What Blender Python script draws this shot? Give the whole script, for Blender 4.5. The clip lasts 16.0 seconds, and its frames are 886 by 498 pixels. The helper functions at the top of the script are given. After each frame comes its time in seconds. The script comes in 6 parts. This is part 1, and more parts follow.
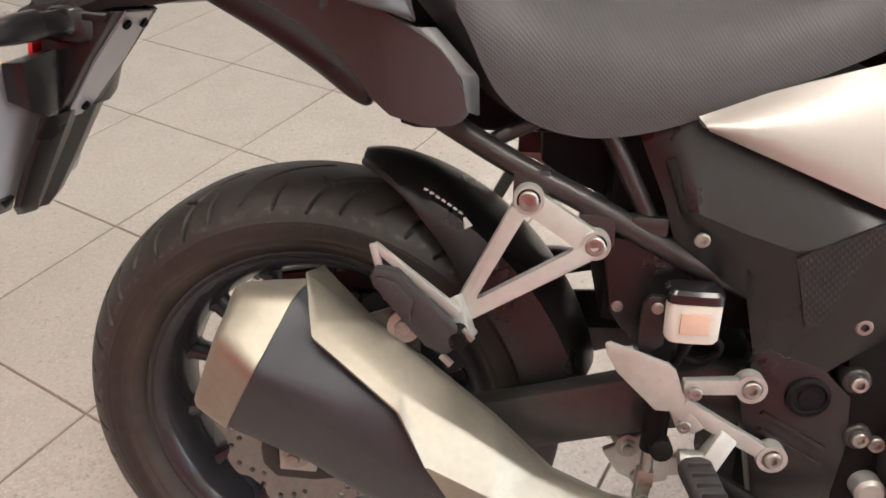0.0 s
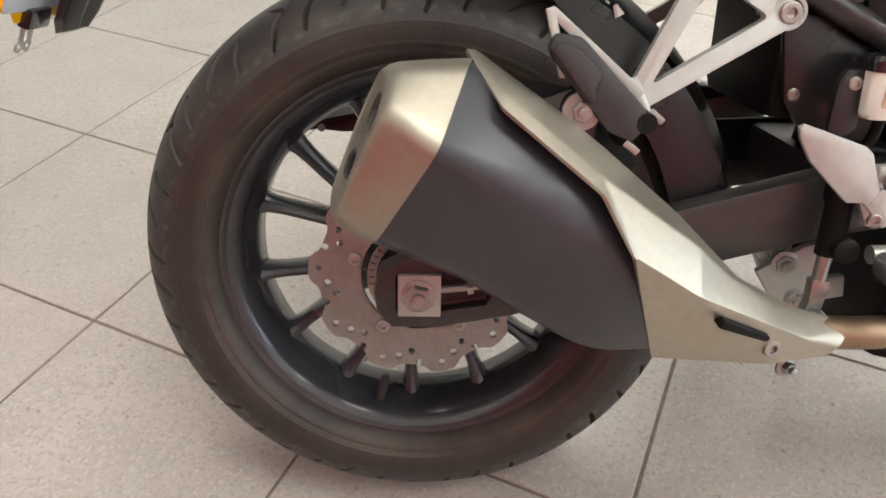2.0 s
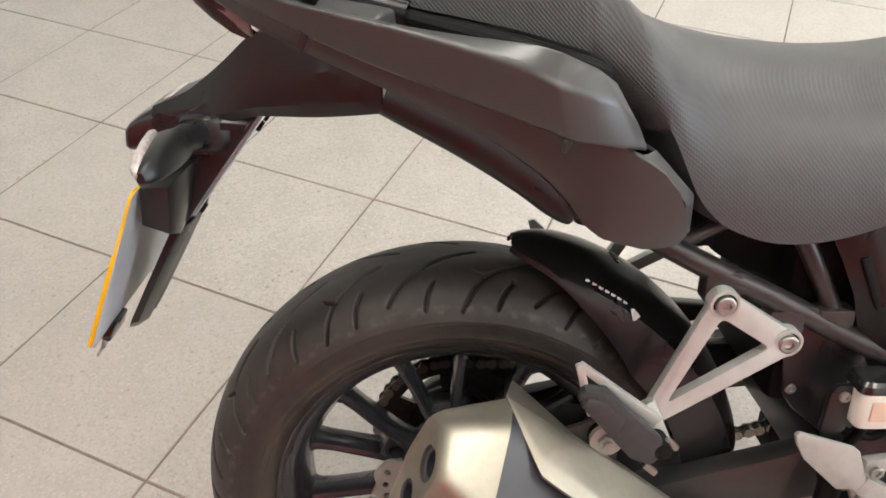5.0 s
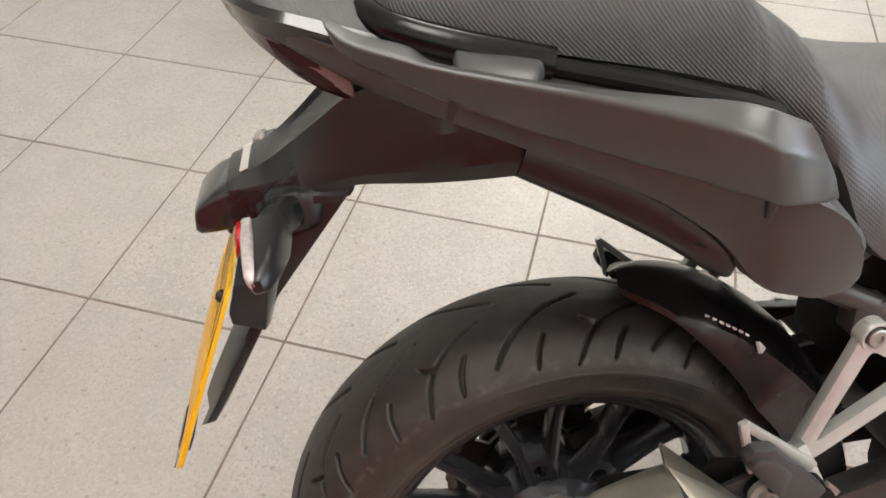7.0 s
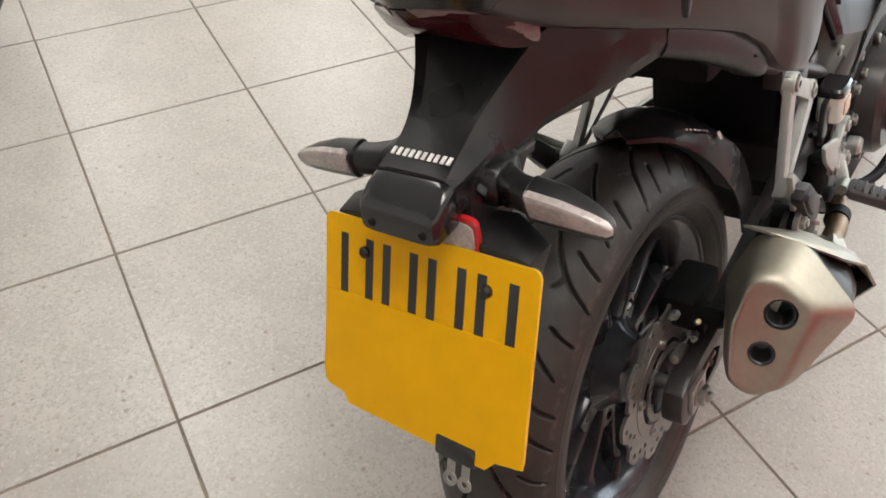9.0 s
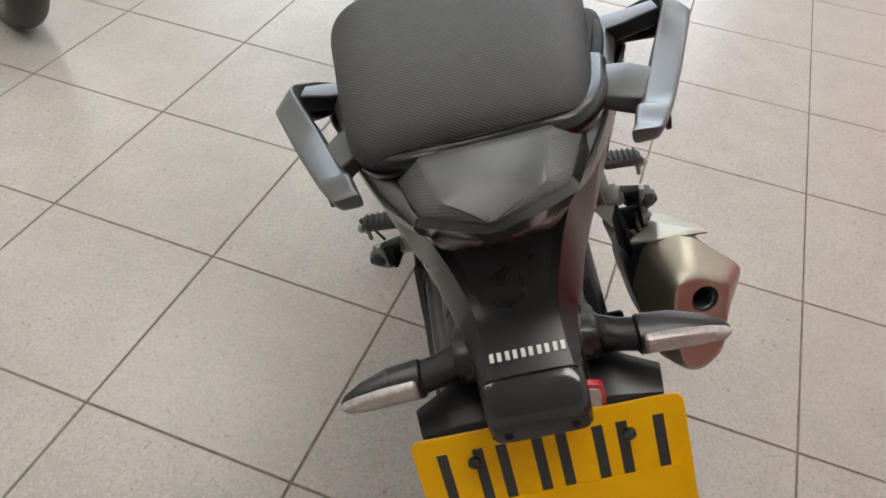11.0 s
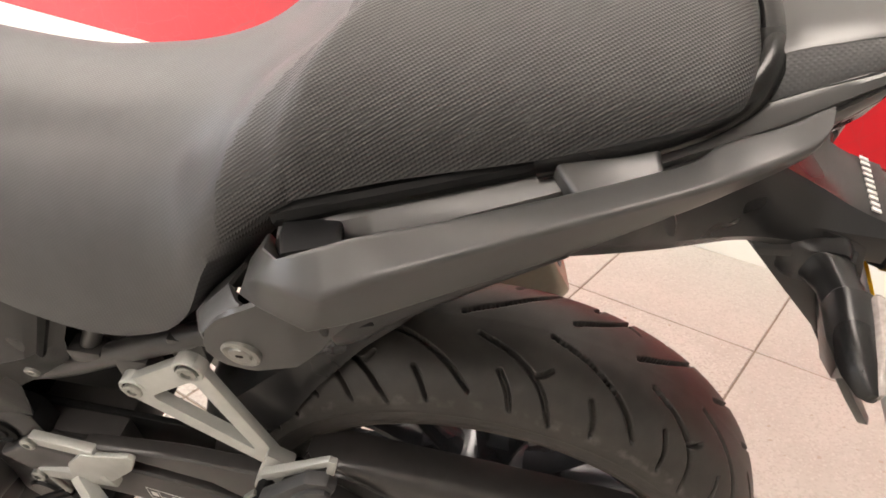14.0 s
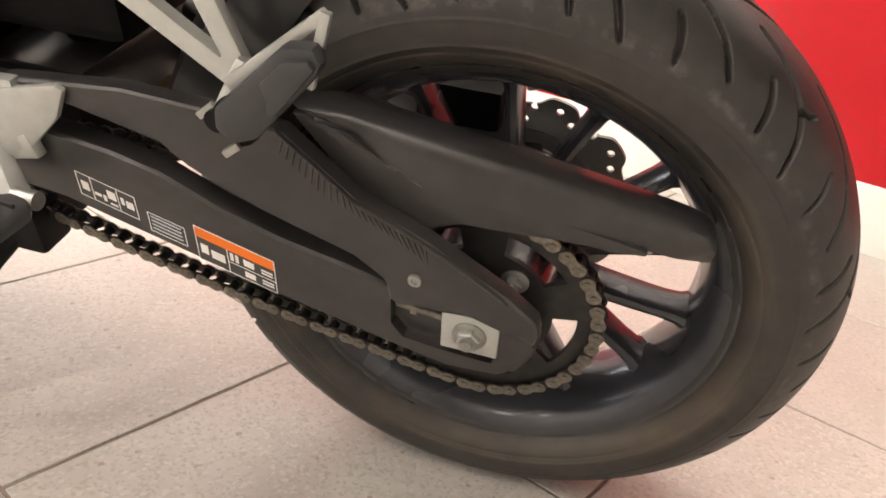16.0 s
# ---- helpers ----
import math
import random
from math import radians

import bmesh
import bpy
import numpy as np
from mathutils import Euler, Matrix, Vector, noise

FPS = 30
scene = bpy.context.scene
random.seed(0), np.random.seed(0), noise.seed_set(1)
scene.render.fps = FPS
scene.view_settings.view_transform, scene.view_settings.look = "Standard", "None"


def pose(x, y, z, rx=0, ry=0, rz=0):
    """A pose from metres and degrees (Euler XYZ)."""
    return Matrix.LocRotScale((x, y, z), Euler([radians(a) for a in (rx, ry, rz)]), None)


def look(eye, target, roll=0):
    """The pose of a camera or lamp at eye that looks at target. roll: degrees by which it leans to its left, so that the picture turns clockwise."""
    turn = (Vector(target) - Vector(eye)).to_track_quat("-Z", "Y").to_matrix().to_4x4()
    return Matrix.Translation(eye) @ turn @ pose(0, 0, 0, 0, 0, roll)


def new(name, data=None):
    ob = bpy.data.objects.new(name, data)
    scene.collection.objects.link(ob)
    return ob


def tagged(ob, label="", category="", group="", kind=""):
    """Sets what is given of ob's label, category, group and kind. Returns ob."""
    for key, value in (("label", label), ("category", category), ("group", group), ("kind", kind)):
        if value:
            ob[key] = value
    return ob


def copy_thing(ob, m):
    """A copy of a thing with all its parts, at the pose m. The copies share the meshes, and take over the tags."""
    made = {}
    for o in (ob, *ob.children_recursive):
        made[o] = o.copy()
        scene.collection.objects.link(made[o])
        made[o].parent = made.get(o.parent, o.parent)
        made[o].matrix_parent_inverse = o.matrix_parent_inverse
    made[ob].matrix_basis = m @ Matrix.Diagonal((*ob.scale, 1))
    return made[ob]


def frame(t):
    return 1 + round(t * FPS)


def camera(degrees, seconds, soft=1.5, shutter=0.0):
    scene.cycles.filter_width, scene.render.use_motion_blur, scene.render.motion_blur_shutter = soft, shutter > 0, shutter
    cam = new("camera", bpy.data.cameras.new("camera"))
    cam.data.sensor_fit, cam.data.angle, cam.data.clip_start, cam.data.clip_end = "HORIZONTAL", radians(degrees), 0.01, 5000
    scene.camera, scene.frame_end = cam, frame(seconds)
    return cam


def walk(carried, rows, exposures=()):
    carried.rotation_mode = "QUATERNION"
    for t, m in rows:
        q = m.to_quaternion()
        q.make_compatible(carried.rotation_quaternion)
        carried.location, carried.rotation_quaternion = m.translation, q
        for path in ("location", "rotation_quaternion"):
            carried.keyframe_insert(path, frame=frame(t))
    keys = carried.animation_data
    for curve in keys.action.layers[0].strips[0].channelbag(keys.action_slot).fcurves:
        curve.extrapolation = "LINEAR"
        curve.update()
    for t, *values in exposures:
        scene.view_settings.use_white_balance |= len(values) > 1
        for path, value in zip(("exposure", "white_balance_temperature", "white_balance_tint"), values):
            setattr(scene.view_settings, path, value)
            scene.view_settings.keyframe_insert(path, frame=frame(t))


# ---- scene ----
cam = camera(59.6, 16.0, soft=1.7)
PATH = [
    (0, (0.198, -1.328, 1.081), (-0.642, 0.028, -0.124), -1.1),
    (0.5, (0.139, -1.37, 1.041), (-0.658, -0.004, -0.183), -0.7),
    (1, (0.076, -1.412, 0.989), (-0.658, -0.029, -0.255), -0.1),
    (1.5, (0.022, -1.431, 0.924), (-0.644, -0.023, -0.332), 0.8),
    (2, (-0.007, -1.451, 0.881), (-0.62, -0.026, -0.382), 1.5),
    (2.5, (-0.024, -1.464, 0.876), (-0.625, -0.037, -0.39), 1.7),
    (3, (-0.04, -1.467, 0.921), (-0.666, -0.045, -0.34), 1.2),
    (3.5, (-0.041, -1.463, 0.993), (-0.683, -0.055, -0.273), 0.6),
    (4, (-0.039, -1.455, 1.056), (-0.684, -0.06, -0.223), 0.1),
    (4.5, (-0.053, -1.387, 1.124), (-0.679, -0.005, -0.179), -0.1),
    (5, (-0.111, -1.336, 1.198), (-0.69, 0.038, -0.135), 0.7),
    (7.4, (-0.435, -1.273, 1.216), (-0.608, 0.112, -0.216), 1.8),
    (7.8, (-0.555, -1.317, 1.225), (-0.458, 0.061, -0.222), 2.8),
    (8.2, (-0.664, -1.285, 1.189), (-0.32, 0.044, -0.266), 3.7),
    (10.3, (-1.074, -1.023, 1.247), (0.159, -0.333, -0.169), 7.0),
    (10.8, (-1.038, -0.882, 1.272), (0.309, -0.388, -0.121), 6.4),
    (11, (-1.031, -0.84, 1.268), (0.358, -0.437, -0.113), 6.0),
    (11.4, (-1.026, -0.735, 1.254), (0.436, -0.551, -0.099), 5.4),
    (11.8, (-1.036, -0.618, 1.264), (0.467, -0.662, -0.054), 4.2),
    (12.2, (-1.009, -0.512, 1.248), (0.502, -0.802, -0.03), 3.1),
    (12.5, (-0.929, -0.444, 1.21), (0.559, -0.95, -0.027), 3.0),
    (13, (-0.835, -0.361, 1.169), (0.57, -1.162, -0.008), 1.6),
    (13.5, (-0.773, -0.27, 1.122), (0.443, -1.426, 0.034), 1.4),
    (14, (-0.687, -0.188, 1.022), (0.338, -1.603, 0.048), 1.2),
    (14.3, (-0.644, -0.202, 0.916), (0.349, -1.684, 0.012), 1.9),
    (14.5, (-0.635, -0.211, 0.843), (0.368, -1.717, -0.008), 2.5),
    (15, (-0.639, -0.221, 0.715), (0.387, -1.749, -0.067), 4.8),
    (15.2, (-0.644, -0.217, 0.677), (0.382, -1.751, -0.095), 5.6),
    (15.5, (-0.662, -0.205, 0.633), (0.369, -1.731, -0.149), 7.0),
    (16, (-0.693, -0.19, 0.594), (0.398, -1.668, -0.198), 8.0),
]
walk(cam, [(t, look(eye, target, roll)) for t, eye, target, roll in PATH],
     exposures=[(0, 0.06, 6800, 15), (0.5, 0.10, 6650, 12), (1.0, 0.14, 6500, 10), (5.0, 0.20, 6500, 10), (8.2, 0.12, 6500, 10), (10.3, -0.52, 6400, 10), (11.5, -0.45, 6400, 10), (12.5, -0.06, 6500, 11), (13.0, 0.18, 6600, 13), (13.5, 0.34, 6800, 15), (14.5, 0.66, 7200, 17), (16.0, 0.66, 7200, 17)])

# ---------------------------------------------------------------- light
world = bpy.data.worlds.new("showroom_world")
scene.world = world
world.use_nodes = True
_bg = world.node_tree.nodes["Background"]
_bg.inputs[0].default_value = (0.75, 0.82, 0.9, 1)
_bg.inputs[1].default_value = 0.3


def area(name, eye, target, sx, sy, power, colour):
    d = bpy.data.lights.new(name, "AREA")
    d.shape, d.size, d.size_y, d.energy, d.color = "RECTANGLE", sx, sy, power, colour
    ob = new(name, d)
    ob.matrix_world = look(eye, target)
    return ob


# daylight through the shop front ahead of the motorcycle
area("window_daylight", (6.3, 1.6, 1.45), (0, 1.2, 0.9), 5.6, 2.3, 260, (0.80, 0.90, 1.0))


# ---------------------------------------------------------------- materials
def material(name, colour, rough=0.5, metal=0.0, vary=0.12, scale=40.0, bump=0.0, bump_scale=300.0, spec=0.5, coat=0.0, wear=None, rough_vary=0.03):
    m = bpy.data.materials.new(name)
    m.use_nodes = True
    nt = m.node_tree
    b = nt.nodes["Principled BSDF"]
    b.inputs["Metallic"].default_value = metal
    b.inputs["Specular IOR Level"].default_value = spec
    b.inputs["Coat Weight"].default_value = coat
    b.inputs["Coat Roughness"].default_value = 0.06
    co = nt.nodes.new("ShaderNodeTexCoord")
    n1 = nt.nodes.new("ShaderNodeTexNoise")
    n1.inputs["Scale"].default_value, n1.inputs["Detail"].default_value = scale, 6
    n2 = nt.nodes.new("ShaderNodeTexNoise")
    n2.inputs["Scale"].default_value, n2.inputs["Detail"].default_value = scale * 0.12, 3
    nt.links.new(co.outputs["Object"], n1.inputs["Vector"])
    nt.links.new(co.outputs["Object"], n2.inputs["Vector"])
    add = nt.nodes.new("ShaderNodeMath")
    add.operation = "ADD"
    nt.links.new(n1.outputs["Fac"], add.inputs[0])
    nt.links.new(n2.outputs["Fac"], add.inputs[1])
    ramp = nt.nodes.new("ShaderNodeMapRange")
    ramp.inputs["From Min"].default_value, ramp.inputs["From Max"].default_value = 0.6, 1.4
    nt.links.new(add.outputs[0], ramp.inputs["Value"])
    mix = nt.nodes.new("ShaderNodeMix")
    mix.data_type = "RGBA"
    lo = tuple(c * (1 - vary) for c in colour) + (1,)
    hi = tuple(min(1, c * (1 + vary)) for c in colour) + (1,)
    if wear:
        hi = wear + (1,)
    mix.inputs["A"].default_value, mix.inputs["B"].default_value = lo, hi
    nt.links.new(ramp.outputs[0], mix.inputs["Factor"])
    nt.links.new(mix.outputs["Result"], b.inputs["Base Color"])
    rr = nt.nodes.new("ShaderNodeMapRange")
    rr.interpolation_type = "SMOOTHSTEP"
    ramp.interpolation_type = "SMOOTHSTEP"
    rr.inputs["From Min"].default_value, rr.inputs["From Max"].default_value = 0.3, 0.7
    rr.inputs["To Min"].default_value, rr.inputs["To Max"].default_value = max(0.02, rough - rough_vary), min(1, rough + rough_vary)
    nt.links.new(n2.outputs["Fac"], rr.inputs["Value"])
    nt.links.new(rr.outputs[0], b.inputs["Roughness"])
    if bump:
        n3 = nt.nodes.new("ShaderNodeTexNoise")
        n3.inputs["Scale"].default_value, n3.inputs["Detail"].default_value = bump_scale, 4
        nt.links.new(co.outputs["Object"], n3.inputs["Vector"])
        bp = nt.nodes.new("ShaderNodeBump")
        bp.inputs["Strength"].default_value, bp.inputs["Distance"].default_value = bump, 0.001
        nt.links.new(n3.outputs["Fac"], bp.inputs["Height"])
        nt.links.new(bp.outputs[0], b.inputs["Normal"])
    return m


def weave(m, size, strength, angle=0.0, ribs=0.0):
    """Adds a fine woven relief, size in metres, to a material."""
    nt = m.node_tree
    b = nt.nodes["Principled BSDF"]
    co = nt.nodes.new("ShaderNodeTexCoord")
    mp = nt.nodes.new("ShaderNodeMapping")
    mp.inputs["Rotation"].default_value = (0.55, 0.45, angle)
    nt.links.new(co.outputs["Object"], mp.inputs["Vector"])
    out = []
    for axis in ("X", "Y"):
        w = nt.nodes.new("ShaderNodeTexWave")
        w.wave_type, w.bands_direction = "BANDS", axis
        w.inputs["Scale"].default_value = 0.314 / size
        nt.links.new(mp.outputs[0], w.inputs["Vector"])
        out.append(w)
    low = nt.nodes.new("ShaderNodeMapRange")
    low.inputs["To Min"].default_value = ribs
    nt.links.new(out[1].outputs["Fac"], low.inputs["Value"])
    mul = nt.nodes.new("ShaderNodeMath")
    mul.operation = "MULTIPLY"
    nt.links.new(out[0].outputs["Fac"], mul.inputs[0])
    nt.links.new(low.outputs[0], mul.inputs[1])
    bp = nt.nodes.new("ShaderNodeBump")
    bp.inputs["Strength"].default_value, bp.inputs["Distance"].default_value = strength, 0.0008
    nt.links.new(mul.outputs[0], bp.inputs["Height"])
    nt.links.new(bp.outputs[0], b.inputs["Normal"])
    return m


RUBBER = material("tyre_rubber", (0.032, 0.029, 0.026), 0.46, vary=0.25, scale=60, bump=0.25, bump_scale=900, spec=0.4)
PEGRUB = material("moulded_peg_rubber", (0.030, 0.030, 0.031), 0.5, vary=0.15, scale=120, bump=0.1, bump_scale=900)
PLASTIC = material("satin_black_plastic", (0.013, 0.013, 0.0135), 0.30, vary=0.15, scale=90, bump=0.10, bump_scale=1400, spec=0.45)
GLOSS = material("gloss_black_plastic", (0.016, 0.016, 0.017), 0.18, vary=0.1, scale=30, coat=0.3)
GREYPL = material("satin_dark_grey_paint", (0.047, 0.047, 0.0465), 0.31, vary=0.04, scale=160, spec=0.5, rough_vary=0.02)
TEXTURED = weave(material("dimpled_grey_plastic", (0.055, 0.056, 0.057), 0.45), 0.0028, 0.35, 0.6)
DIMPLED = weave(material("dimpled_black_plastic", (0.016, 0.016, 0.017), 0.40, spec=0.4), 0.0045, 0.5, 0.6)
SEAT = weave(material("pillion_weave_vinyl", (0.041, 0.041, 0.041), 0.60, vary=0.12, scale=50, spec=0.4), 0.0023, 0.65, 0.9, 0.55)
SEATPLAIN = weave(material("plain_seat_vinyl", (0.043, 0.044, 0.046), 0.46, vary=0.1, scale=50), 0.0024, 0.20, 0.9, 0.4)
ALU = material("cast_aluminium", (0.42, 0.43, 0.405), 0.42, 0.45, vary=0.08, scale=80, bump=0.15, bump_scale=900)
STEEL = material("brushed_stainless", (0.395, 0.37, 0.305), 0.47, 0.95, vary=0.06, scale=120, bump=0.06, bump_scale=600, rough_vary=0.05)
BRIGHT = material("zinc_bolt_steel", (0.34, 0.345, 0.32), 0.36, 0.85, vary=0.15, scale=200)
DISC = material("machined_disc_steel", (0.25, 0.25, 0.235), 0.36, 0.7, vary=0.12, scale=150)
DARKMUF = material("satin_graphite_coating", (0.048, 0.052, 0.060), 0.36, 0.3, vary=0.06, scale=60, bump=0.08, bump_scale=1000)
RIM = material("black_wheel_lacquer", (0.036, 0.038, 0.044), 0.26, 0.3, vary=0.2, scale=40, coat=0.3)
SWING = material("black_swingarm_paint", (0.034, 0.032, 0.031), 0.32, 0.1, vary=0.2, scale=60)
CHAIN = material("oiled_chain_steel", (0.21, 0.195, 0.165), 0.38, 0.9, vary=0.35, scale=200)
DARKCHAIN = material("dark_chain_steel", (0.05, 0.046, 0.042), 0.45, 0.8, vary=0.35, scale=200)
SPROCKET = material("dark_sprocket_steel", (0.035, 0.033, 0.032), 0.42, 0.6, vary=0.3, scale=100)
INNER = material("matt_black_plastic", (0.006, 0.006, 0.006), 0.6, vary=0.3, scale=60, spec=0.15)
GASKET = material("glossy_black_gasket", (0.005, 0.005, 0.005), 0.25, vary=0.1, scale=60, spec=0.3)
RED = material("deep_red_paint", (0.26, 0.004, 0.014), 0.22, 0.2, vary=0.05, scale=200, coat=0.5, rough_vary=0.02)
SILVER = material("champagne_silver_paint", (0.35, 0.335, 0.305), 0.40, 0.5, vary=0.03, scale=500, coat=0.25, rough_vary=0.02)
YELLOW = material("reflective_yellow_plate", (0.84, 0.45, 0.0), 0.42, vary=0.06, scale=60, spec=0.2)
TAPE = material("yellow_vinyl_sheet", (0.86, 0.46, 0.0), 0.36, vary=0.05, scale=30, bump=0.25, bump_scale=40, spec=0.2)
PLATEBACK = material("grey_plate_back", (0.45, 0.48, 0.52), 0.35, vary=0.05)
INK = material("black_plate_ink", (0.03, 0.03, 0.03), 0.5)
WHITE = material("white_print", (0.78, 0.77, 0.75), 0.45, vary=0.04)
TANK = material("translucent_white_plastic", (0.66, 0.66, 0.60), 0.4, vary=0.05)
ORANGE = material("orange_label", (0.80, 0.17, 0.01), 0.45, vary=0.05)
LABEL = material("dark_label_film", (0.03, 0.03, 0.03), 0.3)
BRONZE = material("heat_tinted_pipe", (0.26, 0.18, 0.115), 0.42, 0.9, vary=0.3, scale=40)
LENS = material("clear_smoked_lens", (0.40, 0.36, 0.345), 0.18, vary=0.25, scale=220, coat=0.6, bump=0.5, bump_scale=300)
TAILLENS = material("smoked_side_lens", (0.17, 0.13, 0.13), 0.22, vary=0.3, scale=160, coat=0.4, bump=0.12, bump_scale=260)
DARKLENS = material("smoked_red_lens", (0.030, 0.003, 0.005), 0.16, coat=0.0, spec=0.3)
REDLENS = material("red_lens", (0.55, 0.01, 0.015), 0.15, coat=0.6, bump=0.4, bump_scale=500)
BRASS = material("yellow_zinc", (0.62, 0.50, 0.30), 0.3, 1.0)


# ---------------------------------------------------------------- mesh helpers
def finish(bm, sharp=0.6):
    bmesh.ops.recalc_face_normals(bm, faces=bm.faces[:])
    for f in bm.faces:
        f.smooth = True
    for e in bm.edges:
        if len(e.link_faces) == 2 and e.calc_face_angle(0) > sharp:
            e.smooth = False


def link(name, bm, mat, parent=None, label="", sharp=0.6):
    finish(bm, sharp)
    me = bpy.data.meshes.new(name)
    bm.to_mesh(me)
    bm.free()
    for one in mat if isinstance(mat, (list, tuple)) else (mat,):
        me.materials.append(one)
    ob = new(name, me)
    ob.parent = parent
    return tagged(ob, label)


part = link


def smooth(pts, n):
    """n points along a smooth curve through pts."""
    p = np.array(pts, float)
    if len(p) < 3:
        u = np.linspace(0, 1, n)[:, None]
        return p[0] * (1 - u) + p[-1] * u
    q = np.vstack([2 * p[0] - p[1], p, 2 * p[-1] - p[-2]])
    out = []
    for u in np.linspace(0, len(p) - 1 - 1e-9, n):
        i = int(u)
        f = u - i
        a, b, c, d = q[i], q[i + 1], q[i + 2], q[i + 3]
        out.append(0.5 * (2 * b + (c - a) * f + (2 * a - 5 * b + 4 * c - d) * f * f + (3 * b - a - 3 * c + d) * f ** 3))
    return np.array(out)


def straight(pts, n):
    p = np.array(pts, float)
    d = np.r_[0, np.cumsum(np.linalg.norm(np.diff(p, axis=0), axis=1))]
    u = np.linspace(0, d[-1], n)
    return np.stack([np.interp(u, d, p[:, k]) for k in range(p.shape[1])], 1)


def join(*bms):
    out = bms[0]
    for other in bms[1:]:
        me = bpy.data.meshes.new("tmp")
        other.to_mesh(me)
        other.free()
        out.from_mesh(me)
        bpy.data.meshes.remove(me)
    return out


def loft(rings, cap=True):
    bm = bmesh.new()
    vs = [[bm.verts.new(p) for p in r] for r in rings]
    n = len(vs[0])
    for a, b in zip(vs, vs[1:]):
        for i in range(n):
            bm.faces.new((a[i], a[(i + 1) % n], b[(i + 1) % n], b[i]))
    if cap:
        bm.faces.new(vs[0])
        bm.faces.new(vs[-1][::-1])
    return bm


def sheet(grid, thick):
    """A closed shell from a grid of points, thickened along its own normals."""
    g = np.array(grid, float)
    du = np.gradient(g, axis=0)
    dv = np.gradient(g, axis=1)
    nrm = np.cross(du, dv)
    nrm /= np.linalg.norm(nrm, axis=2, keepdims=True) + 1e-9
    back = g - nrm * thick
    bm = bmesh.new()
    nu, nv = g.shape[:2]
    A = [[bm.verts.new(g[i, j]) for j in range(nv)] for i in range(nu)]
    Bk = [[bm.verts.new(back[i, j]) for j in range(nv)] for i in range(nu)]
    for i in range(nu - 1):
        for j in range(nv - 1):
            bm.faces.new((A[i][j], A[i + 1][j], A[i + 1][j + 1], A[i][j + 1]))
            bm.faces.new((Bk[i][j], Bk[i][j + 1], Bk[i + 1][j + 1], Bk[i + 1][j]))
    for i in range(nu - 1):
        bm.faces.new((A[i][0], Bk[i][0], Bk[i + 1][0], A[i + 1][0]))
        bm.faces.new((A[i][-1], A[i + 1][-1], Bk[i + 1][-1], Bk[i][-1]))
    for j in range(nv - 1):
        bm.faces.new((A[0][j], A[0][j + 1], Bk[0][j + 1], Bk[0][j]))
        bm.faces.new((A[-1][j], Bk[-1][j], Bk[-1][j + 1], A[-1][j + 1]))
    return bm


def panel(edge_a, edge_b, bulge=0.006, thick=0.004, nu=24, nv=9, side=1, curve=smooth):
    """A bulged panel between two edge lines; side: +1 left, -1 right."""
    a, b = curve(edge_a, nu), curve(edge_b, nu)
    g = []
    for i in range(nu):
        row = []
        for j in range(nv):
            u = j / (nv - 1)
            p = a[i] * (1 - u) + b[i] * u
            p = p + np.array([0, side * bulge * 4 * u * (1 - u), 0])
            row.append(p)
        g.append(row)
    g = np.array(g)
    n = np.cross(g[1, 0] - g[0, 0], g[0, 1] - g[0, 0])
    if n[1] * side < 0:
        g = g[:, ::-1]
    return sheet(g, thick)


def mirror_pts(pts, side):
    return [(p[0], p[1] * side, p[2]) for p in pts]


def prism(outline, y0, y1, bev=0.003, seg=2):
    """A plate with an outline in x, z between two y planes."""
    bm = bmesh.new()
    a = [bm.verts.new((x, y0, z)) for x, z in outline]
    b = [bm.verts.new((x, y1, z)) for x, z in outline]
    n = len(outline)
    bm.faces.new(a)
    bm.faces.new(b[::-1])
    for i in range(n):
        bm.faces.new((a[i], b[i], b[(i + 1) % n], a[(i + 1) % n]))
    bmesh.ops.recalc_face_normals(bm, faces=bm.faces[:])
    if bev:
        bevel(bm, bev, seg)
    return bm


def bevel(bm, width, seg=2, least=0.5):
    es = [e for e in bm.edges if len(e.link_faces) == 2 and e.calc_face_angle(0) > least]
    bmesh.ops.bevel(bm, geom=es, offset=width, segments=seg, affect="EDGES", clamp_overlap=True, profile=0.6)
    return bm


def box(lo, hi, bev=0.003, seg=2):
    bm = bmesh.new()
    bmesh.ops.create_cube(bm, size=1)
    for v in bm.verts:
        v.co = Vector([(lo[i] + hi[i]) / 2 + v.co[i] * (hi[i] - lo[i]) for i in range(3)])
    if bev:
        bevel(bm, bev, seg)
    return bm


def bar(p0, p1, w0, h0, w1=None, h1=None, up=(0, 1, 0), bev=0.003, ends=1.0):
    """A tapered bar of rectangular section between two points; w lies across, h along up."""
    w1, h1 = w1 or w0, h1 or h0
    p0, p1, up = Vector(p0), Vector(p1), Vector(up)
    d = (p1 - p0).normalized()
    a = d.cross(up).normalized()
    c = a.cross(d).normalized()
    rings = []
    for p, w, h in ((p0, w0, h0), (p1, w1, h1)):
        rings.append([p + a * (sx * w / 2) + c * (sy * h / 2) for sx, sy in ((-1, -1), (1, -1), (1, 1), (-1, 1))])
    bm = loft(rings)
    if bev:
        bmesh.ops.recalc_face_normals(bm, faces=bm.faces[:])
        bevel(bm, bev)
    return bm


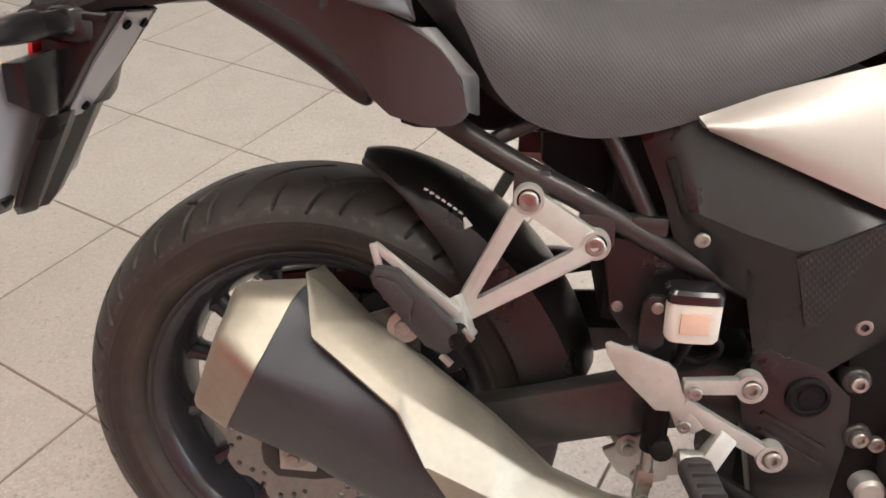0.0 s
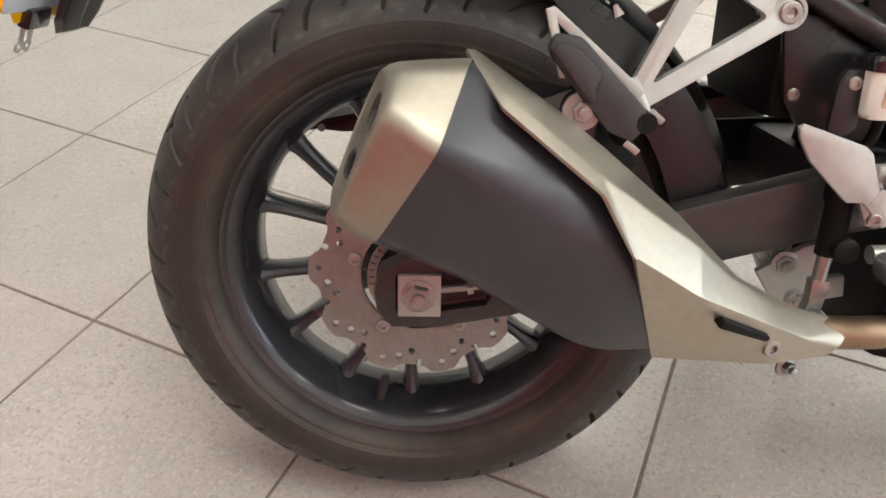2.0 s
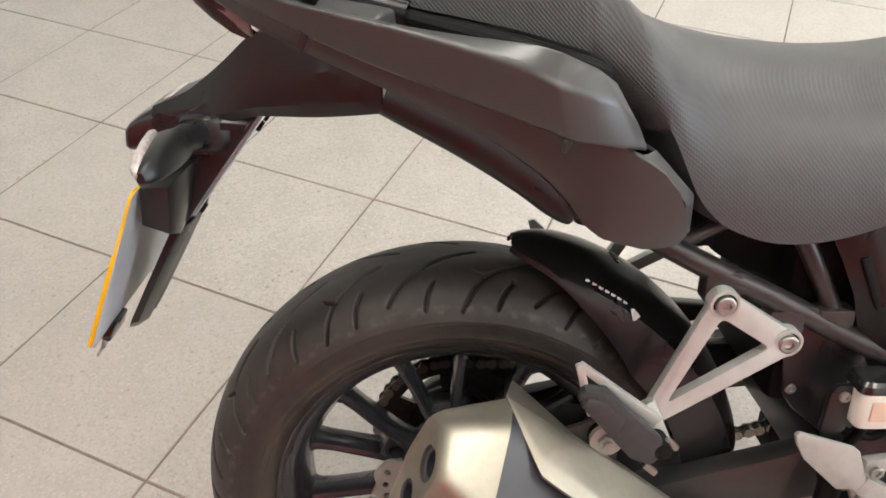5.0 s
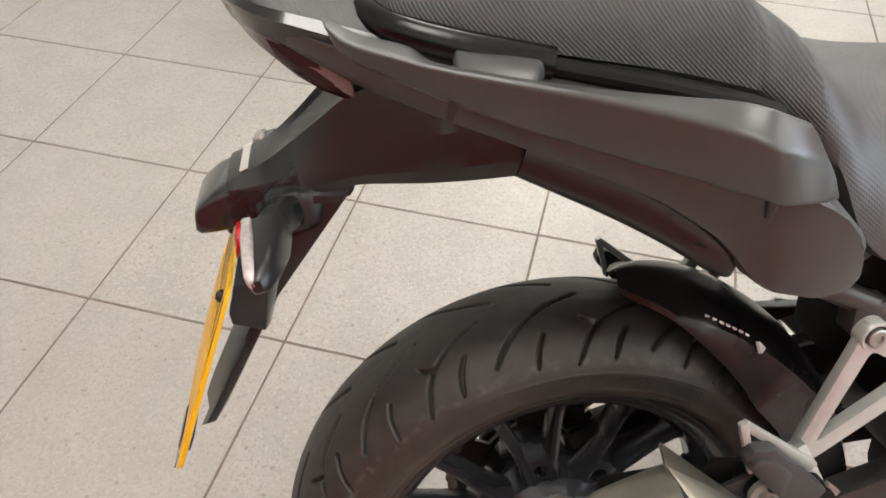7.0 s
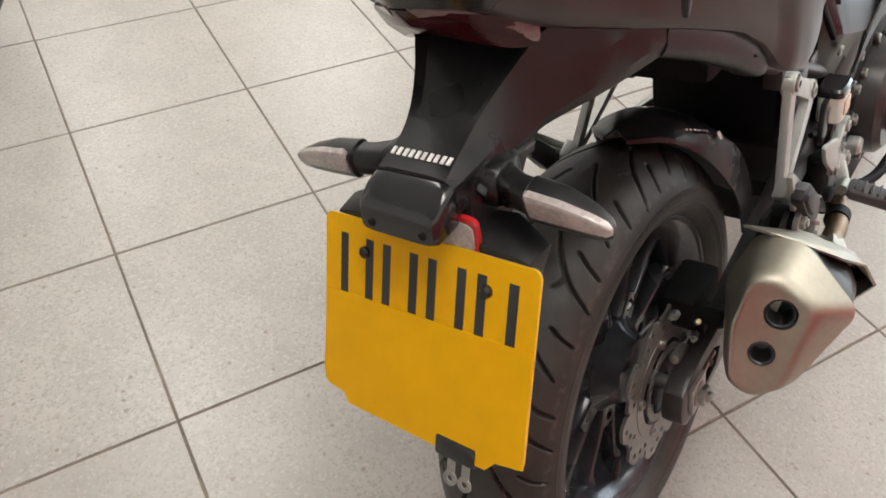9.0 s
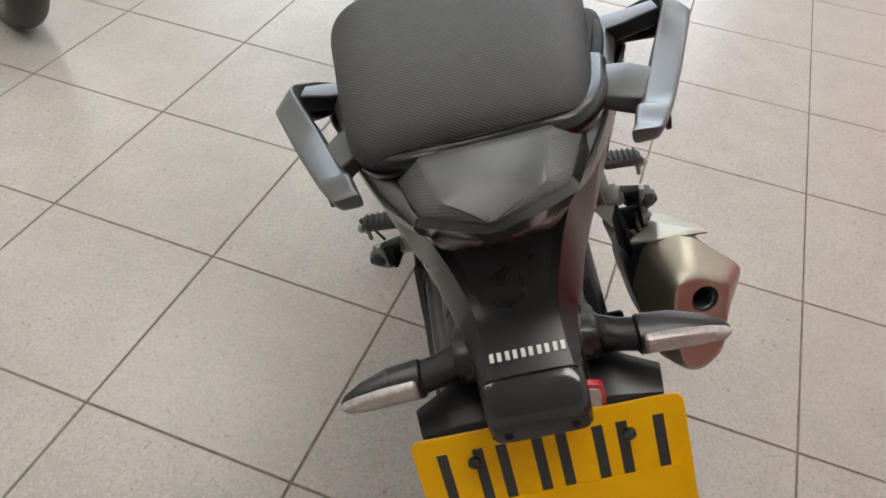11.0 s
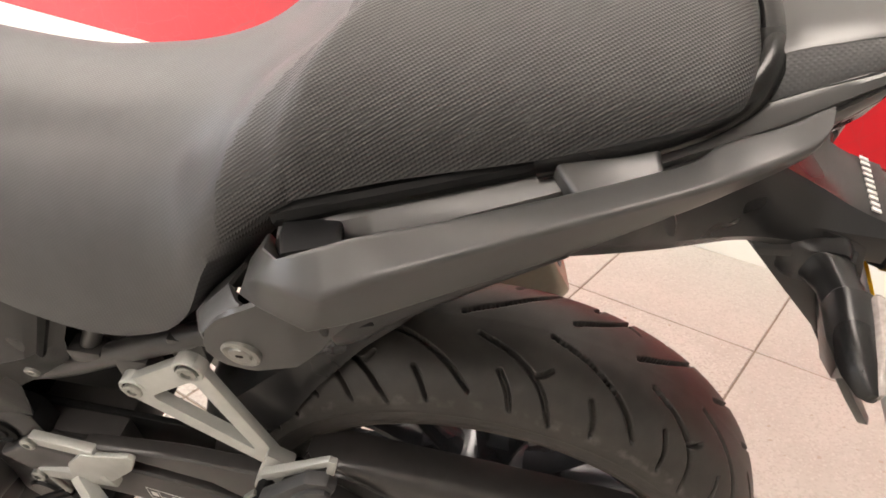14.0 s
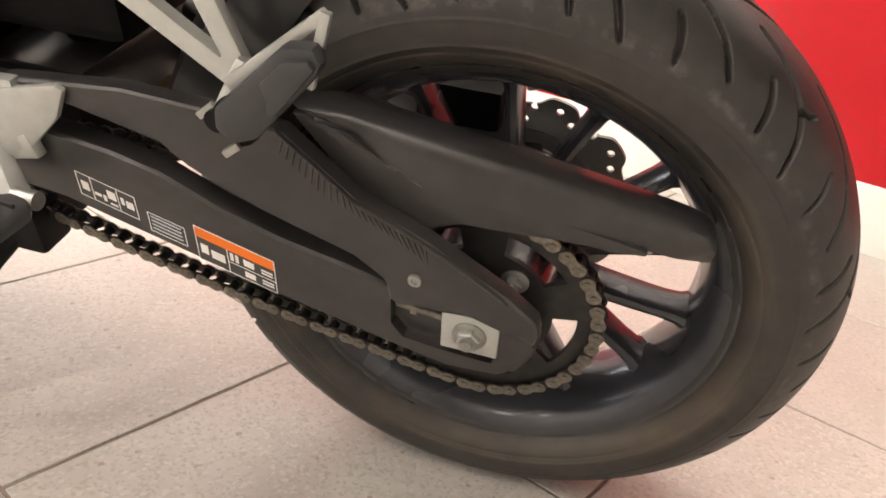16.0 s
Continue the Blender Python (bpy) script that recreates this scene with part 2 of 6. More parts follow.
def tube(pts, r, n=14, m=None, r1=None):
    """A round tube along a smooth curve."""
    p = smooth(pts, m or max(2, len(pts) * 6)) if len(pts) > 2 else np.array(pts, float)
    rings = []
    prev = None
    for i in range(len(p)):
        d = Vector(p[min(i + 1, len(p) - 1)] - p[max(i - 1, 0)]).normalized()
        ref = prev if prev is not None else (Vector((0, 1, 0)) if abs(d.y) < 0.9 else Vector((1, 0, 0)))
        a = (ref - d * ref.dot(d)).normalized()
        prev = a
        c = d.cross(a)
        rad = r if r1 is None else r + (r1 - r) * i / (len(p) - 1)
        rings.append([Vector(p[i]) + (a * math.cos(t) + c * math.sin(t)) * rad for t in np.linspace(0, 2 * math.pi, n, endpoint=False)])
    return loft(rings)


def turned(profile, centre=(0, 0, 0), axis=(0, 1, 0), n=32, closed=False):
    """A turned body: profile rows (distance along the axis, radius)."""
    d = Vector(axis).normalized()
    a = d.orthogonal().normalized()
    c = d.cross(a)
    centre = Vector(centre)
    rings = [[centre + d * t + (a * math.cos(u) + c * math.sin(u)) * max(r, 1e-5) for u in np.linspace(0, 2 * math.pi, n, endpoint=False)] for t, r in profile]
    if closed:
        rings.append(rings[0])
        bm = loft(rings, cap=False)
        bmesh.ops.remove_doubles(bm, verts=bm.verts[:], dist=1e-6)
        return bm
    return loft(rings)


def bolt(p, axis=(0, 1, 0), r=0.008, h=0.005, hexed=False, flange=0.0):
    """A bolt head at p: socket head, or hexagon with a flange."""
    d = Vector(axis).normalized()
    out = []
    if hexed:
        bm = turned([(0, r), (h * 0.85, r), (h, r * 0.88)], p, d, 6)
        if flange:
            bm = join(bm, turned([(0, flange), (h * 0.2, flange), (h * 0.35, flange * 0.8)], p, d, 20))
        bm = join(bm, turned([(h, r * 0.55), (h * 1.5, r * 0.5), (h * 1.55, r * 0.35)], p, d, 14))
    else:
        bm = turned([(0, r), (h * 0.8, r), (h, r * 0.85), (h, r * 0.5), (h * 0.4, r * 0.48), (h * 0.4, 0.0)], p, d, 18)
    return bm


def superring(c, ay, az, w, h, n=28, power=2.6, taper=0.0):
    """A rounded ring round c: half sizes w along ay and h along az; taper widens its top."""
    c, ay, az = Vector(c), Vector(ay), Vector(az)
    out = []
    for t in np.linspace(0, 2 * math.pi, n, endpoint=False):
        cs, sn = math.cos(t), math.sin(t)
        y = math.copysign(abs(cs) ** (2 / power), cs)
        z = math.copysign(abs(sn) ** (2 / power), sn)
        out.append(c + ay * (w * y * (1 + taper * z)) + az * (h * z))
    return out


def round_poly(pts, r, n=3):
    """A closed 3D outline with rounded corners."""
    pts = [Vector(p) for p in pts]
    out = []
    for i, p in enumerate(pts):
        a, c = pts[i - 1] - p, pts[(i + 1) % len(pts)] - p
        a = p + a.normalized() * min(r, a.length * 0.45)
        c = p + c.normalized() * min(r, c.length * 0.45)
        for k in range(n + 1):
            u = k / n
            out.append(a * (1 - u) ** 2 + p * (2 * u * (1 - u)) + c * u ** 2)
    return out


def cut(ob, cutters):
    """Cuts holes through a mesh object for good."""
    for bm in cutters:
        me = bpy.data.meshes.new("cutter")
        bmesh.ops.recalc_face_normals(bm, faces=bm.faces[:])
        bm.to_mesh(me)
        bm.free()
        tool = new("cutter", me)
        mod = ob.modifiers.new("cut", "BOOLEAN")
        mod.operation, mod.solver, mod.object = "DIFFERENCE", "EXACT", tool
        keep = ob.parent
        ob.parent = None
        bpy.context.view_layer.update()
        done = bpy.data.meshes.new_from_object(ob.evaluated_get(bpy.context.evaluated_depsgraph_get()))
        ob.modifiers.clear()
        ob.data = done
        ob.parent = keep
        bpy.data.objects.remove(tool)
    return ob


# ---------------------------------------------------------------- the room
TILE, JOINT = 0.432, 0.005
WALL_Y = -2.117


def tile_material():
    m = bpy.data.materials.new("speckled_floor_tile")
    m.use_nodes = True
    nt = m.node_tree
    b = nt.nodes["Principled BSDF"]
    geo = nt.nodes.new("ShaderNodeNewGeometry")
    info = nt.nodes.new("ShaderNodeObjectInfo")

    def speck(scale, lo, hi):
        v = nt.nodes.new("ShaderNodeTexVoronoi")
        v.inputs["Scale"].default_value = scale
        nt.links.new(geo.outputs["Position"], v.inputs["Vector"])
        sep = nt.nodes.new("ShaderNodeSeparateColor")
        nt.links.new(v.outputs["Color"], sep.inputs[0])
        r = nt.nodes.new("ShaderNodeMapRange")
        r.inputs["From Min"].default_value, r.inputs["From Max"].default_value = lo, hi
        nt.links.new(sep.outputs[0], r.inputs["Value"])
        return r.outputs[0]

    def mix(a, bcol, fac):
        x = nt.nodes.new("ShaderNodeMix")
        x.data_type = "RGBA"
        for slot, val in (("A", a), ("B", bcol), ("Factor", fac)):
            if hasattr(val, "is_linked"):
                nt.links.new(val, x.inputs[slot])
            else:
                x.inputs[slot].default_value = val
        return x.outputs["Result"]

    noi = nt.nodes.new("ShaderNodeTexNoise")
    noi.inputs["Scale"].default_value, noi.inputs["Detail"].default_value = 9, 8
    nt.links.new(geo.outputs["Position"], noi.inputs["Vector"])
    fine = nt.nodes.new("ShaderNodeTexNoise")
    fine.inputs["Scale"].default_value, fine.inputs["Detail"].default_value = 90, 5
    nt.links.new(geo.outputs["Position"], fine.inputs["Vector"])
    r0 = nt.nodes.new("ShaderNodeMapRange")
    r0.inputs["From Min"].default_value, r0.inputs["From Max"].default_value = 0.35, 0.65
    nt.links.new(noi.outputs["Fac"], r0.inputs["Value"])
    col = mix((0.395, 0.374, 0.34, 1), (0.455, 0.432, 0.395, 1), r0.outputs[0])
    rf = nt.nodes.new("ShaderNodeMapRange")
    rf.inputs["From Min"].default_value, rf.inputs["From Max"].default_value = 0.5, 0.75
    nt.links.new(fine.outputs["Fac"], rf.inputs["Value"])
    col = mix(col, (0.363, 0.340, 0.302, 1), rf.outputs[0])
    col = mix(col, (0.354, 0.329, 0.293, 1), speck(260, 0.80, 0.86))
    col = mix(col, (0.465, 0.446, 0.414, 1), speck(210, 0.84, 0.90))
    col = mix(col, (0.30, 0.25, 0.20, 1), speck(170, 0.9955, 0.9965))
    rnd = nt.nodes.new("ShaderNodeMapRange")
    rnd.inputs["To Max"].default_value = 0.35
    nt.links.new(info.outputs["Random"], rnd.inputs["Value"])
    col = mix(col, (0.405, 0.381, 0.346, 1), rnd.outputs[0])
    nt.links.new(col, b.inputs["Base Color"])
    rr = nt.nodes.new("ShaderNodeMapRange")
    rr.inputs["To Min"].default_value, rr.inputs["To Max"].default_value = 0.26, 0.36
    nt.links.new(fine.outputs["Fac"], rr.inputs["Value"])
    nt.links.new(rr.outputs[0], b.inputs["Roughness"])
    bp = nt.nodes.new("ShaderNodeBump")
    bp.inputs["Strength"].default_value, bp.inputs["Distance"].default_value = 0.12, 0.001
    nt.links.new(fine.outputs["Fac"], bp.inputs["Height"])
    nt.links.new(bp.outputs[0], b.inputs["Normal"])
    return m


def wall_material():
    m = material("red_printed_wall", (0.44, 0.006, 0.012), 0.38, vary=0.06, scale=6)
    nt = m.node_tree
    b = nt.nodes["Principled BSDF"]
    base = b.inputs["Base Color"].links[0].from_socket
    geo = nt.nodes.new("ShaderNodeNewGeometry")
    total = None
    for scale, width in ((3.2, 0.009), (7.5, 0.011)):
        warp = nt.nodes.new("ShaderNodeTexNoise")
        warp.inputs["Scale"].default_value = scale * 0.8
        nt.links.new(geo.outputs["Position"], warp.inputs["Vector"])
        addv = nt.nodes.new("ShaderNodeMix")
        addv.data_type = "RGBA"
        addv.blend_type = "ADD"
        addv.inputs["Factor"].default_value = 0.18
        nt.links.new(geo.outputs["Position"], addv.inputs["A"])
        nt.links.new(warp.outputs["Color"], addv.inputs["B"])
        v = nt.nodes.new("ShaderNodeTexVoronoi")
        v.feature = "DISTANCE_TO_EDGE"
        v.inputs["Scale"].default_value = scale
        nt.links.new(addv.outputs["Result"], v.inputs["Vector"])
        r = nt.nodes.new("ShaderNodeMapRange")
        r.inputs["From Min"].default_value, r.inputs["From Max"].default_value = width, width * 0.4
        nt.links.new(v.outputs["Distance"], r.inputs["Value"])
        if total is None:
            total = r.outputs[0]
        else:
            mx = nt.nodes.new("ShaderNodeMath")
            mx.operation = "MAXIMUM"
            nt.links.new(total, mx.inputs[0])
            nt.links.new(r.outputs[0], mx.inputs[1])
            total = mx.outputs[0]
    # drawn arcs and spokes of a street plan
    for centre, rings_, spokes_, reach in (((-0.30, WALL_Y, 0.60), 26.0, 34.0, 0.55), ((0.85, WALL_Y, 1.0), 18.0, 28.0, 0.6)):
        off = nt.nodes.new("ShaderNodeVectorMath")
        off.operation = "SUBTRACT"
        off.inputs[1].default_value = centre
        nt.links.new(geo.outputs["Position"], off.inputs[0])
        ln = nt.nodes.new("ShaderNodeVectorMath")
        ln.operation = "LENGTH"
        nt.links.new(off.outputs[0], ln.inputs[0])
        xyz = nt.nodes.new("ShaderNodeSeparateXYZ")
        nt.links.new(off.outputs[0], xyz.inputs[0])
        at = nt.nodes.new("ShaderNodeMath")
        at.operation = "ARCTAN2"
        nt.links.new(xyz.outputs["Z"], at.inputs[0])
        nt.links.new(xyz.outputs["X"], at.inputs[1])
        near = nt.nodes.new("ShaderNodeMapRange")
        near.inputs["From Min"].default_value, near.inputs["From Max"].default_value = reach, reach * 0.5
        nt.links.new(ln.outputs["Value"], near.inputs["Value"])
        for src, freq, thin in ((ln.outputs["Value"], rings_, 0.06), (at.outputs[0], spokes_ / 6.2832, 0.035)):
            k1 = nt.nodes.new("ShaderNodeMath")
            k1.operation = "MULTIPLY"
            k1.inputs[1].default_value = freq
            nt.links.new(src, k1.inputs[0])
            fr_ = nt.nodes.new("ShaderNodeMath")
            fr_.operation = "FRACT"
            nt.links.new(k1.outputs[0], fr_.inputs[0])
            lt = nt.nodes.new("ShaderNodeMath")
            lt.operation = "LESS_THAN"
            lt.inputs[1].default_value = thin
            nt.links.new(fr_.outputs[0], lt.inputs[0])
            k2 = nt.nodes.new("ShaderNodeMath")
            k2.operation = "MULTIPLY"
            nt.links.new(lt.outputs[0], k2.inputs[0])
            nt.links.new(near.outputs[0], k2.inputs[1])
            mx = nt.nodes.new("ShaderNodeMath")
            mx.operation = "MAXIMUM"
            nt.links.new(total, mx.inputs[0])
            nt.links.new(k2.outputs[0], mx.inputs[1])
            total = mx.outputs[0]
    patch = nt.nodes.new("ShaderNodeTexNoise")
    patch.inputs["Scale"].default_value = 1.6
    nt.links.new(geo.outputs["Position"], patch.inputs["Vector"])
    pr = nt.nodes.new("ShaderNodeMapRange")
    pr.inputs["From Min"].default_value, pr.inputs["From Max"].default_value = 0.42, 0.62
    pr.inputs["To Min"].default_value, pr.inputs["To Max"].default_value = 0.25, 0.6
    nt.links.new(patch.outputs["Fac"], pr.inputs["Value"])
    mul = nt.nodes.new("ShaderNodeMath")
    mul.operation = "MULTIPLY"
    nt.links.new(total, mul.inputs[0])
    nt.links.new(pr.outputs[0], mul.inputs[1])
    mixl = nt.nodes.new("ShaderNodeMix")
    mixl.data_type = "RGBA"
    mixl.inputs["B"].default_value = (0.30, 0.03, 0.035, 1)
    nt.links.new(base, mixl.inputs["A"])
    nt.links.new(mul.outputs[0], mixl.inputs["Factor"])
    nt.links.new(mixl.outputs["Result"], b.inputs["Base Color"])
    return m


TILES = tile_material()
GROUT = material("brown_grout", (0.20, 0.165, 0.13), 0.85, vary=0.3, scale=60, bump=0.4, bump_scale=300)
REDWALL = wall_material()
WALLWHITE = material("white_wall_paint", (0.80, 0.785, 0.75), 0.6, vary=0.03, scale=4)
SKIRT = material("cream_skirting_paint", (0.74, 0.72, 0.66), 0.38, vary=0.04, scale=12, bump=0.05, bump_scale=60)
CEIL = material("white_ceiling_panel", (0.76, 0.755, 0.73), 0.8, vary=0.03, scale=8)
X0, X1, Y1, ZC = -4.8, 6.5, 6.2, 2.9


def structure(name, bm, mat, label, category):
    return tagged(link(name, bm, mat), label, category, kind="structure")


RED_X, RED_TOP = -2.2, 1.25
structure("wall_south", box((RED_X, WALL_Y - 0.2, 0.0), (4.6, WALL_Y - 0.014, RED_TOP), 0), REDWALL, "glossy red wall printed with faint grey street lines", "wall")
structure("wall_south_plain", join(box((RED_X, WALL_Y - 0.2, RED_TOP), (4.6, WALL_Y - 0.014, ZC), 0), box((X0, WALL_Y - 0.2, 0.0), (RED_X, WALL_Y - 0.014, ZC), 0), box((4.6, WALL_Y - 0.2, 0.0), (X1, WALL_Y - 0.014, ZC), 0)), WALLWHITE, "plain white painted showroom wall", "wall")
structure("baseboard", box((X0, WALL_Y - 0.014, 0.0), (X1, WALL_Y, 0.158), 0.004), SKIRT, "plain cream painted skirting board at the foot of the wall", "baseboard")
structure("wall_north", box((X0, Y1, 0), (X1, Y1 + 0.2, ZC), 0), WALLWHITE, "plain white painted showroom wall", "wall")
structure("wall_west", box((X0 - 0.2, WALL_Y - 0.2, 0), (X0, Y1 + 0.2, ZC), 0), WALLWHITE, "plain white painted showroom wall", "wall")
_w = box((X1, WALL_Y - 0.2, 0), (X1 + 0.2, -1.5, ZC), 0)
_w = join(_w, box((X1, 4.7, 0), (X1 + 0.2, Y1 + 0.2, ZC), 0), box((X1, -1.5, 0), (X1 + 0.2, 4.7, 0.25), 0), box((X1, -1.5, 2.65), (X1 + 0.2, 4.7, ZC), 0))
structure("wall_east", _w, WALLWHITE, "white showroom wall with a wide shop window opening", "wall")
structure("ceiling", box((X0 - 0.2, WALL_Y - 0.2, ZC), (X1 + 0.2, Y1 + 0.2, ZC + 0.15), 0), CEIL, "plain white showroom ceiling", "ceiling")

# unseen ceiling lamps, added and spaced to balance the light on the machine
GLOW = bpy.data.materials.new("lit_diffuser")
GLOW.use_nodes = True
_b = GLOW.node_tree.nodes["Principled BSDF"]
_b.inputs["Emission Color"].default_value = (1.0, 0.96, 0.895, 1)
_b.inputs["Emission Strength"].default_value = 14.0


def added_lamp(x, y):
    root = tagged(link("ceiling_light", box((-0.32, -0.62, -0.035), (0.32, 0.62, 0.0), 0.004), WALLWHITE), "unseen white square-edged ceiling light panel, added to light the room, switched on", "ceiling light", "ceiling lights")
    part("diffuser", box((-0.29, -0.59, -0.041), (0.29, 0.59, -0.0352), 0.0), GLOW, root, "glowing diffuser")
    root.location = (x, y, ZC)
    return root


LAMPS = [(x, y) for x in (-0.7, 1.3, 3.4) for y in (-1.0, 1.4, 4.2)]
first = added_lamp(*LAMPS[0])
for x, y in LAMPS[1:]:
    copy_thing(first, pose(x, y, ZC))

# ---------------------------------------------------------------- the motorcycle
F = Vector((0.9100, 0.4146, 0.0))
Lf = Vector((-0.3949, 0.8667, -0.3049))
F = F.normalized()
Lf = (Lf - F * Lf.dot(F)).normalized()
Up = F.cross(Lf)
bike = new("motorcycle")
bike.matrix_world = Matrix.Translation((-0.3063, -0.8218, 0.3083)) @ Matrix((F, Lf, Up)).transposed().to_4x4()
tagged(bike, "black, silver and red adventure motorcycle leaning on its side stand", "motorcycle")


# rear wheel -------------------------------------------------------
def tyre_grid(R, half, bead, pitches, per, treaded=True):
    """Rings of a tyre with moulded grooves: outer radius, half width, bead radius."""
    k = half / 0.080
    h = (R - bead) / 0.090
    prof = [(0, 0), (0.02, 0.0012), (0.04, 0.0065), (0.057, 0.0165), (0.069, 0.029), (0.0765, 0.042), (0.0795, 0.054), (0.0785, 0.066), (0.073, 0.078), (0.065, 0.086), (0.059, 0.090)]
    pr = smooth([(y * k, R - d * h) for y, d in prof], 200)
    s = np.r_[0, np.cumsum(np.linalg.norm(np.diff(pr, axis=0), axis=1))]
    rows_s = np.r_[np.linspace(0, 0.098 * k, 78 if treaded else 14), np.linspace(0.098 * k, s[-1], 44 if treaded else 8)[1:]]
    y = np.interp(rows_s, s, pr[:, 0])
    r = np.interp(rows_s, s, pr[:, 1])
    ty = np.gradient(y, rows_s)
    tr = np.gradient(r, rows_s)
    n = np.hypot(ty, tr)
    ny, nr = -tr / n, ty / n
    n_th = pitches * per
    th = np.arange(n_th) * 2 * math.pi / n_th + radians(9.0)
    P = 2 * math.pi / pitches
    depth = {}
    for side in (1, -1):
        d = np.full((len(rows_s), per), 9.0)
        if treaded:
            cell = np.arange(per) * P / per
            cc = cell[None, :] * R
            shift = 0 if side > 0 else P / 2
            def groove(pts, wid):
                q = smooth(pts, 30)
                return q[:, 0], q[:, 1], wid

            turn_ = P * R
            curves = [
                groove([(0.006, -0.022), (0.024, 0.016), (0.050, 0.052), (0.076, 0.074)], 0.0025),
                groove([(0.018, 0.078), (0.036, 0.112), (0.060, 0.138), (0.092, 0.155)], 0.0026),
                groove([(0.050, 0.129), (0.047, 0.138), (0.041, 0.145)], 0.0020),
                groove([(0.056, 0.022), (0.070, 0.029), (0.088, 0.034)], 0.0023),
                groove([(0.052, 0.100), (0.068, 0.109), (0.087, 0.115)], 0.0025),
            ]
            curves = [(lat, cir * turn_ / 0.163, wid) for lat, cir, wid in curves]
            for lat, cir, wid in curves:
                for rep in (-2, -1, 0, 1, 2):
                    off = (rep * P + shift) * R
                    for a, b in zip(lat, cir):
                        q = np.hypot(rows_s[:, None] - a, cc - (b + off)) - wid * (0.55 + 0.45 * min(1, 4 * (1 - abs(a - lat[0]) / (abs(lat[-1] - lat[0]) + 1e-9)) + 0.4))
                        d = np.minimum(d, q)
        depth[side] = 0.0072 * np.clip((0.0006 - d) / 0.0012, 0, 1)
    rings = []
    for side in (1, -1):
        D = np.tile(depth[side], (1, pitches))
        if treaded:
            for r0, w0, h0 in ((0.2445, 0.0012, -0.0010), (0.2385, 0.0010, 0.0008), (0.2650, 0.0011, -0.0007)):
                D = D + (h0 * np.exp(-((r - r0) / w0) ** 2) * (y > 0.06))[:, None]
        Y = side * (y[:, None] - ny[:, None] * D)
        Rr = r[:, None] - nr[:, None] * D
        rings.append((Y, Rr))
    Y = np.vstack([rings[1][0][::-1], rings[0][0][1:]])
    Rr = np.vstack([rings[1][1][::-1], rings[0][1][1:]])
    verts = np.stack([Rr * np.cos(th), Y, Rr * np.sin(th)], 2)
    return verts


def tyre_mesh(name, R, half, bead, pitches=11, per=150, treaded=True):
    v = tyre_grid(R, half, bead, pitches, per, treaded)
    nr, nt = v.shape[:2]
    inner = v[[-1, 0]].copy()
    inner[:, :, 0] *= 0.97
    inner[:, :, 2] *= 0.97
    v = np.vstack([v, inner[:1], inner[1:]])
    nr += 2
    i = np.arange(nr)[:, None]
    j = np.arange(nt)[None, :]
    a = (i * nt + j).ravel()
    b = (i * nt + (j + 1) % nt).ravel()
    i2 = (i + 1) % nr
    c = (i2 * nt + (j + 1) % nt).ravel()
    d = (i2 * nt + j).ravel()
    me = bpy.data.meshes.new(name)
    me.from_pydata(v.reshape(-1, 3).tolist(), [], np.stack([a, b, c, d], 1).tolist())
    me.polygons.foreach_set("use_smooth", [True] * len(me.polygons))
    me.update()
    return me


def dusty(m):
    """Grey scuffs on the shoulders and brown dust near the rim, by distance from the axle."""
    nt = m.node_tree
    b = nt.nodes["Principled BSDF"]
    base = b.inputs["Base Color"].links[0].from_socket
    co = nt.nodes.new("ShaderNodeTexCoord")
    sc = nt.nodes.new("ShaderNodeVectorMath")
    sc.operation = "MULTIPLY"
    sc.inputs[1].default_value = (1, 0, 1)
    nt.links.new(co.outputs["Object"], sc.inputs[0])
    ln = nt.nodes.new("ShaderNodeVectorMath")
    ln.operation = "LENGTH"
    nt.links.new(sc.outputs[0], ln.inputs[0])
    for centre, half, colour, scale, lo, hi, most in ((0.2770, 0.006, (0.22, 0.21, 0.195, 1), 80, 0.48, 0.72, 0.30), (0.236, 0.016, (0.13, 0.10, 0.07, 1), 11, 0.35, 0.75, 0.5)):
        sub = nt.nodes.new("ShaderNodeMath")
        sub.operation = "SUBTRACT"
        nt.links.new(ln.outputs["Value"], sub.inputs[0])
        sub.inputs[1].default_value = centre
        ab = nt.nodes.new("ShaderNodeMath")
        ab.operation = "ABSOLUTE"
        nt.links.new(sub.outputs[0], ab.inputs[0])
        band = nt.nodes.new("ShaderNodeMapRange")
        band.inputs["From Min"].default_value, band.inputs["From Max"].default_value = half, half * 0.4
        nt.links.new(ab.outputs[0], band.inputs["Value"])
        no = nt.nodes.new("ShaderNodeTexNoise")
        no.inputs["Scale"].default_value, no.inputs["Detail"].default_value = scale, 9
        nt.links.new(co.outputs["Object"], no.inputs["Vector"])
        r = nt.nodes.new("ShaderNodeMapRange")
        r.inputs["From Min"].default_value, r.inputs["From Max"].default_value, r.inputs["To Max"].default_value = lo, hi, most
        nt.links.new(no.outputs["Fac"], r.inputs["Value"])
        mul = nt.nodes.new("ShaderNodeMath")
        mul.operation = "MULTIPLY"
        nt.links.new(band.outputs[0], mul.inputs[0])
        nt.links.new(r.outputs[0], mul.inputs[1])
        mix = nt.nodes.new("ShaderNodeMix")
        mix.data_type = "RGBA"
        mix.inputs["B"].default_value = colour
        nt.links.new(base, mix.inputs["A"])
        nt.links.new(mul.outputs[0], mix.inputs["Factor"])
        base = mix.outputs["Result"]
    nt.links.new(base, b.inputs["Base Color"])
    return m


dusty(RUBBER)


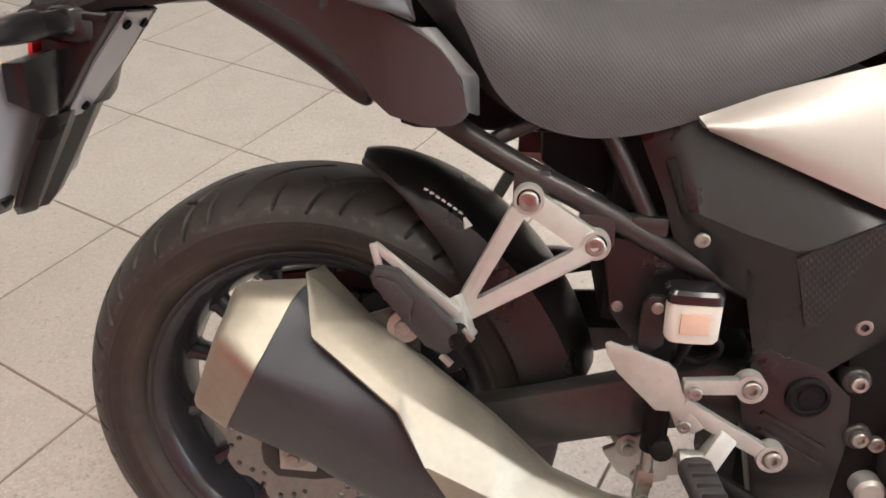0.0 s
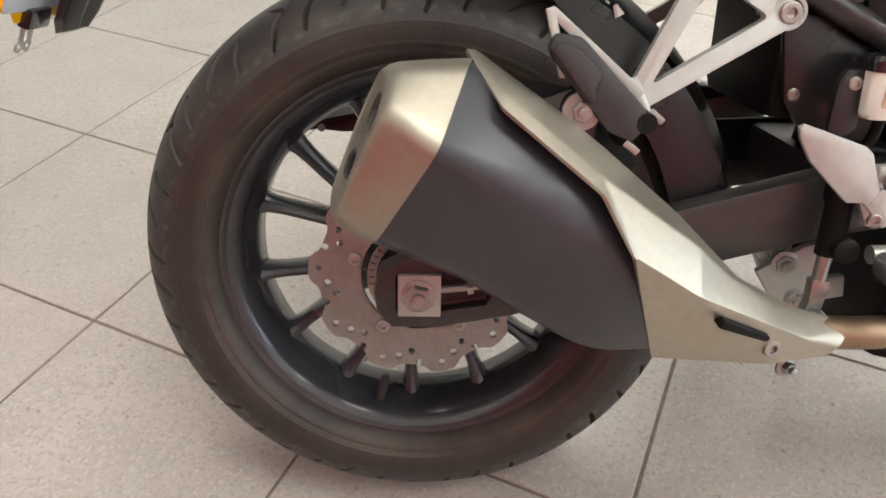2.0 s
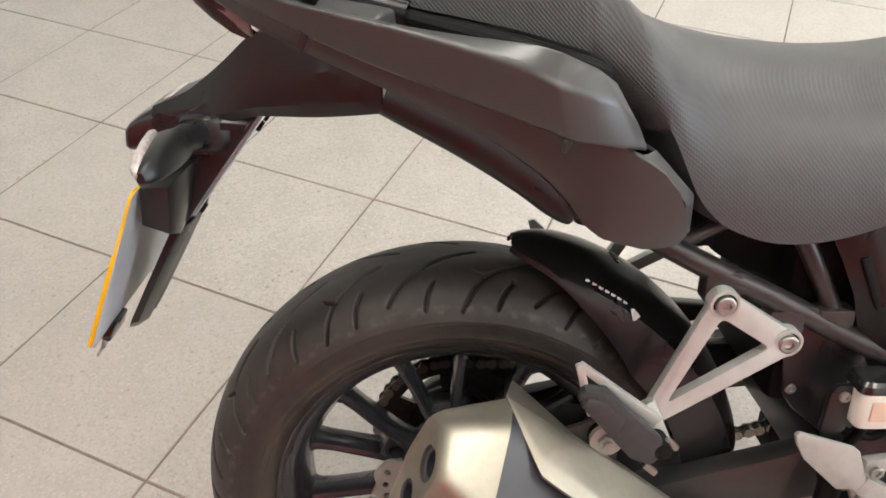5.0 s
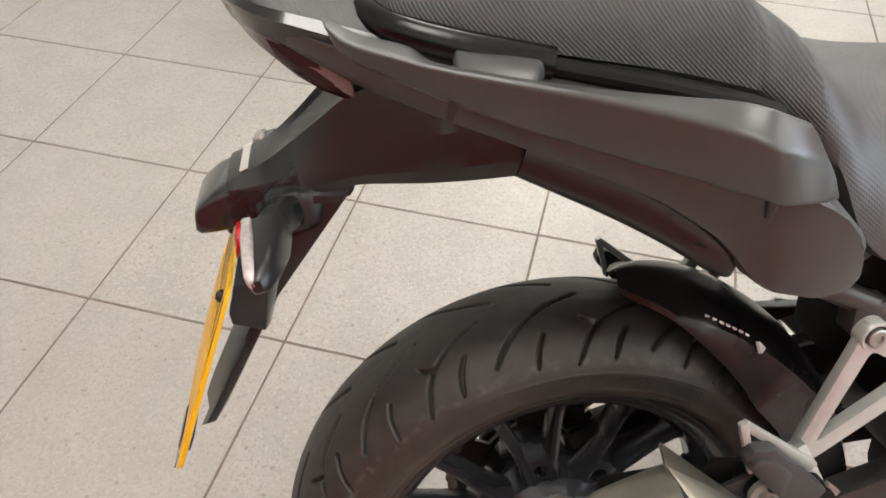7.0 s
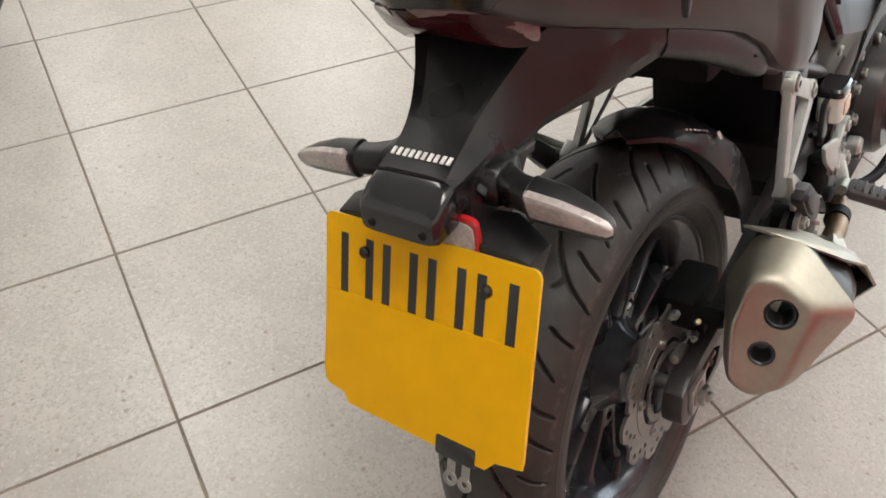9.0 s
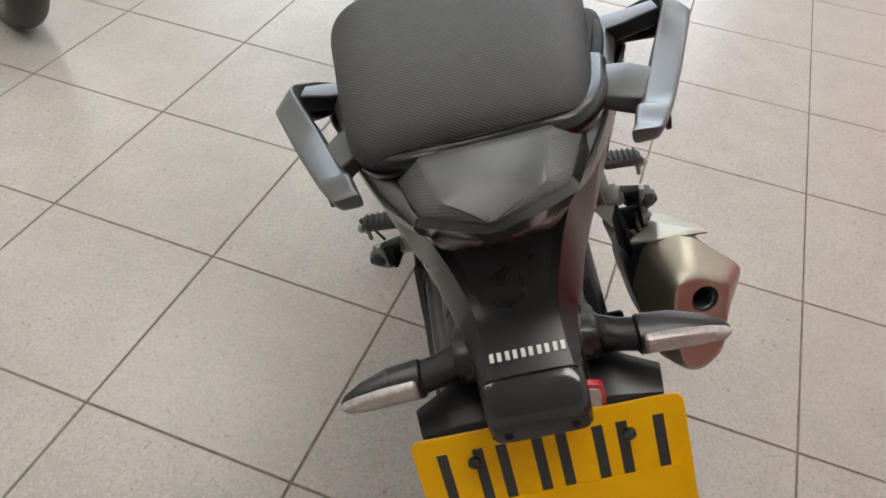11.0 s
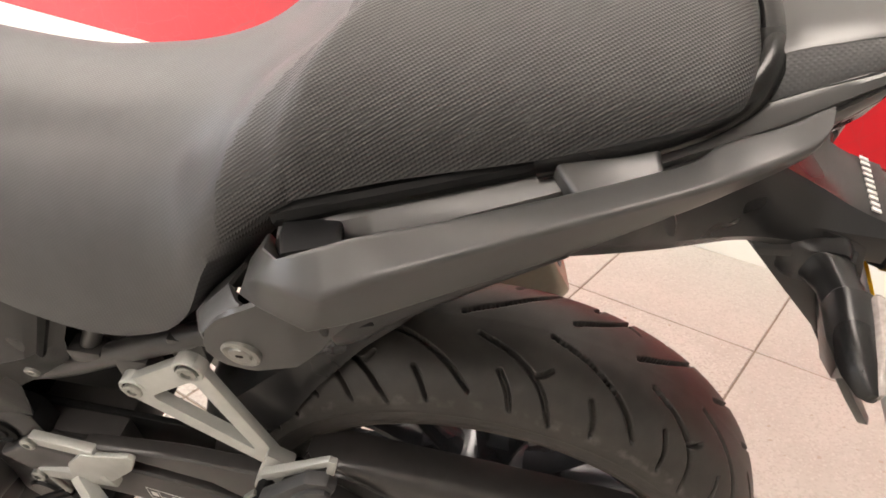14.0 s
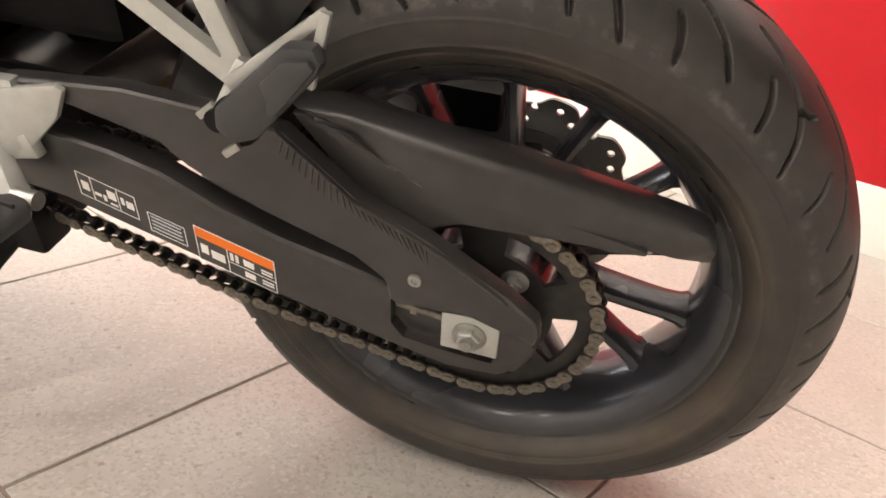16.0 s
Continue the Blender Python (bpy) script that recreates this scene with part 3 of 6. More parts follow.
def tyre(name, R, half, bead, parent, label, **kw):
    me = tyre_mesh(name, R, half, bead, **kw)
    me.materials.append(RUBBER)
    ob = new(name, me)
    ob.parent = parent
    return tagged(ob, label)


def ring_y(profile, n=96):
    """A closed ring turned about the wheel axle: rows (y, r)."""
    return turned(profile, (0, 0, 0), (0, 1, 0), n, closed=True)


def polar(r, deg, y=0.0):
    return Vector((r * math.cos(radians(deg)), y, r * math.sin(radians(deg))))


R_TYRE, WHEEL_Y = 0.3145, 0.023
rear_tyre = tyre("rear_tyre", R_TYRE, 0.083, 0.222, bike, "worn black road tyre with curved tread grooves")
rear_tyre.location.y = WHEEL_Y
for k in range(46):
    a = 58 + k * 1.35 if k < 30 else 250 + (k - 30) * 1.6
    if k % 9 != 8:
        part("sidewall_lettering", bar(polar(0.254, a, -0.0822), polar(0.262, a, -0.0826), 0.0042, 0.0010, up=(0, 1, 0), bev=0), RUBBER, rear_tyre)
prof_rim = [(-0.060, 0.217), (-0.063, 0.225), (-0.060, 0.227), (-0.056, 0.220), (-0.050, 0.210), (-0.02, 0.198), (0.02, 0.198), (0.050, 0.210), (0.056, 0.220), (0.060, 0.227), (0.063, 0.225), (0.060, 0.217), (0.055, 0.208), (0.047, 0.201), (0.02, 0.188), (-0.02, 0.188), (-0.047, 0.201), (-0.055, 0.208)]
rim = part("rear_rim", ring_y(prof_rim, 128), RIM, bike, "black lacquered cast alloy rim")
rim.location.y = WHEEL_Y


def spoke(a_hub, a_rim, r0=0.060, r1=0.199):
    pts = []
    for u in np.linspace(0, 1, 9):
        r = r0 + (r1 - r0) * u
        ang = a_hub + (a_rim - a_hub) * (u ** 0.8)
        flare = 1 + 0.9 * max(0, (u - 0.78) / 0.22) ** 2 + 1.0 * max(0, (0.22 - u) / 0.22)
        pts.append((polar(r, ang), ang, 0.0080 * flare, 0.022 - 0.004 * u + 0.012 * max(0, (u - 0.8) / 0.2) ** 2))
    rings = []
    for c, ang, w, h in pts:
        t = Vector((-math.sin(radians(ang)), 0, math.cos(radians(ang))))
        rings.append(superring(c, t, (0, 1, 0), w, h, 12, 2.6))
    return loft(rings)


for k in range(7):
    mid = 100 + k * 360 / 7
    for sg in (-1, 1):
        part("spoke", spoke(mid + sg * 8.5, mid + sg * 12.86), RIM, rim)
hub = part("wheel_hub", turned([(-0.052, 0.030), (-0.050, 0.046), (-0.030, 0.058), (-0.020, 0.070), (0.020, 0.070), (0.034, 0.060), (0.060, 0.060), (0.064, 0.040), (0.064, 0.02)], n=48), RIM, bike)
hub.location.y = WHEEL_Y
for k in range(7):
    m_ = 100 + k * 360 / 7
    web = part("hub_web", prism([(v.x, v.z) for v in (polar(0.062, m_ - 13), polar(0.086, m_ - 9.5), polar(0.106, m_ - 8), polar(0.106, m_ + 8), polar(0.086, m_ + 9.5), polar(0.062, m_ + 13))], -0.020, 0.020, 0.004), RIM, hub)
    cut(web, [turned([(-0.05, 0.0095), (0.05, 0.0095)], polar(0.086, m_), (0, 1, 0), 20)])
valve = part("tyre_valve", turned([(0, 0.005), (0.012, 0.0045), (0.014, 0.006), (0.034, 0.0045), (0.036, 0.0035)], (-0.048, -0.012, -0.190), (0.22, -0.1, 0.96), 14), PEGRUB, bike)

# brake disc
YD = -0.070


def wavy_disc():
    n = 240
    out, inn = [], []
    for i in range(n):
        a = i * 360 / n
        w = math.cos(radians(a * 10 + 40))
        out.append(polar(0.1145 + 0.0055 * math.tanh(w * 2.2), a, YD))
        inn.append(polar(0.079, a, YD))
    rings = [out, inn, [p + Vector((0, 0.0045, 0)) for p in inn], [p + Vector((0, 0.0045, 0)) for p in out]]
    rings.append(rings[0])
    bm = loft(rings, cap=False)
    bmesh.ops.remove_doubles(bm, verts=bm.verts[:], dist=1e-6)
    return bm


disc = part("brake_disc", wavy_disc(), DISC, bike, "drilled wavy steel brake disc")
holes = []
for k in range(10):
    a = k * 36 - 4
    for r, da in ((0.1085, 0), (0.100, 9), (0.092, 17), (0.106, 22)):
        p = polar(r, a + da, YD - 0.01)
        holes.append(turned([(0, 0.0040), (0.02, 0.0040)], p, (0, 1, 0), 10))
cut(disc, [join(*holes)])
carrier = part("disc_carrier", ring_y([(YD - 0.001, 0.080), (YD + 0.006, 0.080), (YD + 0.006, 0.063), (YD - 0.001, 0.063)], 72), DISC, disc)
for k in range(5):
    part("carrier_bolt", bolt(polar(0.071, k * 72 + 20, YD - 0.001), (0, -1, 0), 0.0075, 0.004), BRIGHT, disc)
    part("carrier_arm", bar(polar(0.066, k * 72 + 20, YD + 0.004), polar(0.040, k * 72 + 26, YD + 0.012), 0.022, 0.006, 0.028), RIM, disc)
abs_ring = part("sensor_ring", ring_y([(YD - 0.004, 0.056), (YD - 0.002, 0.056), (YD - 0.002, 0.046), (YD - 0.004, 0.046)], 72), DISC, bike, "slotted steel sensor ring")
slots = [box((-0.0009, YD - 0.02, 0.0485), (0.0009, YD + 0.02, 0.0545), 0) for _ in range(40)]
for k, s_ in enumerate(slots):
    bmesh.ops.rotate(s_, verts=s_.verts[:], matrix=Matrix.Rotation(k * 2 * math.pi / 40, 3, "Y"))
cut(abs_ring, [join(*slots)])
# caliper on top of the disc
cal = part("brake_caliper", join(box((0.030, -0.100, 0.075), (0.120, -0.050, 0.122), 0.008), box((0.045, -0.108, 0.060), (0.075, -0.078, 0.100), 0.006), turned([(0, 0.013), (0.03, 0.013), (0.034, 0.010)], (0.055, -0.098, 0.088), (0, -1, 0), 20)), INNER, bike, "black single piston brake caliper")
part("caliper_bolt", bolt((0.012, -0.085, 0.118), (-0.9, 0, 0.3), 0.006, 0.012, True), BRIGHT, cal)
part("caliper_bolt", bolt((0.035, -0.100, 0.070), (-0.9, -0.2, 0.0), 0.006, 0.010, True), BRIGHT, cal)
part("bleed_screw", turned([(0, 0.004), (0.014, 0.004), (0.016, 0.003)], (0.028, -0.106, 0.098), (-0.6, -0.3, 0.7), 10), BRASS, cal)
part("caliper_pin", turned([(0, 0.007), (0.035, 0.007), (0.036, 0.005)], (0.03, -0.088, 0.045), (-1, 0, 0.2), 14), BRIGHT, cal)

# swing arm --------------------------------------------------------
R_OUT = [(-0.046, 0.000), (-0.040, 0.026), (-0.020, 0.036), (0.020, 0.046), (0.10, 0.052), (0.256, 0.0935), (0.371, 0.1265), (0.46, 0.150), (0.57, 0.140), (0.58, 0.09), (0.47, 0.078), (0.396, 0.063), (0.311, 0.040), (0.22, 0.012), (0.10, -0.024), (0.02, -0.040), (-0.028, -0.040), (-0.044, -0.022)]
arm_r = part("swing_arm", prism(R_OUT, -0.116, -0.086, 0.006), SWING, bike, "black box section swing arm")
cut(arm_r, [prism([(-0.024, 0.022), (0.06, 0.028), (0.085, 0.012), (0.07, -0.012), (0.0, -0.024), (-0.024, -0.02)], -0.20, -0.101, 0.004)])
L_LOW = [(-0.060, -0.004), (-0.056, -0.016), (-0.044, -0.038), (-0.026, -0.050), (0.020, -0.053), (0.076, -0.041), (0.182, -0.014), (0.395, 0.046), (0.52, 0.06), (0.56, 0.10), (0.50, 0.142), (0.40, 0.122), (0.328, 0.112), (0.286, 0.101), (0.233, 0.076), (0.176, 0.057), (0.122, 0.046), (0.090, 0.038), (0.076, 0.033), (0.02, 0.026), (-0.055, 0.014)]
arm_l = part("swing_arm", prism(L_LOW, 0.126, 0.153, 0.007, 3), SWING, bike, "black box section swing arm")
cut(arm_l, [prism([(-0.029, 0.030), (0.060, 0.030), (0.074, 0.018), (0.074, -0.012), (0.062, -0.027), (0.025, -0.031), (-0.022, -0.033)], 0.1405, 0.20, 0.003)])
LEG = [(0.42, 0.170), (0.306, 0.144), (0.275, 0.137), (0.253, 0.119), (0.22, 0.102), (0.183, 0.087), (0.106, 0.062), (0.078, 0.042), (0.074, 0.022), (0.066, 0.015), (0.050, 0.019), (0.027, 0.019), (0.002, 0.022), (-0.029, 0.012), (-0.056, 0.004), (-0.060, 0.018), (-0.056, 0.032), (-0.030, 0.053), (0.043, 0.096), (0.102, 0.122), (0.162, 0.173), (0.20, 0.178), (0.30, 0.182)]
leg = part("swing_arm_brace", prism(LEG, 0.138, 0.158, 0.006, 3), SWING, bike, "black brace with a cast rib pattern")
part("brace_ridge", loft([superring((x, 0.1555, z), (0, 1, 0), (0.55, 0, 0.83), 0.0045, 0.0045, 10, 2.4) for x, z in ((0.164, 0.171), (0.132, 0.145), (0.102, 0.119), (0.072, 0.106), (0.043, 0.092), (0.005, 0.071), (-0.028, 0.050))]), SWING, leg)
ridge_ = straight([(0.160, 0.169), (0.102, 0.118), (0.043, 0.091)], 24)
band_ = straight([(0.170, 0.157), (0.128, 0.120), (0.072, 0.094), (0.040, 0.072)], 24)
for k in range(24):
    k2 = min(23, k + 1)
    part("cast_rib", bar((ridge_[k][0], 0.1578, ridge_[k][1]), (band_[k2][0], 0.1578, band_[k2][1]), 0.0030, 0.0040, 0.0016, 0.0016, bev=0.0006), SWING, leg)
part("chain_slider", prism([(0.52, 0.15), (0.30, 0.140), (0.18, 0.090), (0.08, 0.05), (0.08, 0.03), (0.30, 0.085), (0.52, 0.10)], 0.092, 0.100, 0.002), INNER, leg, "matt black chain slider")
part("swing_arm_bridge", box((0.40, -0.100, 0.072), (0.52, 0.13, 0.14), 0.01), SWING, bike)
# chain guard
guard_top = [(0.168, 0.126, 0.186), (0.128, 0.127, 0.188), (0.078, 0.127, 0.182), (-0.05, 0.123, 0.160), (-0.155, 0.119, 0.139), (-0.177, 0.116, 0.124)]
guard_out = [(0.150, 0.139, 0.183), (0.120, 0.141, 0.180), (0.088, 0.142, 0.171), (-0.02, 0.139, 0.150), (-0.155, 0.130, 0.129), (-0.178, 0.122, 0.116)]
guard_low = [(0.130, 0.143, 0.181), (0.108, 0.145, 0.177), (0.078, 0.145, 0.155), (0.043, 0.144, 0.134), (-0.005, 0.142, 0.131), (-0.054, 0.140, 0.127), (-0.094, 0.137, 0.121), (-0.15, 0.131, 0.112), (-0.176, 0.122, 0.108)]
ga, gb, gc = smooth(guard_top, 44), smooth(guard_out, 44), straight(guard_low, 44)
g_in = ga + np.array([0, -0.036, -0.010])
gg = np.stack([g_in, 0.5 * g_in + 0.5 * ga + np.array([0, 0, 0.002]), ga, 0.62 * ga + 0.38 * gb + np.array([0, 0.003, 0.002]), 0.3 * ga + 0.7 * gb + np.array([0, 0.003, 0.001]), gb, 0.5 * gb + 0.5 * gc + np.array([0, 0.001, 0]), gc], 1)
guard = part("chain_guard", sheet(gg[:, ::-1], 0.003), SWING, bike, "long black plastic chain guard")
part("guard_plate", prism([(0.160, 0.180), (0.128, 0.182), (0.108, 0.176), (0.080, 0.156), (0.044, 0.136), (-0.005, 0.133), (-0.054, 0.130), (-0.094, 0.124), (-0.128, 0.118), (-0.128, 0.114), (-0.100, 0.111), (-0.085, 0.112), (-0.056, 0.111), (-0.027, 0.109), (0.019, 0.106), (0.039, 0.098), (0.046, 0.088), (0.11, 0.120)], 0.130, 0.1395, 0.002), SWING, guard)
part("guard_screw", bolt((-0.128, 0.129, 0.116), (0, 1, 0.2), 0.005, 0.003), BRIGHT, guard)
part("guard_screw", bolt((0.050, 0.158, 0.053), (0, 1, 0), 0.0062, 0.004), BRIGHT, guard)

# axle and adjusters
axle = part("wheel_axle", turned([(-0.122, 0.010), (0.158, 0.010)], n=18), BRIGHT, bike)
part("adjuster_plate", box((-0.021, -0.1205, -0.024), (0.023, -0.1005, 0.022), 0.0015), ALU, axle)
part("axle_nut", join(bolt((0.0, -0.1205, 0.0), (0, -1, 0), 0.0145, 0.011, True, 0.018)), BRIGHT, axle)
part("adjuster_plate", box((-0.026, 0.141, -0.022), (0.026, 0.1565, 0.022), 0.0015), ALU, axle)
part("axle_bolt", bolt((0.0, 0.1565, 0.0), (0, 1, 0), 0.0115, 0.010, True, 0.0155), BRIGHT, axle)
part("adjuster_bolt", join(turned([(0, 0.004), (0.045, 0.004)], (0.026, 0.1455, 0.004), (1, 0, 0.12), 12), turned([(0, 0.0075), (0.006, 0.0075)], (0.050, 0.1455, 0.007), (1, 0, 0.12), 6)), CHAIN, axle)
part("adjuster_bolt", join(turned([(0, 0.004), (0.05, 0.004)], (0.023, -0.111, 0.003), (1, 0, 0.12), 12), turned([(0, 0.008), (0.006, 0.008)], (0.050, -0.111, 0.006), (1, 0, 0.12), 6)), BRIGHT, axle)
for name_, z_, m_ in (("green_mark", 0.0, material("green_paint", (0.05, 0.45, 0.08), 0.5)), ("red_mark", 0.006, material("red_mark_paint", (0.6, 0.03, 0.03), 0.5))):
    part(name_, box((0.012 - z_, 0.1462, 0.0225), (0.017 - z_, 0.1555, 0.0245), 0), m_, axle)

# sprocket and chain
YS = 0.114
teeth = []
for k in range(42 * 4):
    a = k * 360 / (42 * 4)
    r = (0.1025, 0.1085, 0.1085, 0.1025)[k % 4]
    teeth.append(polar(r, a))
spr = part("rear_sprocket", prism([(p.x, p.z) for p in teeth], YS - 0.003, YS + 0.003, 0), SPROCKET, bike, "dark toothed steel sprocket with slots")
sl = []
for k in range(5):
    a0 = k * 72 + 52
    out = [polar(0.088, a0 + d) for d in np.linspace(-22, 22, 9)] + [polar(0.066, a0 + d) for d in np.linspace(20, -20, 9)]
    sl.append(prism([(p.x, p.z) for p in out], YS - 0.02, YS + 0.02, 0))
cut(spr, sl)
part("sprocket_carrier", turned([(YS - 0.045, 0.062), (YS - 0.004, 0.062), (YS - 0.004, 0.02)], n=40), RIM, spr)
for k in range(5):
    part("sprocket_nut", bolt(polar(0.048, k * 72 + 126, YS + 0.003), (0, 1, 0), 0.0085, 0.009, True, 0.0125), BRIGHT, spr)

PITCH = 0.0159


def chain_path():
    """Chain run: round the rear sprocket and along to the front one."""
    r0, r1, c1 = 0.1068, 0.037, np.array([0.545, 0.055])
    d = math.hypot(*c1)
    base_ = math.degrees(math.atan2(c1[1], c1[0]))
    off = math.degrees(math.acos((r0 - r1) / d))
    top, low = base_ + off, base_ - off
    pts = []
    for a in np.linspace(low, top - 360, 60):
        pts.append(r0 * np.array([math.cos(radians(a)), math.sin(radians(a))]))
    for u in np.linspace(0, 1, 40)[1:]:
        a = pts[59]
        b = c1 + r1 * np.array([math.cos(radians(top)), math.sin(radians(top))])
        pts.append(a * (1 - u) + b * u)
    for a in np.linspace(top, low, 16)[1:]:
        pts.append(c1 + r1 * np.array([math.cos(radians(a)), math.sin(radians(a))]))
    a, b = pts[-1], pts[0]
    for u in np.linspace(0, 1, 40)[1:-1]:
        sag = -0.010 * math.sin(math.pi * u)
        pts.append(a * (1 - u) + b * u + np.array([0, sag]))
    return np.array(pts + [pts[0]])


def link_plate(y):
    out = []
    for sx in (1, -1):
        for a in np.linspace(-115, 115, 9):
            out.append((sx * (PITCH / 2 + 0.0068 * math.cos(radians(a))), sx * 0.0068 * math.sin(radians(a))))
        out.append((0.0, sx * 0.0046))
    return prism(out, y, y + 0.0018, 0)


def chain_links():
    outer = join(link_plate(0.0072), link_plate(-0.0090), *[turned([(-0.0095, 0.0030), (0.0100, 0.0030)], (x, 0, 0), (0, 1, 0), 10) for x in (-PITCH / 2, PITCH / 2)])
    inner = join(link_plate(0.0050), link_plate(-0.0068), *[turned([(-0.0050, 0.0050), (0.0050, 0.0050)], (x, 0, 0), (0, 1, 0), 10) for x in (-PITCH / 2, PITCH / 2)])
    out = []
    for nm, bm, mt in (("chain_link", outer, CHAIN), ("inner_link", inner, DARKCHAIN)):
        finish(bm)
        me = bpy.data.meshes.new(nm)
        bm.to_mesh(me)
        bm.free()
        me.materials.append(mt)
        out.append(me)
    return out


cp = chain_path()
cl = np.r_[0, np.cumsum(np.linalg.norm(np.diff(cp, axis=0), axis=1))]
n_links = int(round(cl[-1] / PITCH / 2)) * 2
chain = part("drive_chain", turned([(YS - 0.0045, 0.037), (YS + 0.0045, 0.037)], (0.545, 0, 0.055), n=20), SPROCKET, bike, "oiled steel roller drive chain")
meshes = chain_links()
for k in range(n_links):
    s0, s1 = cl[-1] * k / n_links, cl[-1] * (k + 1) / n_links
    a = np.array([np.interp(s0, cl, cp[:, i]) for i in (0, 1)])
    b = np.array([np.interp(s1, cl, cp[:, i]) for i in (0, 1)])
    m_ = (a + b) / 2
    ob = new("chain_link" if k % 2 else "inner_link", meshes[0 if k % 2 else 1])
    ob.parent = chain
    ob.matrix_basis = pose(m_[0], YS, m_[1], 0, -math.degrees(math.atan2(b[1] - a[1], b[0] - a[0])), 0)

# warning labels on the swing arm
for x0, x1, zt, zb, kind in ((0.375, 0.318, 0.0, 0.0, "pict"), (0.308, 0.272, 0, 0, "text"), (0.262, 0.185, 0, 0, "orange")):
    def arm_z(x):
        return 0.041 + (x - 0.262) * 0.285
    hgt = {"pict": 0.026, "text": 0.022, "orange": 0.040}[kind]
    yL = 0.1527
    low = {"pict": 0.002, "text": -0.004, "orange": -0.012}[kind]
    oz = lambda x, v: arm_z(x) + low + v - 0.018
    def flat(x_a, v_a, x_b, v_b, dy):
        return prism([(x_a, oz(x_a, v_a)), (x_b, oz(x_b, v_a)), (x_b, oz(x_b, v_b)), (x_a, oz(x_a, v_b))], yL, yL + dy, 0)
    lab = part("warning_label", flat(x0, 0, x1, hgt, 0.0004), LABEL, bike, "small dark label with white pictograms" if kind != "orange" else "warning label with an orange band")
    w_ = 0.0007
    for a_, b_, c_, d_ in ((x0, 0, x1, w_), (x0, hgt - w_, x1, hgt), (x0, 0, x0 - w_, hgt), (x1 + w_, 0, x1, hgt)):
        part("label_border", flat(a_, b_, c_, d_, 0.0007), WHITE, lab)
    if kind == "orange":
        part("orange_band", flat(x0 - w_, hgt * 0.70, x1 + w_, hgt - w_, 0.0008), ORANGE, lab)
        part("label_rule", flat(x0 - 0.030, 0, x0 - 0.0307, hgt * 0.7, 0.0008), WHITE, lab)
        part("label_rule", flat(x0 - 0.030, hgt * 0.34, x1, hgt * 0.355, 0.0008), WHITE, lab)
        for a_, b_, c_, d_ in ((0.004, 0.26, 0.011, 0.52), (0.014, 0.22, 0.027, 0.45), (0.033, 0.42, 0.036, 0.64), (0.038, 0.42, 0.041, 0.64), (0.046, 0.44, 0.056, 0.62), (0.046, 0.10, 0.056, 0.26), (0.063, 0.44, 0.074, 0.48), (0.063, 0.53, 0.074, 0.57), (0.063, 0.12, 0.074, 0.16), (0.063, 0.21, 0.074, 0.25)):
            part("label_mark", flat(x0 - a_, hgt * b_, x0 - c_, hgt * d_, 0.0009), WHITE, lab)
    elif kind == "pict":
        for u in (0.24, 0.68):
            xx = x0 + (x1 - x0) * u
            part("label_rule", flat(xx, 0, xx - 0.0007, hgt, 0.0008), WHITE, lab)
        for a_, b_, c_, d_ in ((0.004, 0.32, 0.011, 0.68), (0.016, 0.3, 0.022, 0.42), (0.024, 0.2, 0.027, 0.45), (0.029, 0.40, 0.037, 0.75), (0.030, 0.15, 0.037, 0.22), (0.042, 0.4, 0.045, 0.7), (0.047, 0.35, 0.054, 0.65)):
            part("label_mark", flat(x0 - a_, hgt * b_, x0 - c_, hgt * d_, 0.0009), WHITE, lab)
    else:
        for v in (0.22, 0.42, 0.62, 0.82):
            part("text_bar", flat(x0 - 0.003, hgt * v - 0.0008, x1 + 0.004, hgt * v + 0.0008, 0.0008), PLATEBACK, lab)

# silencer ---------------------------------------------------------
MUF = [  # x, y, z of the centre, half height, half width, along the pipe
    (-0.012, -0.206, 0.176, 0.078, 0.066),
    (0.020, -0.206, 0.160, 0.079, 0.068),
    (0.080, -0.204, 0.124, 0.077, 0.066),
    (0.137, -0.202, 0.084, 0.074, 0.063),
    (0.195, -0.198, 0.046, 0.067, 0.054),
    (0.260, -0.190, 0.020, 0.040, 0.036),
    (0.320, -0.184, 0.004, 0.026, 0.030),
    (0.380, -0.172, -0.006, 0.019, 0.020),
    (0.402, -0.172, -0.008, 0.015, 0.016),
]
MUFS = smooth(MUF, 41)
AX = Vector((0.478, 0, 0.878))


CSECT = [(-0.28, -0.99), (-1.05, 0.40), (-0.74, 1.0), (0.72, 1.0), (1.0, 0.62), (0.66, -0.84), (0.25, -1.0)]


BSECT = [(-0.28, -0.99), (-1.00, 0.30), (-0.66, 0.86), (0.60, 0.90), (0.95, 0.56), (0.66, -0.84), (0.25, -1.0)]


def cap_ring(row, grow=0.0, r=0.34, body=0.0):
    """A rounded five-sided section across the pipe."""
    x, y, z, hh, hw = row
    flat_ = round_poly([(a + (c - a) * body, b + (d - b) * body, 0) for (a, b), (c, d) in zip(CSECT, BSECT)], r, 5)
    return [Vector((x, y, z)) + Vector((0, 1, 0)) * (p.x * (hw + grow)) + AX * (p.y * (hh + grow)) for p in flat_]


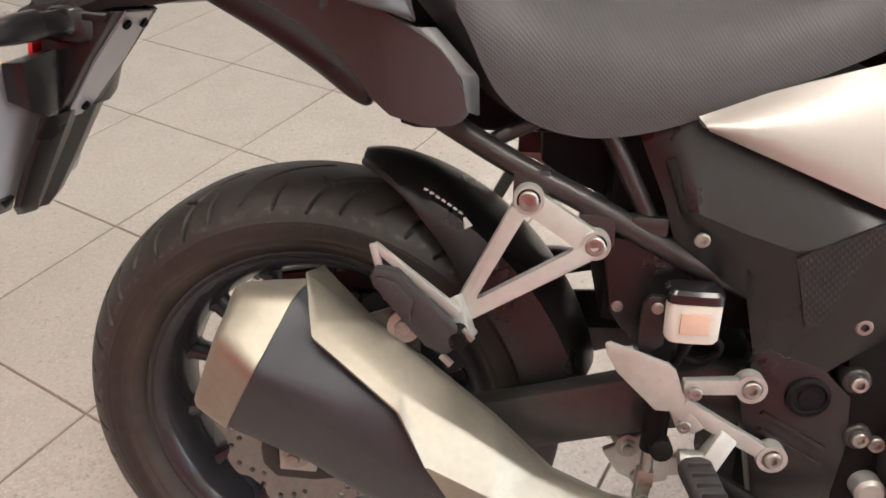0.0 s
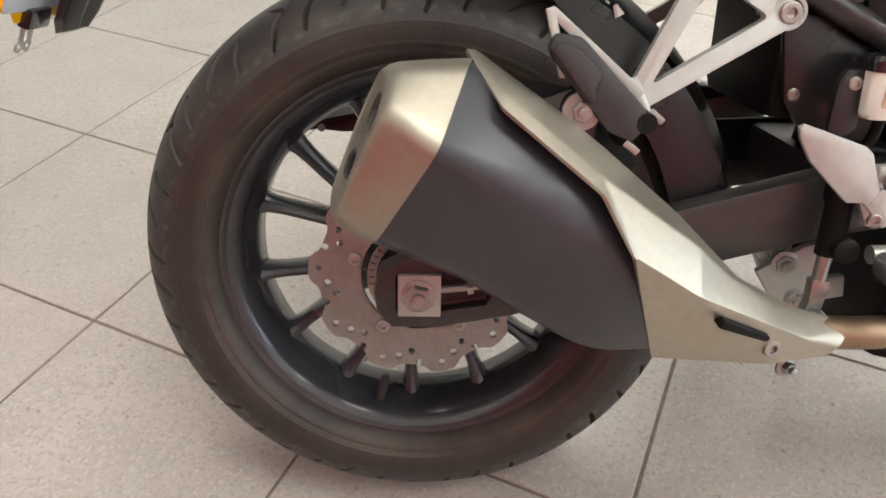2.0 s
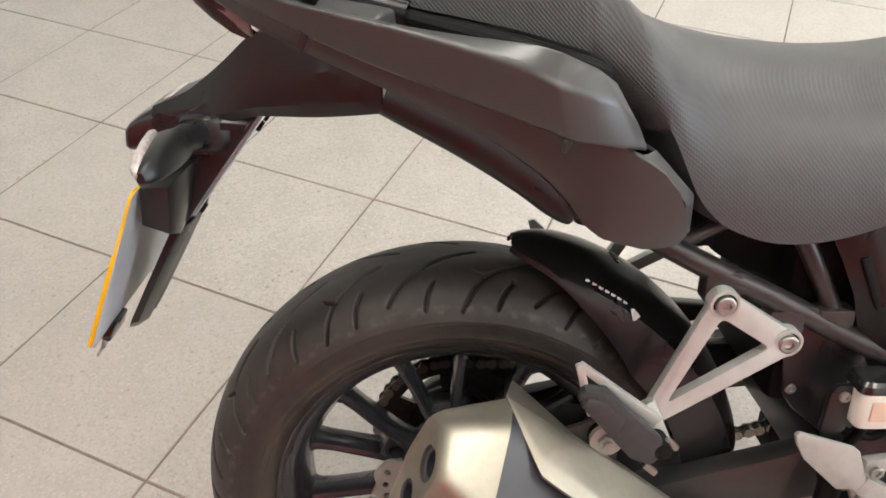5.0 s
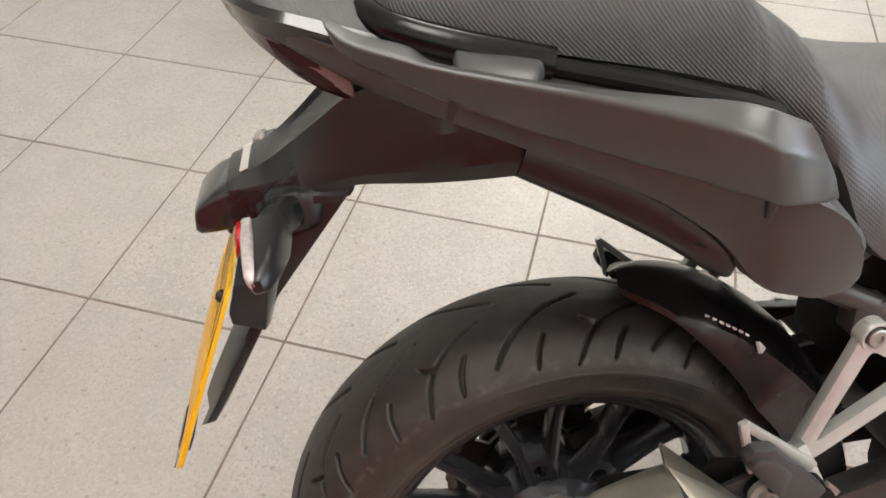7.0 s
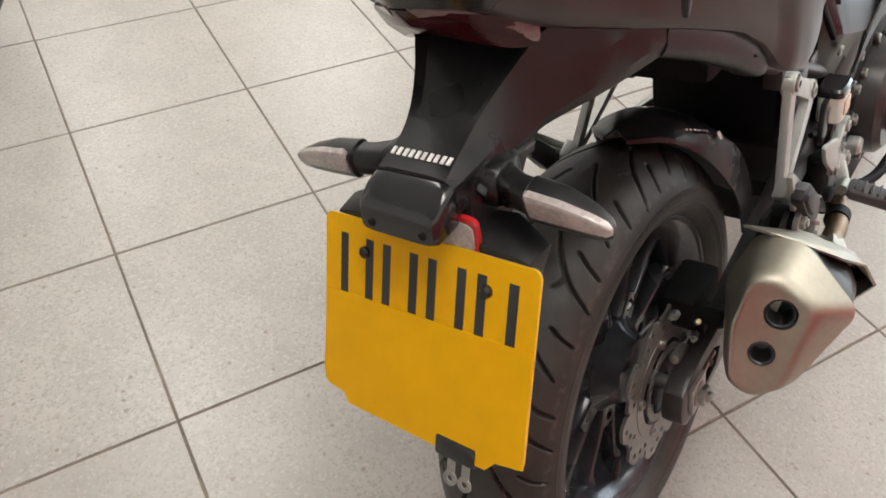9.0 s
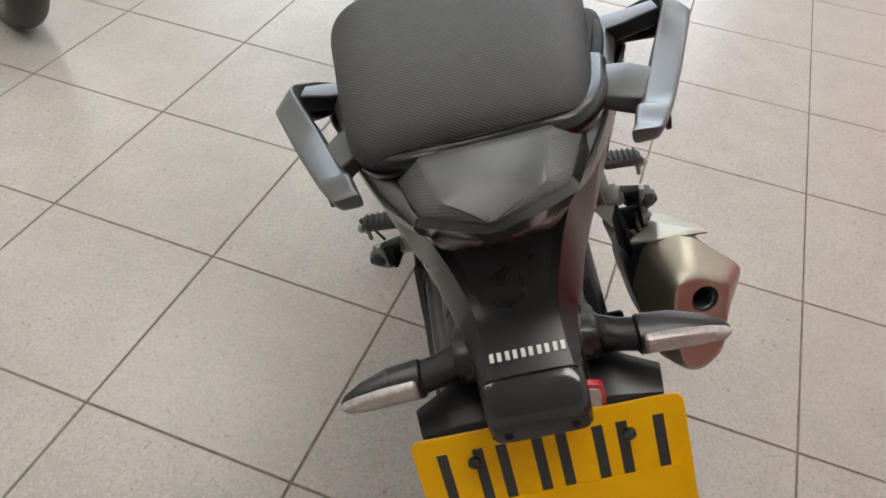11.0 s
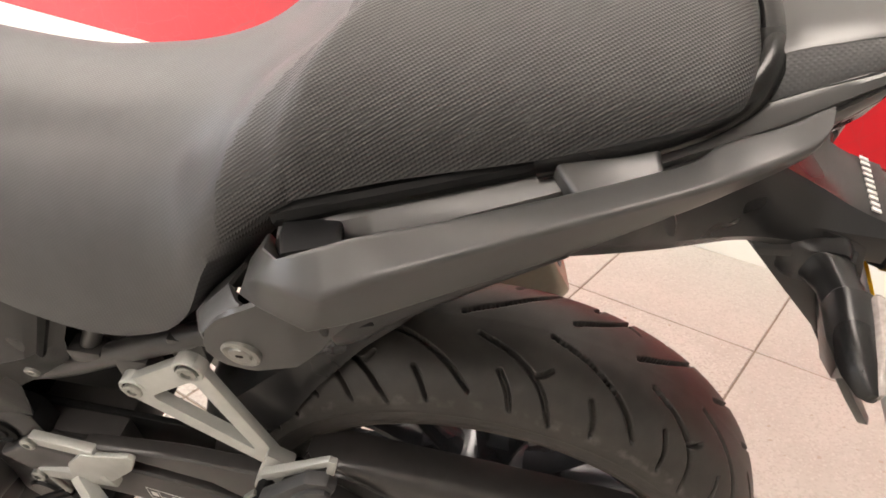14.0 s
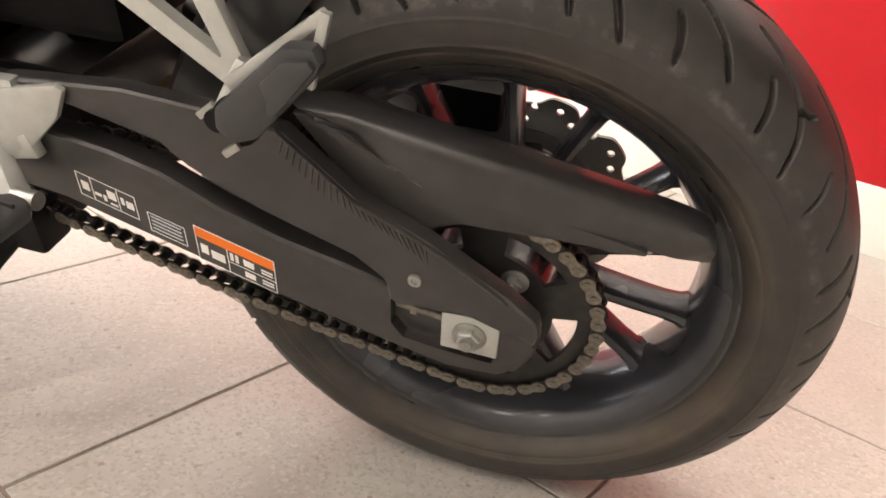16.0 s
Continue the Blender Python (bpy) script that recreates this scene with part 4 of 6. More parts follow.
CAP_SEAM = [(-0.034, -0.238, 0.103), (0.016, -0.287, 0.193), (0.040, -0.222, 0.249), (0.046, -0.168, 0.246), (0.022, -0.142, 0.190), (-0.030, -0.160, 0.100), (-0.046, -0.196, 0.085)]
CAP_REAR = [(-0.064, -0.238, 0.128), (-0.024, -0.258, 0.219), (-0.019, -0.212, 0.246), (-0.028, -0.184, 0.243), (-0.052, -0.172, 0.190), (-0.078, -0.180, 0.125), (-0.076, -0.206, 0.110)]


def between(a, b, u, grow=1.0):
    """Rounded ring between two seven-cornered outlines, grown about its middle."""
    pts = np.array(a) * (1 - u) + np.array(b) * u
    mid = pts.mean(axis=0)
    return [tuple(mid + (p - mid) * grow) for p in pts]


body_rings = [round_poly(between(CAP_SEAM, CAP_REAR, u, 0.97), 0.015, 5) for u in (0.10, -0.06)]
body_rings += [cap_ring(r, body=1.0) for r in MUFS if 0.075 < r[0] < 0.345]
muffler = part("muffler", loft(body_rings), DARKMUF, bike, "graphite black exhaust silencer with a brushed steel end cap", sharp=0.7)
# end cap: five facets that narrow to a sloping rear face with a rounded rim
cap_rings = [round_poly(between(CAP_SEAM, CAP_REAR, u, k), r, 5) for u, k, r in ((-0.02, 0.975, 0.016), (-0.015, 1.0, 0.016), (0.03, 1.004, 0.016), (0.5, 1.008, 0.015), (0.86, 1.002, 0.014), (0.965, 0.975, 0.014), (1.03, 0.92, 0.012), (1.04, 0.85, 0.012), (1.02, 0.78, 0.012))]
cap = part("end_cap", loft(cap_rings), STEEL, muffler, "brushed stainless end cap with two outlets", sharp=0.5)
HOLES = ((Vector((-0.0375, -0.222, 0.208)), 0.0155), (Vector((-0.062, -0.212, 0.1655)), 0.0125))
AXM = Vector((-0.86, -0.24, 0.40)).normalized()
cut(cap, [join(*[turned([(-0.05, r + 0.002), (0.03, r + 0.002)], p, AXM, 28) for p, r in HOLES])])
for p, r in HOLES:
    part("outlet_pipe", turned([(-0.060, r), (-0.010, r), (-0.008, r + 0.002), (-0.006, r), (-0.008, r - 0.002), (-0.05, r - 0.0025), (-0.056, 0.0)], p, AXM, 28), DARKMUF, muffler, "dark graphite outlet pipe")
# heat shield: follows the silencer, narrow behind and wrapping round it ahead
SH = {"v1": (0.044, -0.186, 0.252), "v2": (0.064, -0.256, 0.221), "v3": (0.146, -0.266, 0.156), "v4": (0.176, -0.277, 0.106), "v5": (0.216, -0.214, -0.016), "v6": (0.235, -0.262, 0.067),
      "r0": (0.066, -0.240, 0.229), "r1": (0.146, -0.250, 0.167), "r2": (0.239, -0.236, 0.101), "r3": (0.269, -0.224, 0.073), "r4": (0.331, -0.204, 0.030),
      "t1": (0.110, -0.200, 0.213), "t2": (0.159, -0.198, 0.176), "t3": (0.230, -0.196, 0.117), "t4": (0.293, -0.194, 0.056), "t5": (0.356, -0.186, 0.023), "t6": (0.391, -0.178, 0.011),
      "c3": (0.360, -0.210, 0.002), "e1": (0.408, -0.188, -0.003), "e2": (0.399, -0.196, -0.013), "e3": (0.389, -0.194, -0.023), "b1": (0.327, -0.212, -0.023)}
for k in range(1, 7):
    x, y, z = SH["t%d" % k]
    SH["i%d" % k] = (x, y + 0.030, z - 0.014)
SH["i0"] = (0.049, -0.150, 0.250)
bm = bmesh.new()
sv = {k: bm.verts.new(p) for k, p in SH.items()}
for f in ("v1 v2 r0", "v1 r0 t1", "r0 v2 v3 r1", "r0 r1 t2 t1", "r1 r2 t3 t2", "r2 r3 t4 t3", "r3 r4 t5 t4", "r4 c3 t5", "c3 e1 t6 t5", "r1 v3 v4", "r1 v4 v6 r2", "r2 v6 r3", "r3 v6 c3 r4", "v4 v5 v6", "v6 v5 b1", "v6 b1 c3", "c3 b1 e3", "c3 e3 e2", "c3 e2 e1", "i0 v1 t1 i1", "i1 t1 t2 i2", "i2 t2 t3 i3", "i3 t3 t4 i4", "i4 t4 t5 i5", "i5 t5 t6 i6"):
    bm.faces.new([sv[n] for n in f.split()])
bmesh.ops.recalc_face_normals(bm, faces=bm.faces[:])
bevel(bm, 0.003, 2, 0.14)
bmesh.ops.solidify(bm, geom=bm.faces[:], thickness=0.003)
shield = part("heat_shield", bm, STEEL, muffler, "faceted brushed steel heat shield", sharp=0.5)
part("shield_bolt", bolt((0.322, -0.217, -0.003), (0.2, -1, 0.15), 0.0085, 0.006), BRIGHT, muffler)
part("shield_slot", bar((0.257, -0.249, 0.041), (0.312, -0.226, 0.014), 0.009, 0.016, 0.006, 0.014, up=(0, 1, 0.2), bev=0.003), INNER, muffler)
part("header_pipe", tube([(0.345, -0.182, 0.002), (0.40, -0.175, -0.008), (0.45, -0.17, -0.010), (0.54, -0.14, -0.02), (0.66, -0.08, -0.06), (0.85, -0.03, -0.08)], 0.0165, 20), BRONZE, muffler, "heat tinted steel exhaust pipe")
part("pipe_clamp", turned([(-0.012, 0.0195), (0.012, 0.0195), (0.012, 0.016)], (0.465, -0.166, -0.011), (1, 0.1, -0.1), 24), INNER, muffler)
part("clamp_bolt", bolt((0.356, -0.185, -0.040), (0.3, -0.9, 0), 0.007, 0.009, True, 0.011), BRIGHT, muffler)
# hanger bush
mount = part("muffler_mount", join(turned([(-0.004, 0.017), (0.024, 0.017), (0.024, 0.006)], (0.138, -0.160, 0.205), (0, -1, 0), 24), prism([(0.10, 0.225), (0.16, 0.215), (0.20, 0.15), (0.14, 0.12), (0.06, 0.18)], -0.158, -0.152, 0.002)), INNER, bike)
part("rubber_bush", turned([(0.0, 0.0165), (0.006, 0.0165), (0.006, 0.009)], (0.138, -0.184, 0.205), (0, -1, 0), 24), material("worn_zinc", (0.42, 0.385, 0.36), 0.42, 0.5), mount)
part("mount_bolt", bolt((0.138, -0.190, 0.205), (0, -1, 0), 0.0095, 0.006, True, 0.0), BRIGHT, mount)
part("muffler_strap", prism([(0.085, 0.205), (0.13, 0.222), (0.155, 0.20), (0.15, 0.14), (0.10, 0.14)], -0.178, -0.172, 0.002), SWING, mount)

# hugger mudguard --------------------------------------------------
grid = []
for i in range(48):
    u = i / 47
    ang = 79.5 - 64 * u
    e = math.exp(-u * 8)
    wk = np.interp(u, [0, 0.025, 0.09, 0.25, 0.5], [0.16, 0.34, 0.52, 0.78, 1.0])
    rf = np.interp(u, [0, 0.04, 0.13, 0.27, 0.5, 1], [0.341, 0.336, 0.325, 0.306, 0.280, 0.272])
    half_ = [(0.090 * wk, rf), (0.0895 * wk, 0.5 * rf + 0.5 * max(rf + 0.010, 0.330)), (0.084 * wk, max(rf + 0.004, 0.331)), (0.062 * wk, max(rf + 0.006, 0.342)), (0.036 * wk, 0.351), (0.018 * wk, 0.354)]
    sec = [(-y_, r_ - 0.012 * math.exp(-u * 14)) for y_, r_ in half_ + [(0, 0.355)]] + [(y_, r_ - 0.012 * math.exp(-u * 14)) for y_, r_ in half_[::-1]]
    grid.append([polar(r, ang, y + WHEEL_Y * 0.5) for y, r in sec])
hugger = part("mudguard", sheet(np.array(grid), -0.003), PLASTIC, bike, "satin black tyre hugger mudguard")
ly = WHEEL_Y * 0.5
for k in range(7):
    a = 66.0 - k * 1.30
    wk = np.interp((79.5 - a) / 64, [0, 0.025, 0.09, 0.25, 0.5], [0.16, 0.34, 0.52, 0.78, 1.0])
    part("logo_bar", bar(polar(0.3365, a, ly - 0.078 * wk), polar(0.3360, a - 0.9, ly - 0.0785 * wk), 0.0028, 0.0030, up=polar(0.3, a, -0.35), bev=0), WHITE, hugger)
part("logo_mark", bar(polar(0.3385, 56.9, ly - 0.0795), polar(0.333, 55.2, ly - 0.0815), 0.002, 0.004, 0.009, 0.004, up=polar(0.3, 56, -0.35), bev=0), WHITE, hugger)

# pillion peg brackets ---------------------------------------------
for sd in (-1, 1):
    def q(x, y, z):
        return (x, y * sd, z)
    b1, b2, cl_ = q(0.253, 0.133, 0.3265), q(0.3205, 0.136, 0.2845), q(0.190, 0.150, 0.207)
    p1, p2, p3 = (Vector((p[0], 0, p[2])) for p in (b1, b2, cl_))
    mid3 = (p1 + p2 + p3) / 3

    def outward(a, b):
        d = (b - a).normalized()
        n = Vector((d.z, 0, -d.x))
        return n if n.dot((a + b) / 2 - mid3) > 0 else -n

    n1, n2, n3 = outward(p3, p1), outward(p1, p2), outward(p2, p3)
    d12 = (p2 - p1).normalized()
    edge = [p3 + n1 * 0.010, p1 + n1 * 0.0125, p1 + n1 * 0.010 - d12 * 0.006 + n2 * 0.008, p1 + n2 * 0.0125, p2 + n2 * 0.0125, p2 + d12 * 0.013 + n2 * 0.004, p2 + n3 * 0.0125, p3 + n3 * 0.011, p3 + Vector((0.020, 0, -0.020)), p3 + Vector((0.006, 0, -0.026)), p3 + Vector((-0.008, 0, -0.008))]
    ys = sorted((0.126 * sd, 0.138 * sd))
    bm = prism([(p.x, p.z) for p in edge], ys[0], ys[1], 0.0035, 2)
    for v in bm.verts:
        v.co.y += sd * max(0.0, min(1.15, (0.3265 - v.co.z) / 0.12)) * 0.017
    br = part("peg_bracket", bm, ALU, bike, "cast aluminium passenger peg bracket with an open triangle")

    def meet(pa, na, pb, nb):
        """Where two lines cross, each given by a point and its normal, in the plane of the machine."""
        k, ka, kb = na.x * nb.z - na.z * nb.x, pa.dot(na), pb.dot(nb)
        return ((ka * nb.z - kb * na.z) / k, (na.x * kb - nb.x * ka) / k)

    l1, l2, l3 = p1 - n1 * 0.0055, p1 - n2 * 0.0125, p3 - n3 * 0.0055
    hole = round_poly([(x, 0, z) for x, z in (meet(l1, n1, l2, n2), meet(l2, n2, l3, n3), meet(l3, n3, l1, n1))], 0.008, 4)
    cut(br, [prism([(p[0], p[2]) for p in hole], -0.3, 0.3, 0)])
    part("bracket_foot", bar(q(0.178, 0.152, 0.222), q(0.200, 0.168, 0.186), 0.030, 0.020, 0.018, 0.024, bev=0.004), ALU, br)
    for p in (b1, b2):
        part("bracket_boss", turned([(-0.008, 0.0155), (0.0065, 0.0155), (0.0080, 0.0145), (0.0080, 0.0120), (0.0058, 0.0116)], p, (0, sd, 0), 28), ALU, br)
    for p in (b1, b2):
        part("bracket_bolt", bolt((p[0], p[1] + sd * 0.0062, p[2]), (0, sd, 0), 0.0098, 0.005), BRIGHT, br)
        # thin black disc paints the shade round the bolt in its recess
        part("bolt_recess", turned([(0, 0.0118), (0.0004, 0.0118), (0.0004, 0.0)], (p[0], p[1] + sd * 0.0060, p[2]), (0, sd, 0), 24), INNER, br)
        part("bracket_lug", box((p[0] - 0.016, min(p[1] - sd * 0.006, p[1] - sd * 0.03), p[2] - 0.005), (p[0] + 0.02, max(p[1] - sd * 0.006, p[1] - sd * 0.03), p[2] + 0.028), 0.003), SWING, br)
    # folded passenger peg: rubber pad on a flat cast loop
    PAD = [(0.191, 0.209), (0.133, 0.266), (0.111, 0.269), (0.105, 0.258), (0.109, 0.249), (0.123, 0.232), (0.160, 0.189), (0.181, 0.180), (0.193, 0.192)]
    FACE = [(0.150, 0.238), (0.131, 0.258), (0.113, 0.262), (0.108, 0.256), (0.126, 0.233), (0.140, 0.216), (0.147, 0.214), (0.146, 0.226)]
    ys = sorted((0.182 * sd, 0.198 * sd))
    peg = part("passenger_peg", prism(PAD, ys[0], ys[1], 0.005, 2), PEGRUB, br, "folded rubber covered passenger foot peg")
    ys = sorted((0.196 * sd, 0.203 * sd))
    part("peg_pad", prism(FACE, ys[0], ys[1], 0.003, 2), PEGRUB, peg)
    part("peg_loop", bar(q(0.190, 0.172, 0.216), q(0.107, 0.181, 0.287), 0.011, 0.010, 0.008, 0.007, bev=0.002), ALU, br, "flat cast peg loop")
    part("peg_loop", bar(q(0.1065, 0.181, 0.288), q(0.121, 0.184, 0.232), 0.008, 0.007, 0.007, 0.007, bev=0.002), ALU, br)
    part("peg_hinge", join(turned([(-0.018, 0.009), (0.016, 0.009)], q(0.192, 0.180, 0.197), (0, 1, 0), 16), bar(q(0.186, 0.176, 0.196), q(0.170, 0.188, 0.180), 0.020, 0.016, 0.014, 0.012, bev=0.002)), INNER, br)
    part("hinge_pin", bar(q(0.196, 0.188, 0.206), q(0.207, 0.192, 0.197), 0.006, 0.006, bev=0.001), BRIGHT, br)
    part("hinge_pin", bar(q(0.176, 0.194, 0.180), q(0.187, 0.198, 0.172), 0.006, 0.006, bev=0.001), BRIGHT, br)

# subframe ---------------------------------------------------------
for sd in (-1, 1):
    sub = part("subframe_rail", tube(mirror_pts([(0.06, 0.085, 0.455), (0.173, 0.108, 0.392), (0.240, 0.115, 0.356), (0.310, 0.117, 0.322), (0.41, 0.118, 0.270), (0.48, 0.115, 0.24)], sd), 0.0125, 16), SWING, bike, "black steel subframe tube")
    part("subframe_strut", tube(mirror_pts([(0.310, 0.108, 0.420), (0.345, 0.112, 0.360), (0.378, 0.114, 0.300)], sd), 0.0095, 14), SWING, sub)
    part("subframe_strut", tube(mirror_pts([(0.215, 0.105, 0.378), (0.26, 0.100, 0.400), (0.32, 0.095, 0.43)], sd), 0.008, 12), SWING, sub)
    part("weld_plate", box((0.355, min(sd * 0.105, sd * 0.128), 0.292), (0.392, max(sd * 0.105, sd * 0.128), 0.312), 0.004), SWING, sub)
part("battery_box", join(box((0.11, -0.085, 0.38), (0.50, 0.085, 0.48), 0.02), box((0.335, -0.095, 0.18), (0.52, 0.095, 0.42), 0.015), prism([(0.264, 0.39), (0.264, 0.348), (0.285, 0.334), (0.340, 0.310), (0.340, 0.39)], -0.06, 0.06, 0.004)), INNER, bike, "matt black inner tray under the seat")
inner = part("inner_panel", prism([(0.33, 0.285), (0.41, 0.275), (0.45, 0.20), (0.42, 0.13), (0.36, 0.18), (0.345, 0.2)], -0.108, -0.098, 0.004), PLASTIC, bike)
part("inner_screw", bolt((0.352, -0.108, 0.208), (0, -1, 0), 0.006, 0.003), BRIGHT, inner)
part("shock_absorber", tube([(0.47, 0.0, 0.33), (0.44, 0.0, 0.12)], 0.03, 16), INNER, bike)

# seat -------------------------------------------------------------
SEATROWS = [  # x, low edge z, crown z, half width at the low edge, power
    (-0.176, 0.634, 0.645, 0.056, 2.2),
    (-0.168, 0.627, 0.654, 0.082, 2.4),
    (-0.150, 0.624, 0.660, 0.095, 2.6),
    (-0.110, 0.615, 0.665, 0.107, 2.8),
    (-0.050, 0.601, 0.666, 0.118, 3.0),
    (0.020, 0.584, 0.664, 0.130, 3.0),
    (0.060, 0.570, 0.6615, 0.138, 3.1),
    (0.070, 0.566, 0.6590, 0.139, 3.0),
    (0.076, 0.563, 0.6545, 0.140, 2.9),
    (0.090, 0.552, 0.6420, 0.141, 2.8),
    (0.120, 0.532, 0.6200, 0.145, 2.9),
    (0.160, 0.490, 0.592, 0.147, 2.8),
    (0.205, 0.432, 0.572, 0.147, 2.65),
    (0.260, 0.400, 0.558, 0.148, 2.5),
    (0.310, 0.391, 0.551, 0.148, 2.45),
    (0.370, 0.400, 0.548, 0.145, 2.3),
    (0.440, 0.425, 0.552, 0.138, 2.3),
    (0.520, 0.455, 0.568, 0.124, 2.3),
    (0.600, 0.490, 0.592, 0.104, 2.3),
    (0.680, 0.530, 0.622, 0.085, 2.3),
]
SEAT_Y = 0.006
sr = smooth(SEATROWS, 150)
rings = []
for x, zl, zc, hw, pw in sr:
    ring = []
    for t in np.linspace(0, math.pi, 45):
        cs, sn = math.cos(t), math.sin(t)
        y = math.copysign(abs(cs) ** (2 / pw), cs) * hw
        z = zl + (zc - zl) * abs(sn) ** (2 / pw)
        side_ = max(0, abs(y) - 0.05) / 0.09
        lean = 0.034 * side_ * max(0, min(1, (x + 0.05) / 0.12)) * max(0, min(1, (0.24 - x) / 0.12))
        ring.append((x + lean, SEAT_Y + y * (0.94 + 0.06 * (1 - sn)), z))
    ring.append((x, SEAT_Y - hw * 0.8, zl - 0.006))
    ring.append((x, SEAT_Y + hw * 0.8, zl - 0.006))
    rings.append(ring)
bm = loft(rings)
for f in bm.faces:
    c = f.calc_center_median()
    f.material_index = 1 if c.x > 0.082 + 0.075 * max(0, abs(c.y - SEAT_Y) - 0.04) / 0.10 else 0
seat = part("seat", bm, (SEAT, SEATPLAIN), bike, "black two-level vinyl seat with a fine woven grain", sharp=0.9)
# dark gasket line under the pillion end, thickened to paint in the shaded gap
gas = smooth([(-0.05, 0.114, 0.594), (-0.12, 0.100, 0.610), (-0.164, 0.078, 0.622), (-0.183, 0.045, 0.631), (-0.188, 0, 0.633), (-0.183, -0.045, 0.631), (-0.164, -0.078, 0.622), (-0.12, -0.100, 0.610), (-0.05, -0.114, 0.594)], 50)
part("seat_base_rim", tube([tuple(p) for p in gas], 0.0125, 12, 50), GASKET, seat, "black gasket under the seat edge, thickened to stand in for the dark gap")

for sd in (-1, 1):
    # matt black tube stands in for the shade in the gap under the seat
    part("seat_side_gasket", tube(mirror_pts([(0.118, 0.140, 0.548), (0.05, 0.135, 0.569), (0.0, 0.126, 0.581), (-0.06, 0.112, 0.594), (-0.12, 0.099, 0.608)], sd), 0.0075, 10), INNER, seat)

# tail -------------------------------------------------------------
def both(pts):
    """A line on the left and its mirror on the right, as one line across the machine."""
    return [tuple(p) for p in pts] + [(p[0], -p[1], p[2]) for p in reversed(pts) if abs(p[1]) > 1e-6]


def widen(pts, by=0.008):
    """Moves the right half of a line across the tail outwards; the tail is not quite symmetrical."""
    pts = np.array(pts, float)
    pts[:, 1] -= by * np.clip(-pts[:, 1] / 0.02, 0, 1)
    return pts


COWL_X = (-0.140, -0.165, -0.200, -0.235, -0.262, -0.278, -0.2885)
COWL_OUT = [(-0.138, 0.084, 0.605), (-0.165, 0.076, 0.614), (-0.200, 0.066, 0.624), (-0.235, 0.056, 0.633), (-0.256, 0.049, 0.6385), (-0.273, 0.024, 0.6425), (-0.2865, 0.004, 0.6455)]
COWL_CREASE = [(-0.138, 0.062, 0.622), (-0.165, 0.055, 0.634), (-0.200, 0.047, 0.643), (-0.235, 0.0395, 0.6475), (-0.260, 0.0335, 0.6495), (-0.275, 0.016, 0.6500), (-0.2880, 0.003, 0.6500)]
COWL_MID = [(x, 0.0, z) for x, z in zip(COWL_X, (0.624, 0.637, 0.647, 0.6510, 0.6520, 0.6515, 0.6505))]
cre, mid_ = straight(COWL_CREASE, 30), straight(COWL_MID, 30)
mir = widen(cre * np.array([1, -1, 1]))
g = np.stack([cre, 0.92 * cre + 0.08 * mid_ + np.array([0, 0, 0.0012]), 0.45 * cre + 0.55 * mid_ + np.array([0, 0, 0.0010]), mid_, 0.45 * mir + 0.55 * mid_ + np.array([0, 0, 0.0010]), 0.92 * mir + 0.08 * mid_ + np.array([0, 0, 0.0012]), mir], 1)
cowl = part("tail_cowl", sheet(g, 0.005), GREYPL, bike, "satin dark grey pointed tail cowl", sharp=0.4)
for sd in (-1, 1):
    ea, eb = straight(mirror_pts(COWL_CREASE, sd), 30), straight(mirror_pts(COWL_OUT, sd), 30)
    if sd < 0:
        ea, eb = widen(ea), widen(eb)
    g = np.stack([ea - np.array([0, 0, 0.0004]), 0.5 * ea + 0.5 * eb + np.array([0, 0, 0.0016]), 0.06 * ea + 0.94 * eb + np.array([0, 0, 0.0014]), eb], 1)
    part("cowl_edge", sheet(g[:, ::-1] if sd > 0 else g, 0.005), TEXTURED, cowl, "dimpled edge strip", sharp=0.5)
LIP = [(-0.165, 0.079, 0.606), (-0.200, 0.0695, 0.616), (-0.235, 0.059, 0.6265), (-0.257, 0.0515, 0.634), (-0.275, 0.025, 0.6395), (-0.2885, 0.003, 0.6435)]
la = widen(both(LIP))
lb = la * np.array([1, 0.93, 1]) + np.array([0.008, 0, -0.016])
lc = la * np.array([1, 0.82, 1]) + np.array([0.020, 0, -0.020])
top_ = widen(both(COWL_OUT[1:]))
part("cowl_lip", sheet(np.stack([top_ * np.array([1, 0.98, 1]) + np.array([0.001, 0, -0.001]), la, 0.5 * la + 0.5 * lb + np.array([0.001, 0, 0]), lb, lc], 1), 0.003), GLOSS, cowl, "gloss black lip under the cowl", sharp=0.6)

RAIL_OUT = {1: 0.0, -1: 0.017}
for sd in (-1, 1):
    # strip beside the seat that runs back to a point under the cowl
    lt = straight(mirror_pts([(0.116, 0.149, 0.538), (0.077, 0.147, 0.553), (0.017, 0.132, 0.568), (-0.043, 0.116, 0.583), (-0.121, 0.097, 0.6025), (-0.19, 0.0745, 0.619), (-0.254, 0.0520, 0.6355)], sd), 44)
    lm = straight(mirror_pts([(0.120, 0.157, 0.522), (0.077, 0.156, 0.538), (0.010, 0.1415, 0.556), (-0.057, 0.126, 0.5745), (-0.125, 0.1045, 0.592), (-0.19, 0.081, 0.610), (-0.255, 0.0525, 0.6325)], sd), 44)
    li = lt + np.array([0, -0.022 * sd, -0.006])
    ld = lm + np.array([0.004, -0.016 * sd, -0.018])
    g = np.stack([li, lt + np.array([0, -0.0025 * sd, 0.0]), lt + np.array([0, 0.0006 * sd, -0.0015]), lm + np.array([0, 0.0006 * sd, 0.0015]), lm + np.array([0, -0.0015 * sd, -0.0015]), ld], 1)
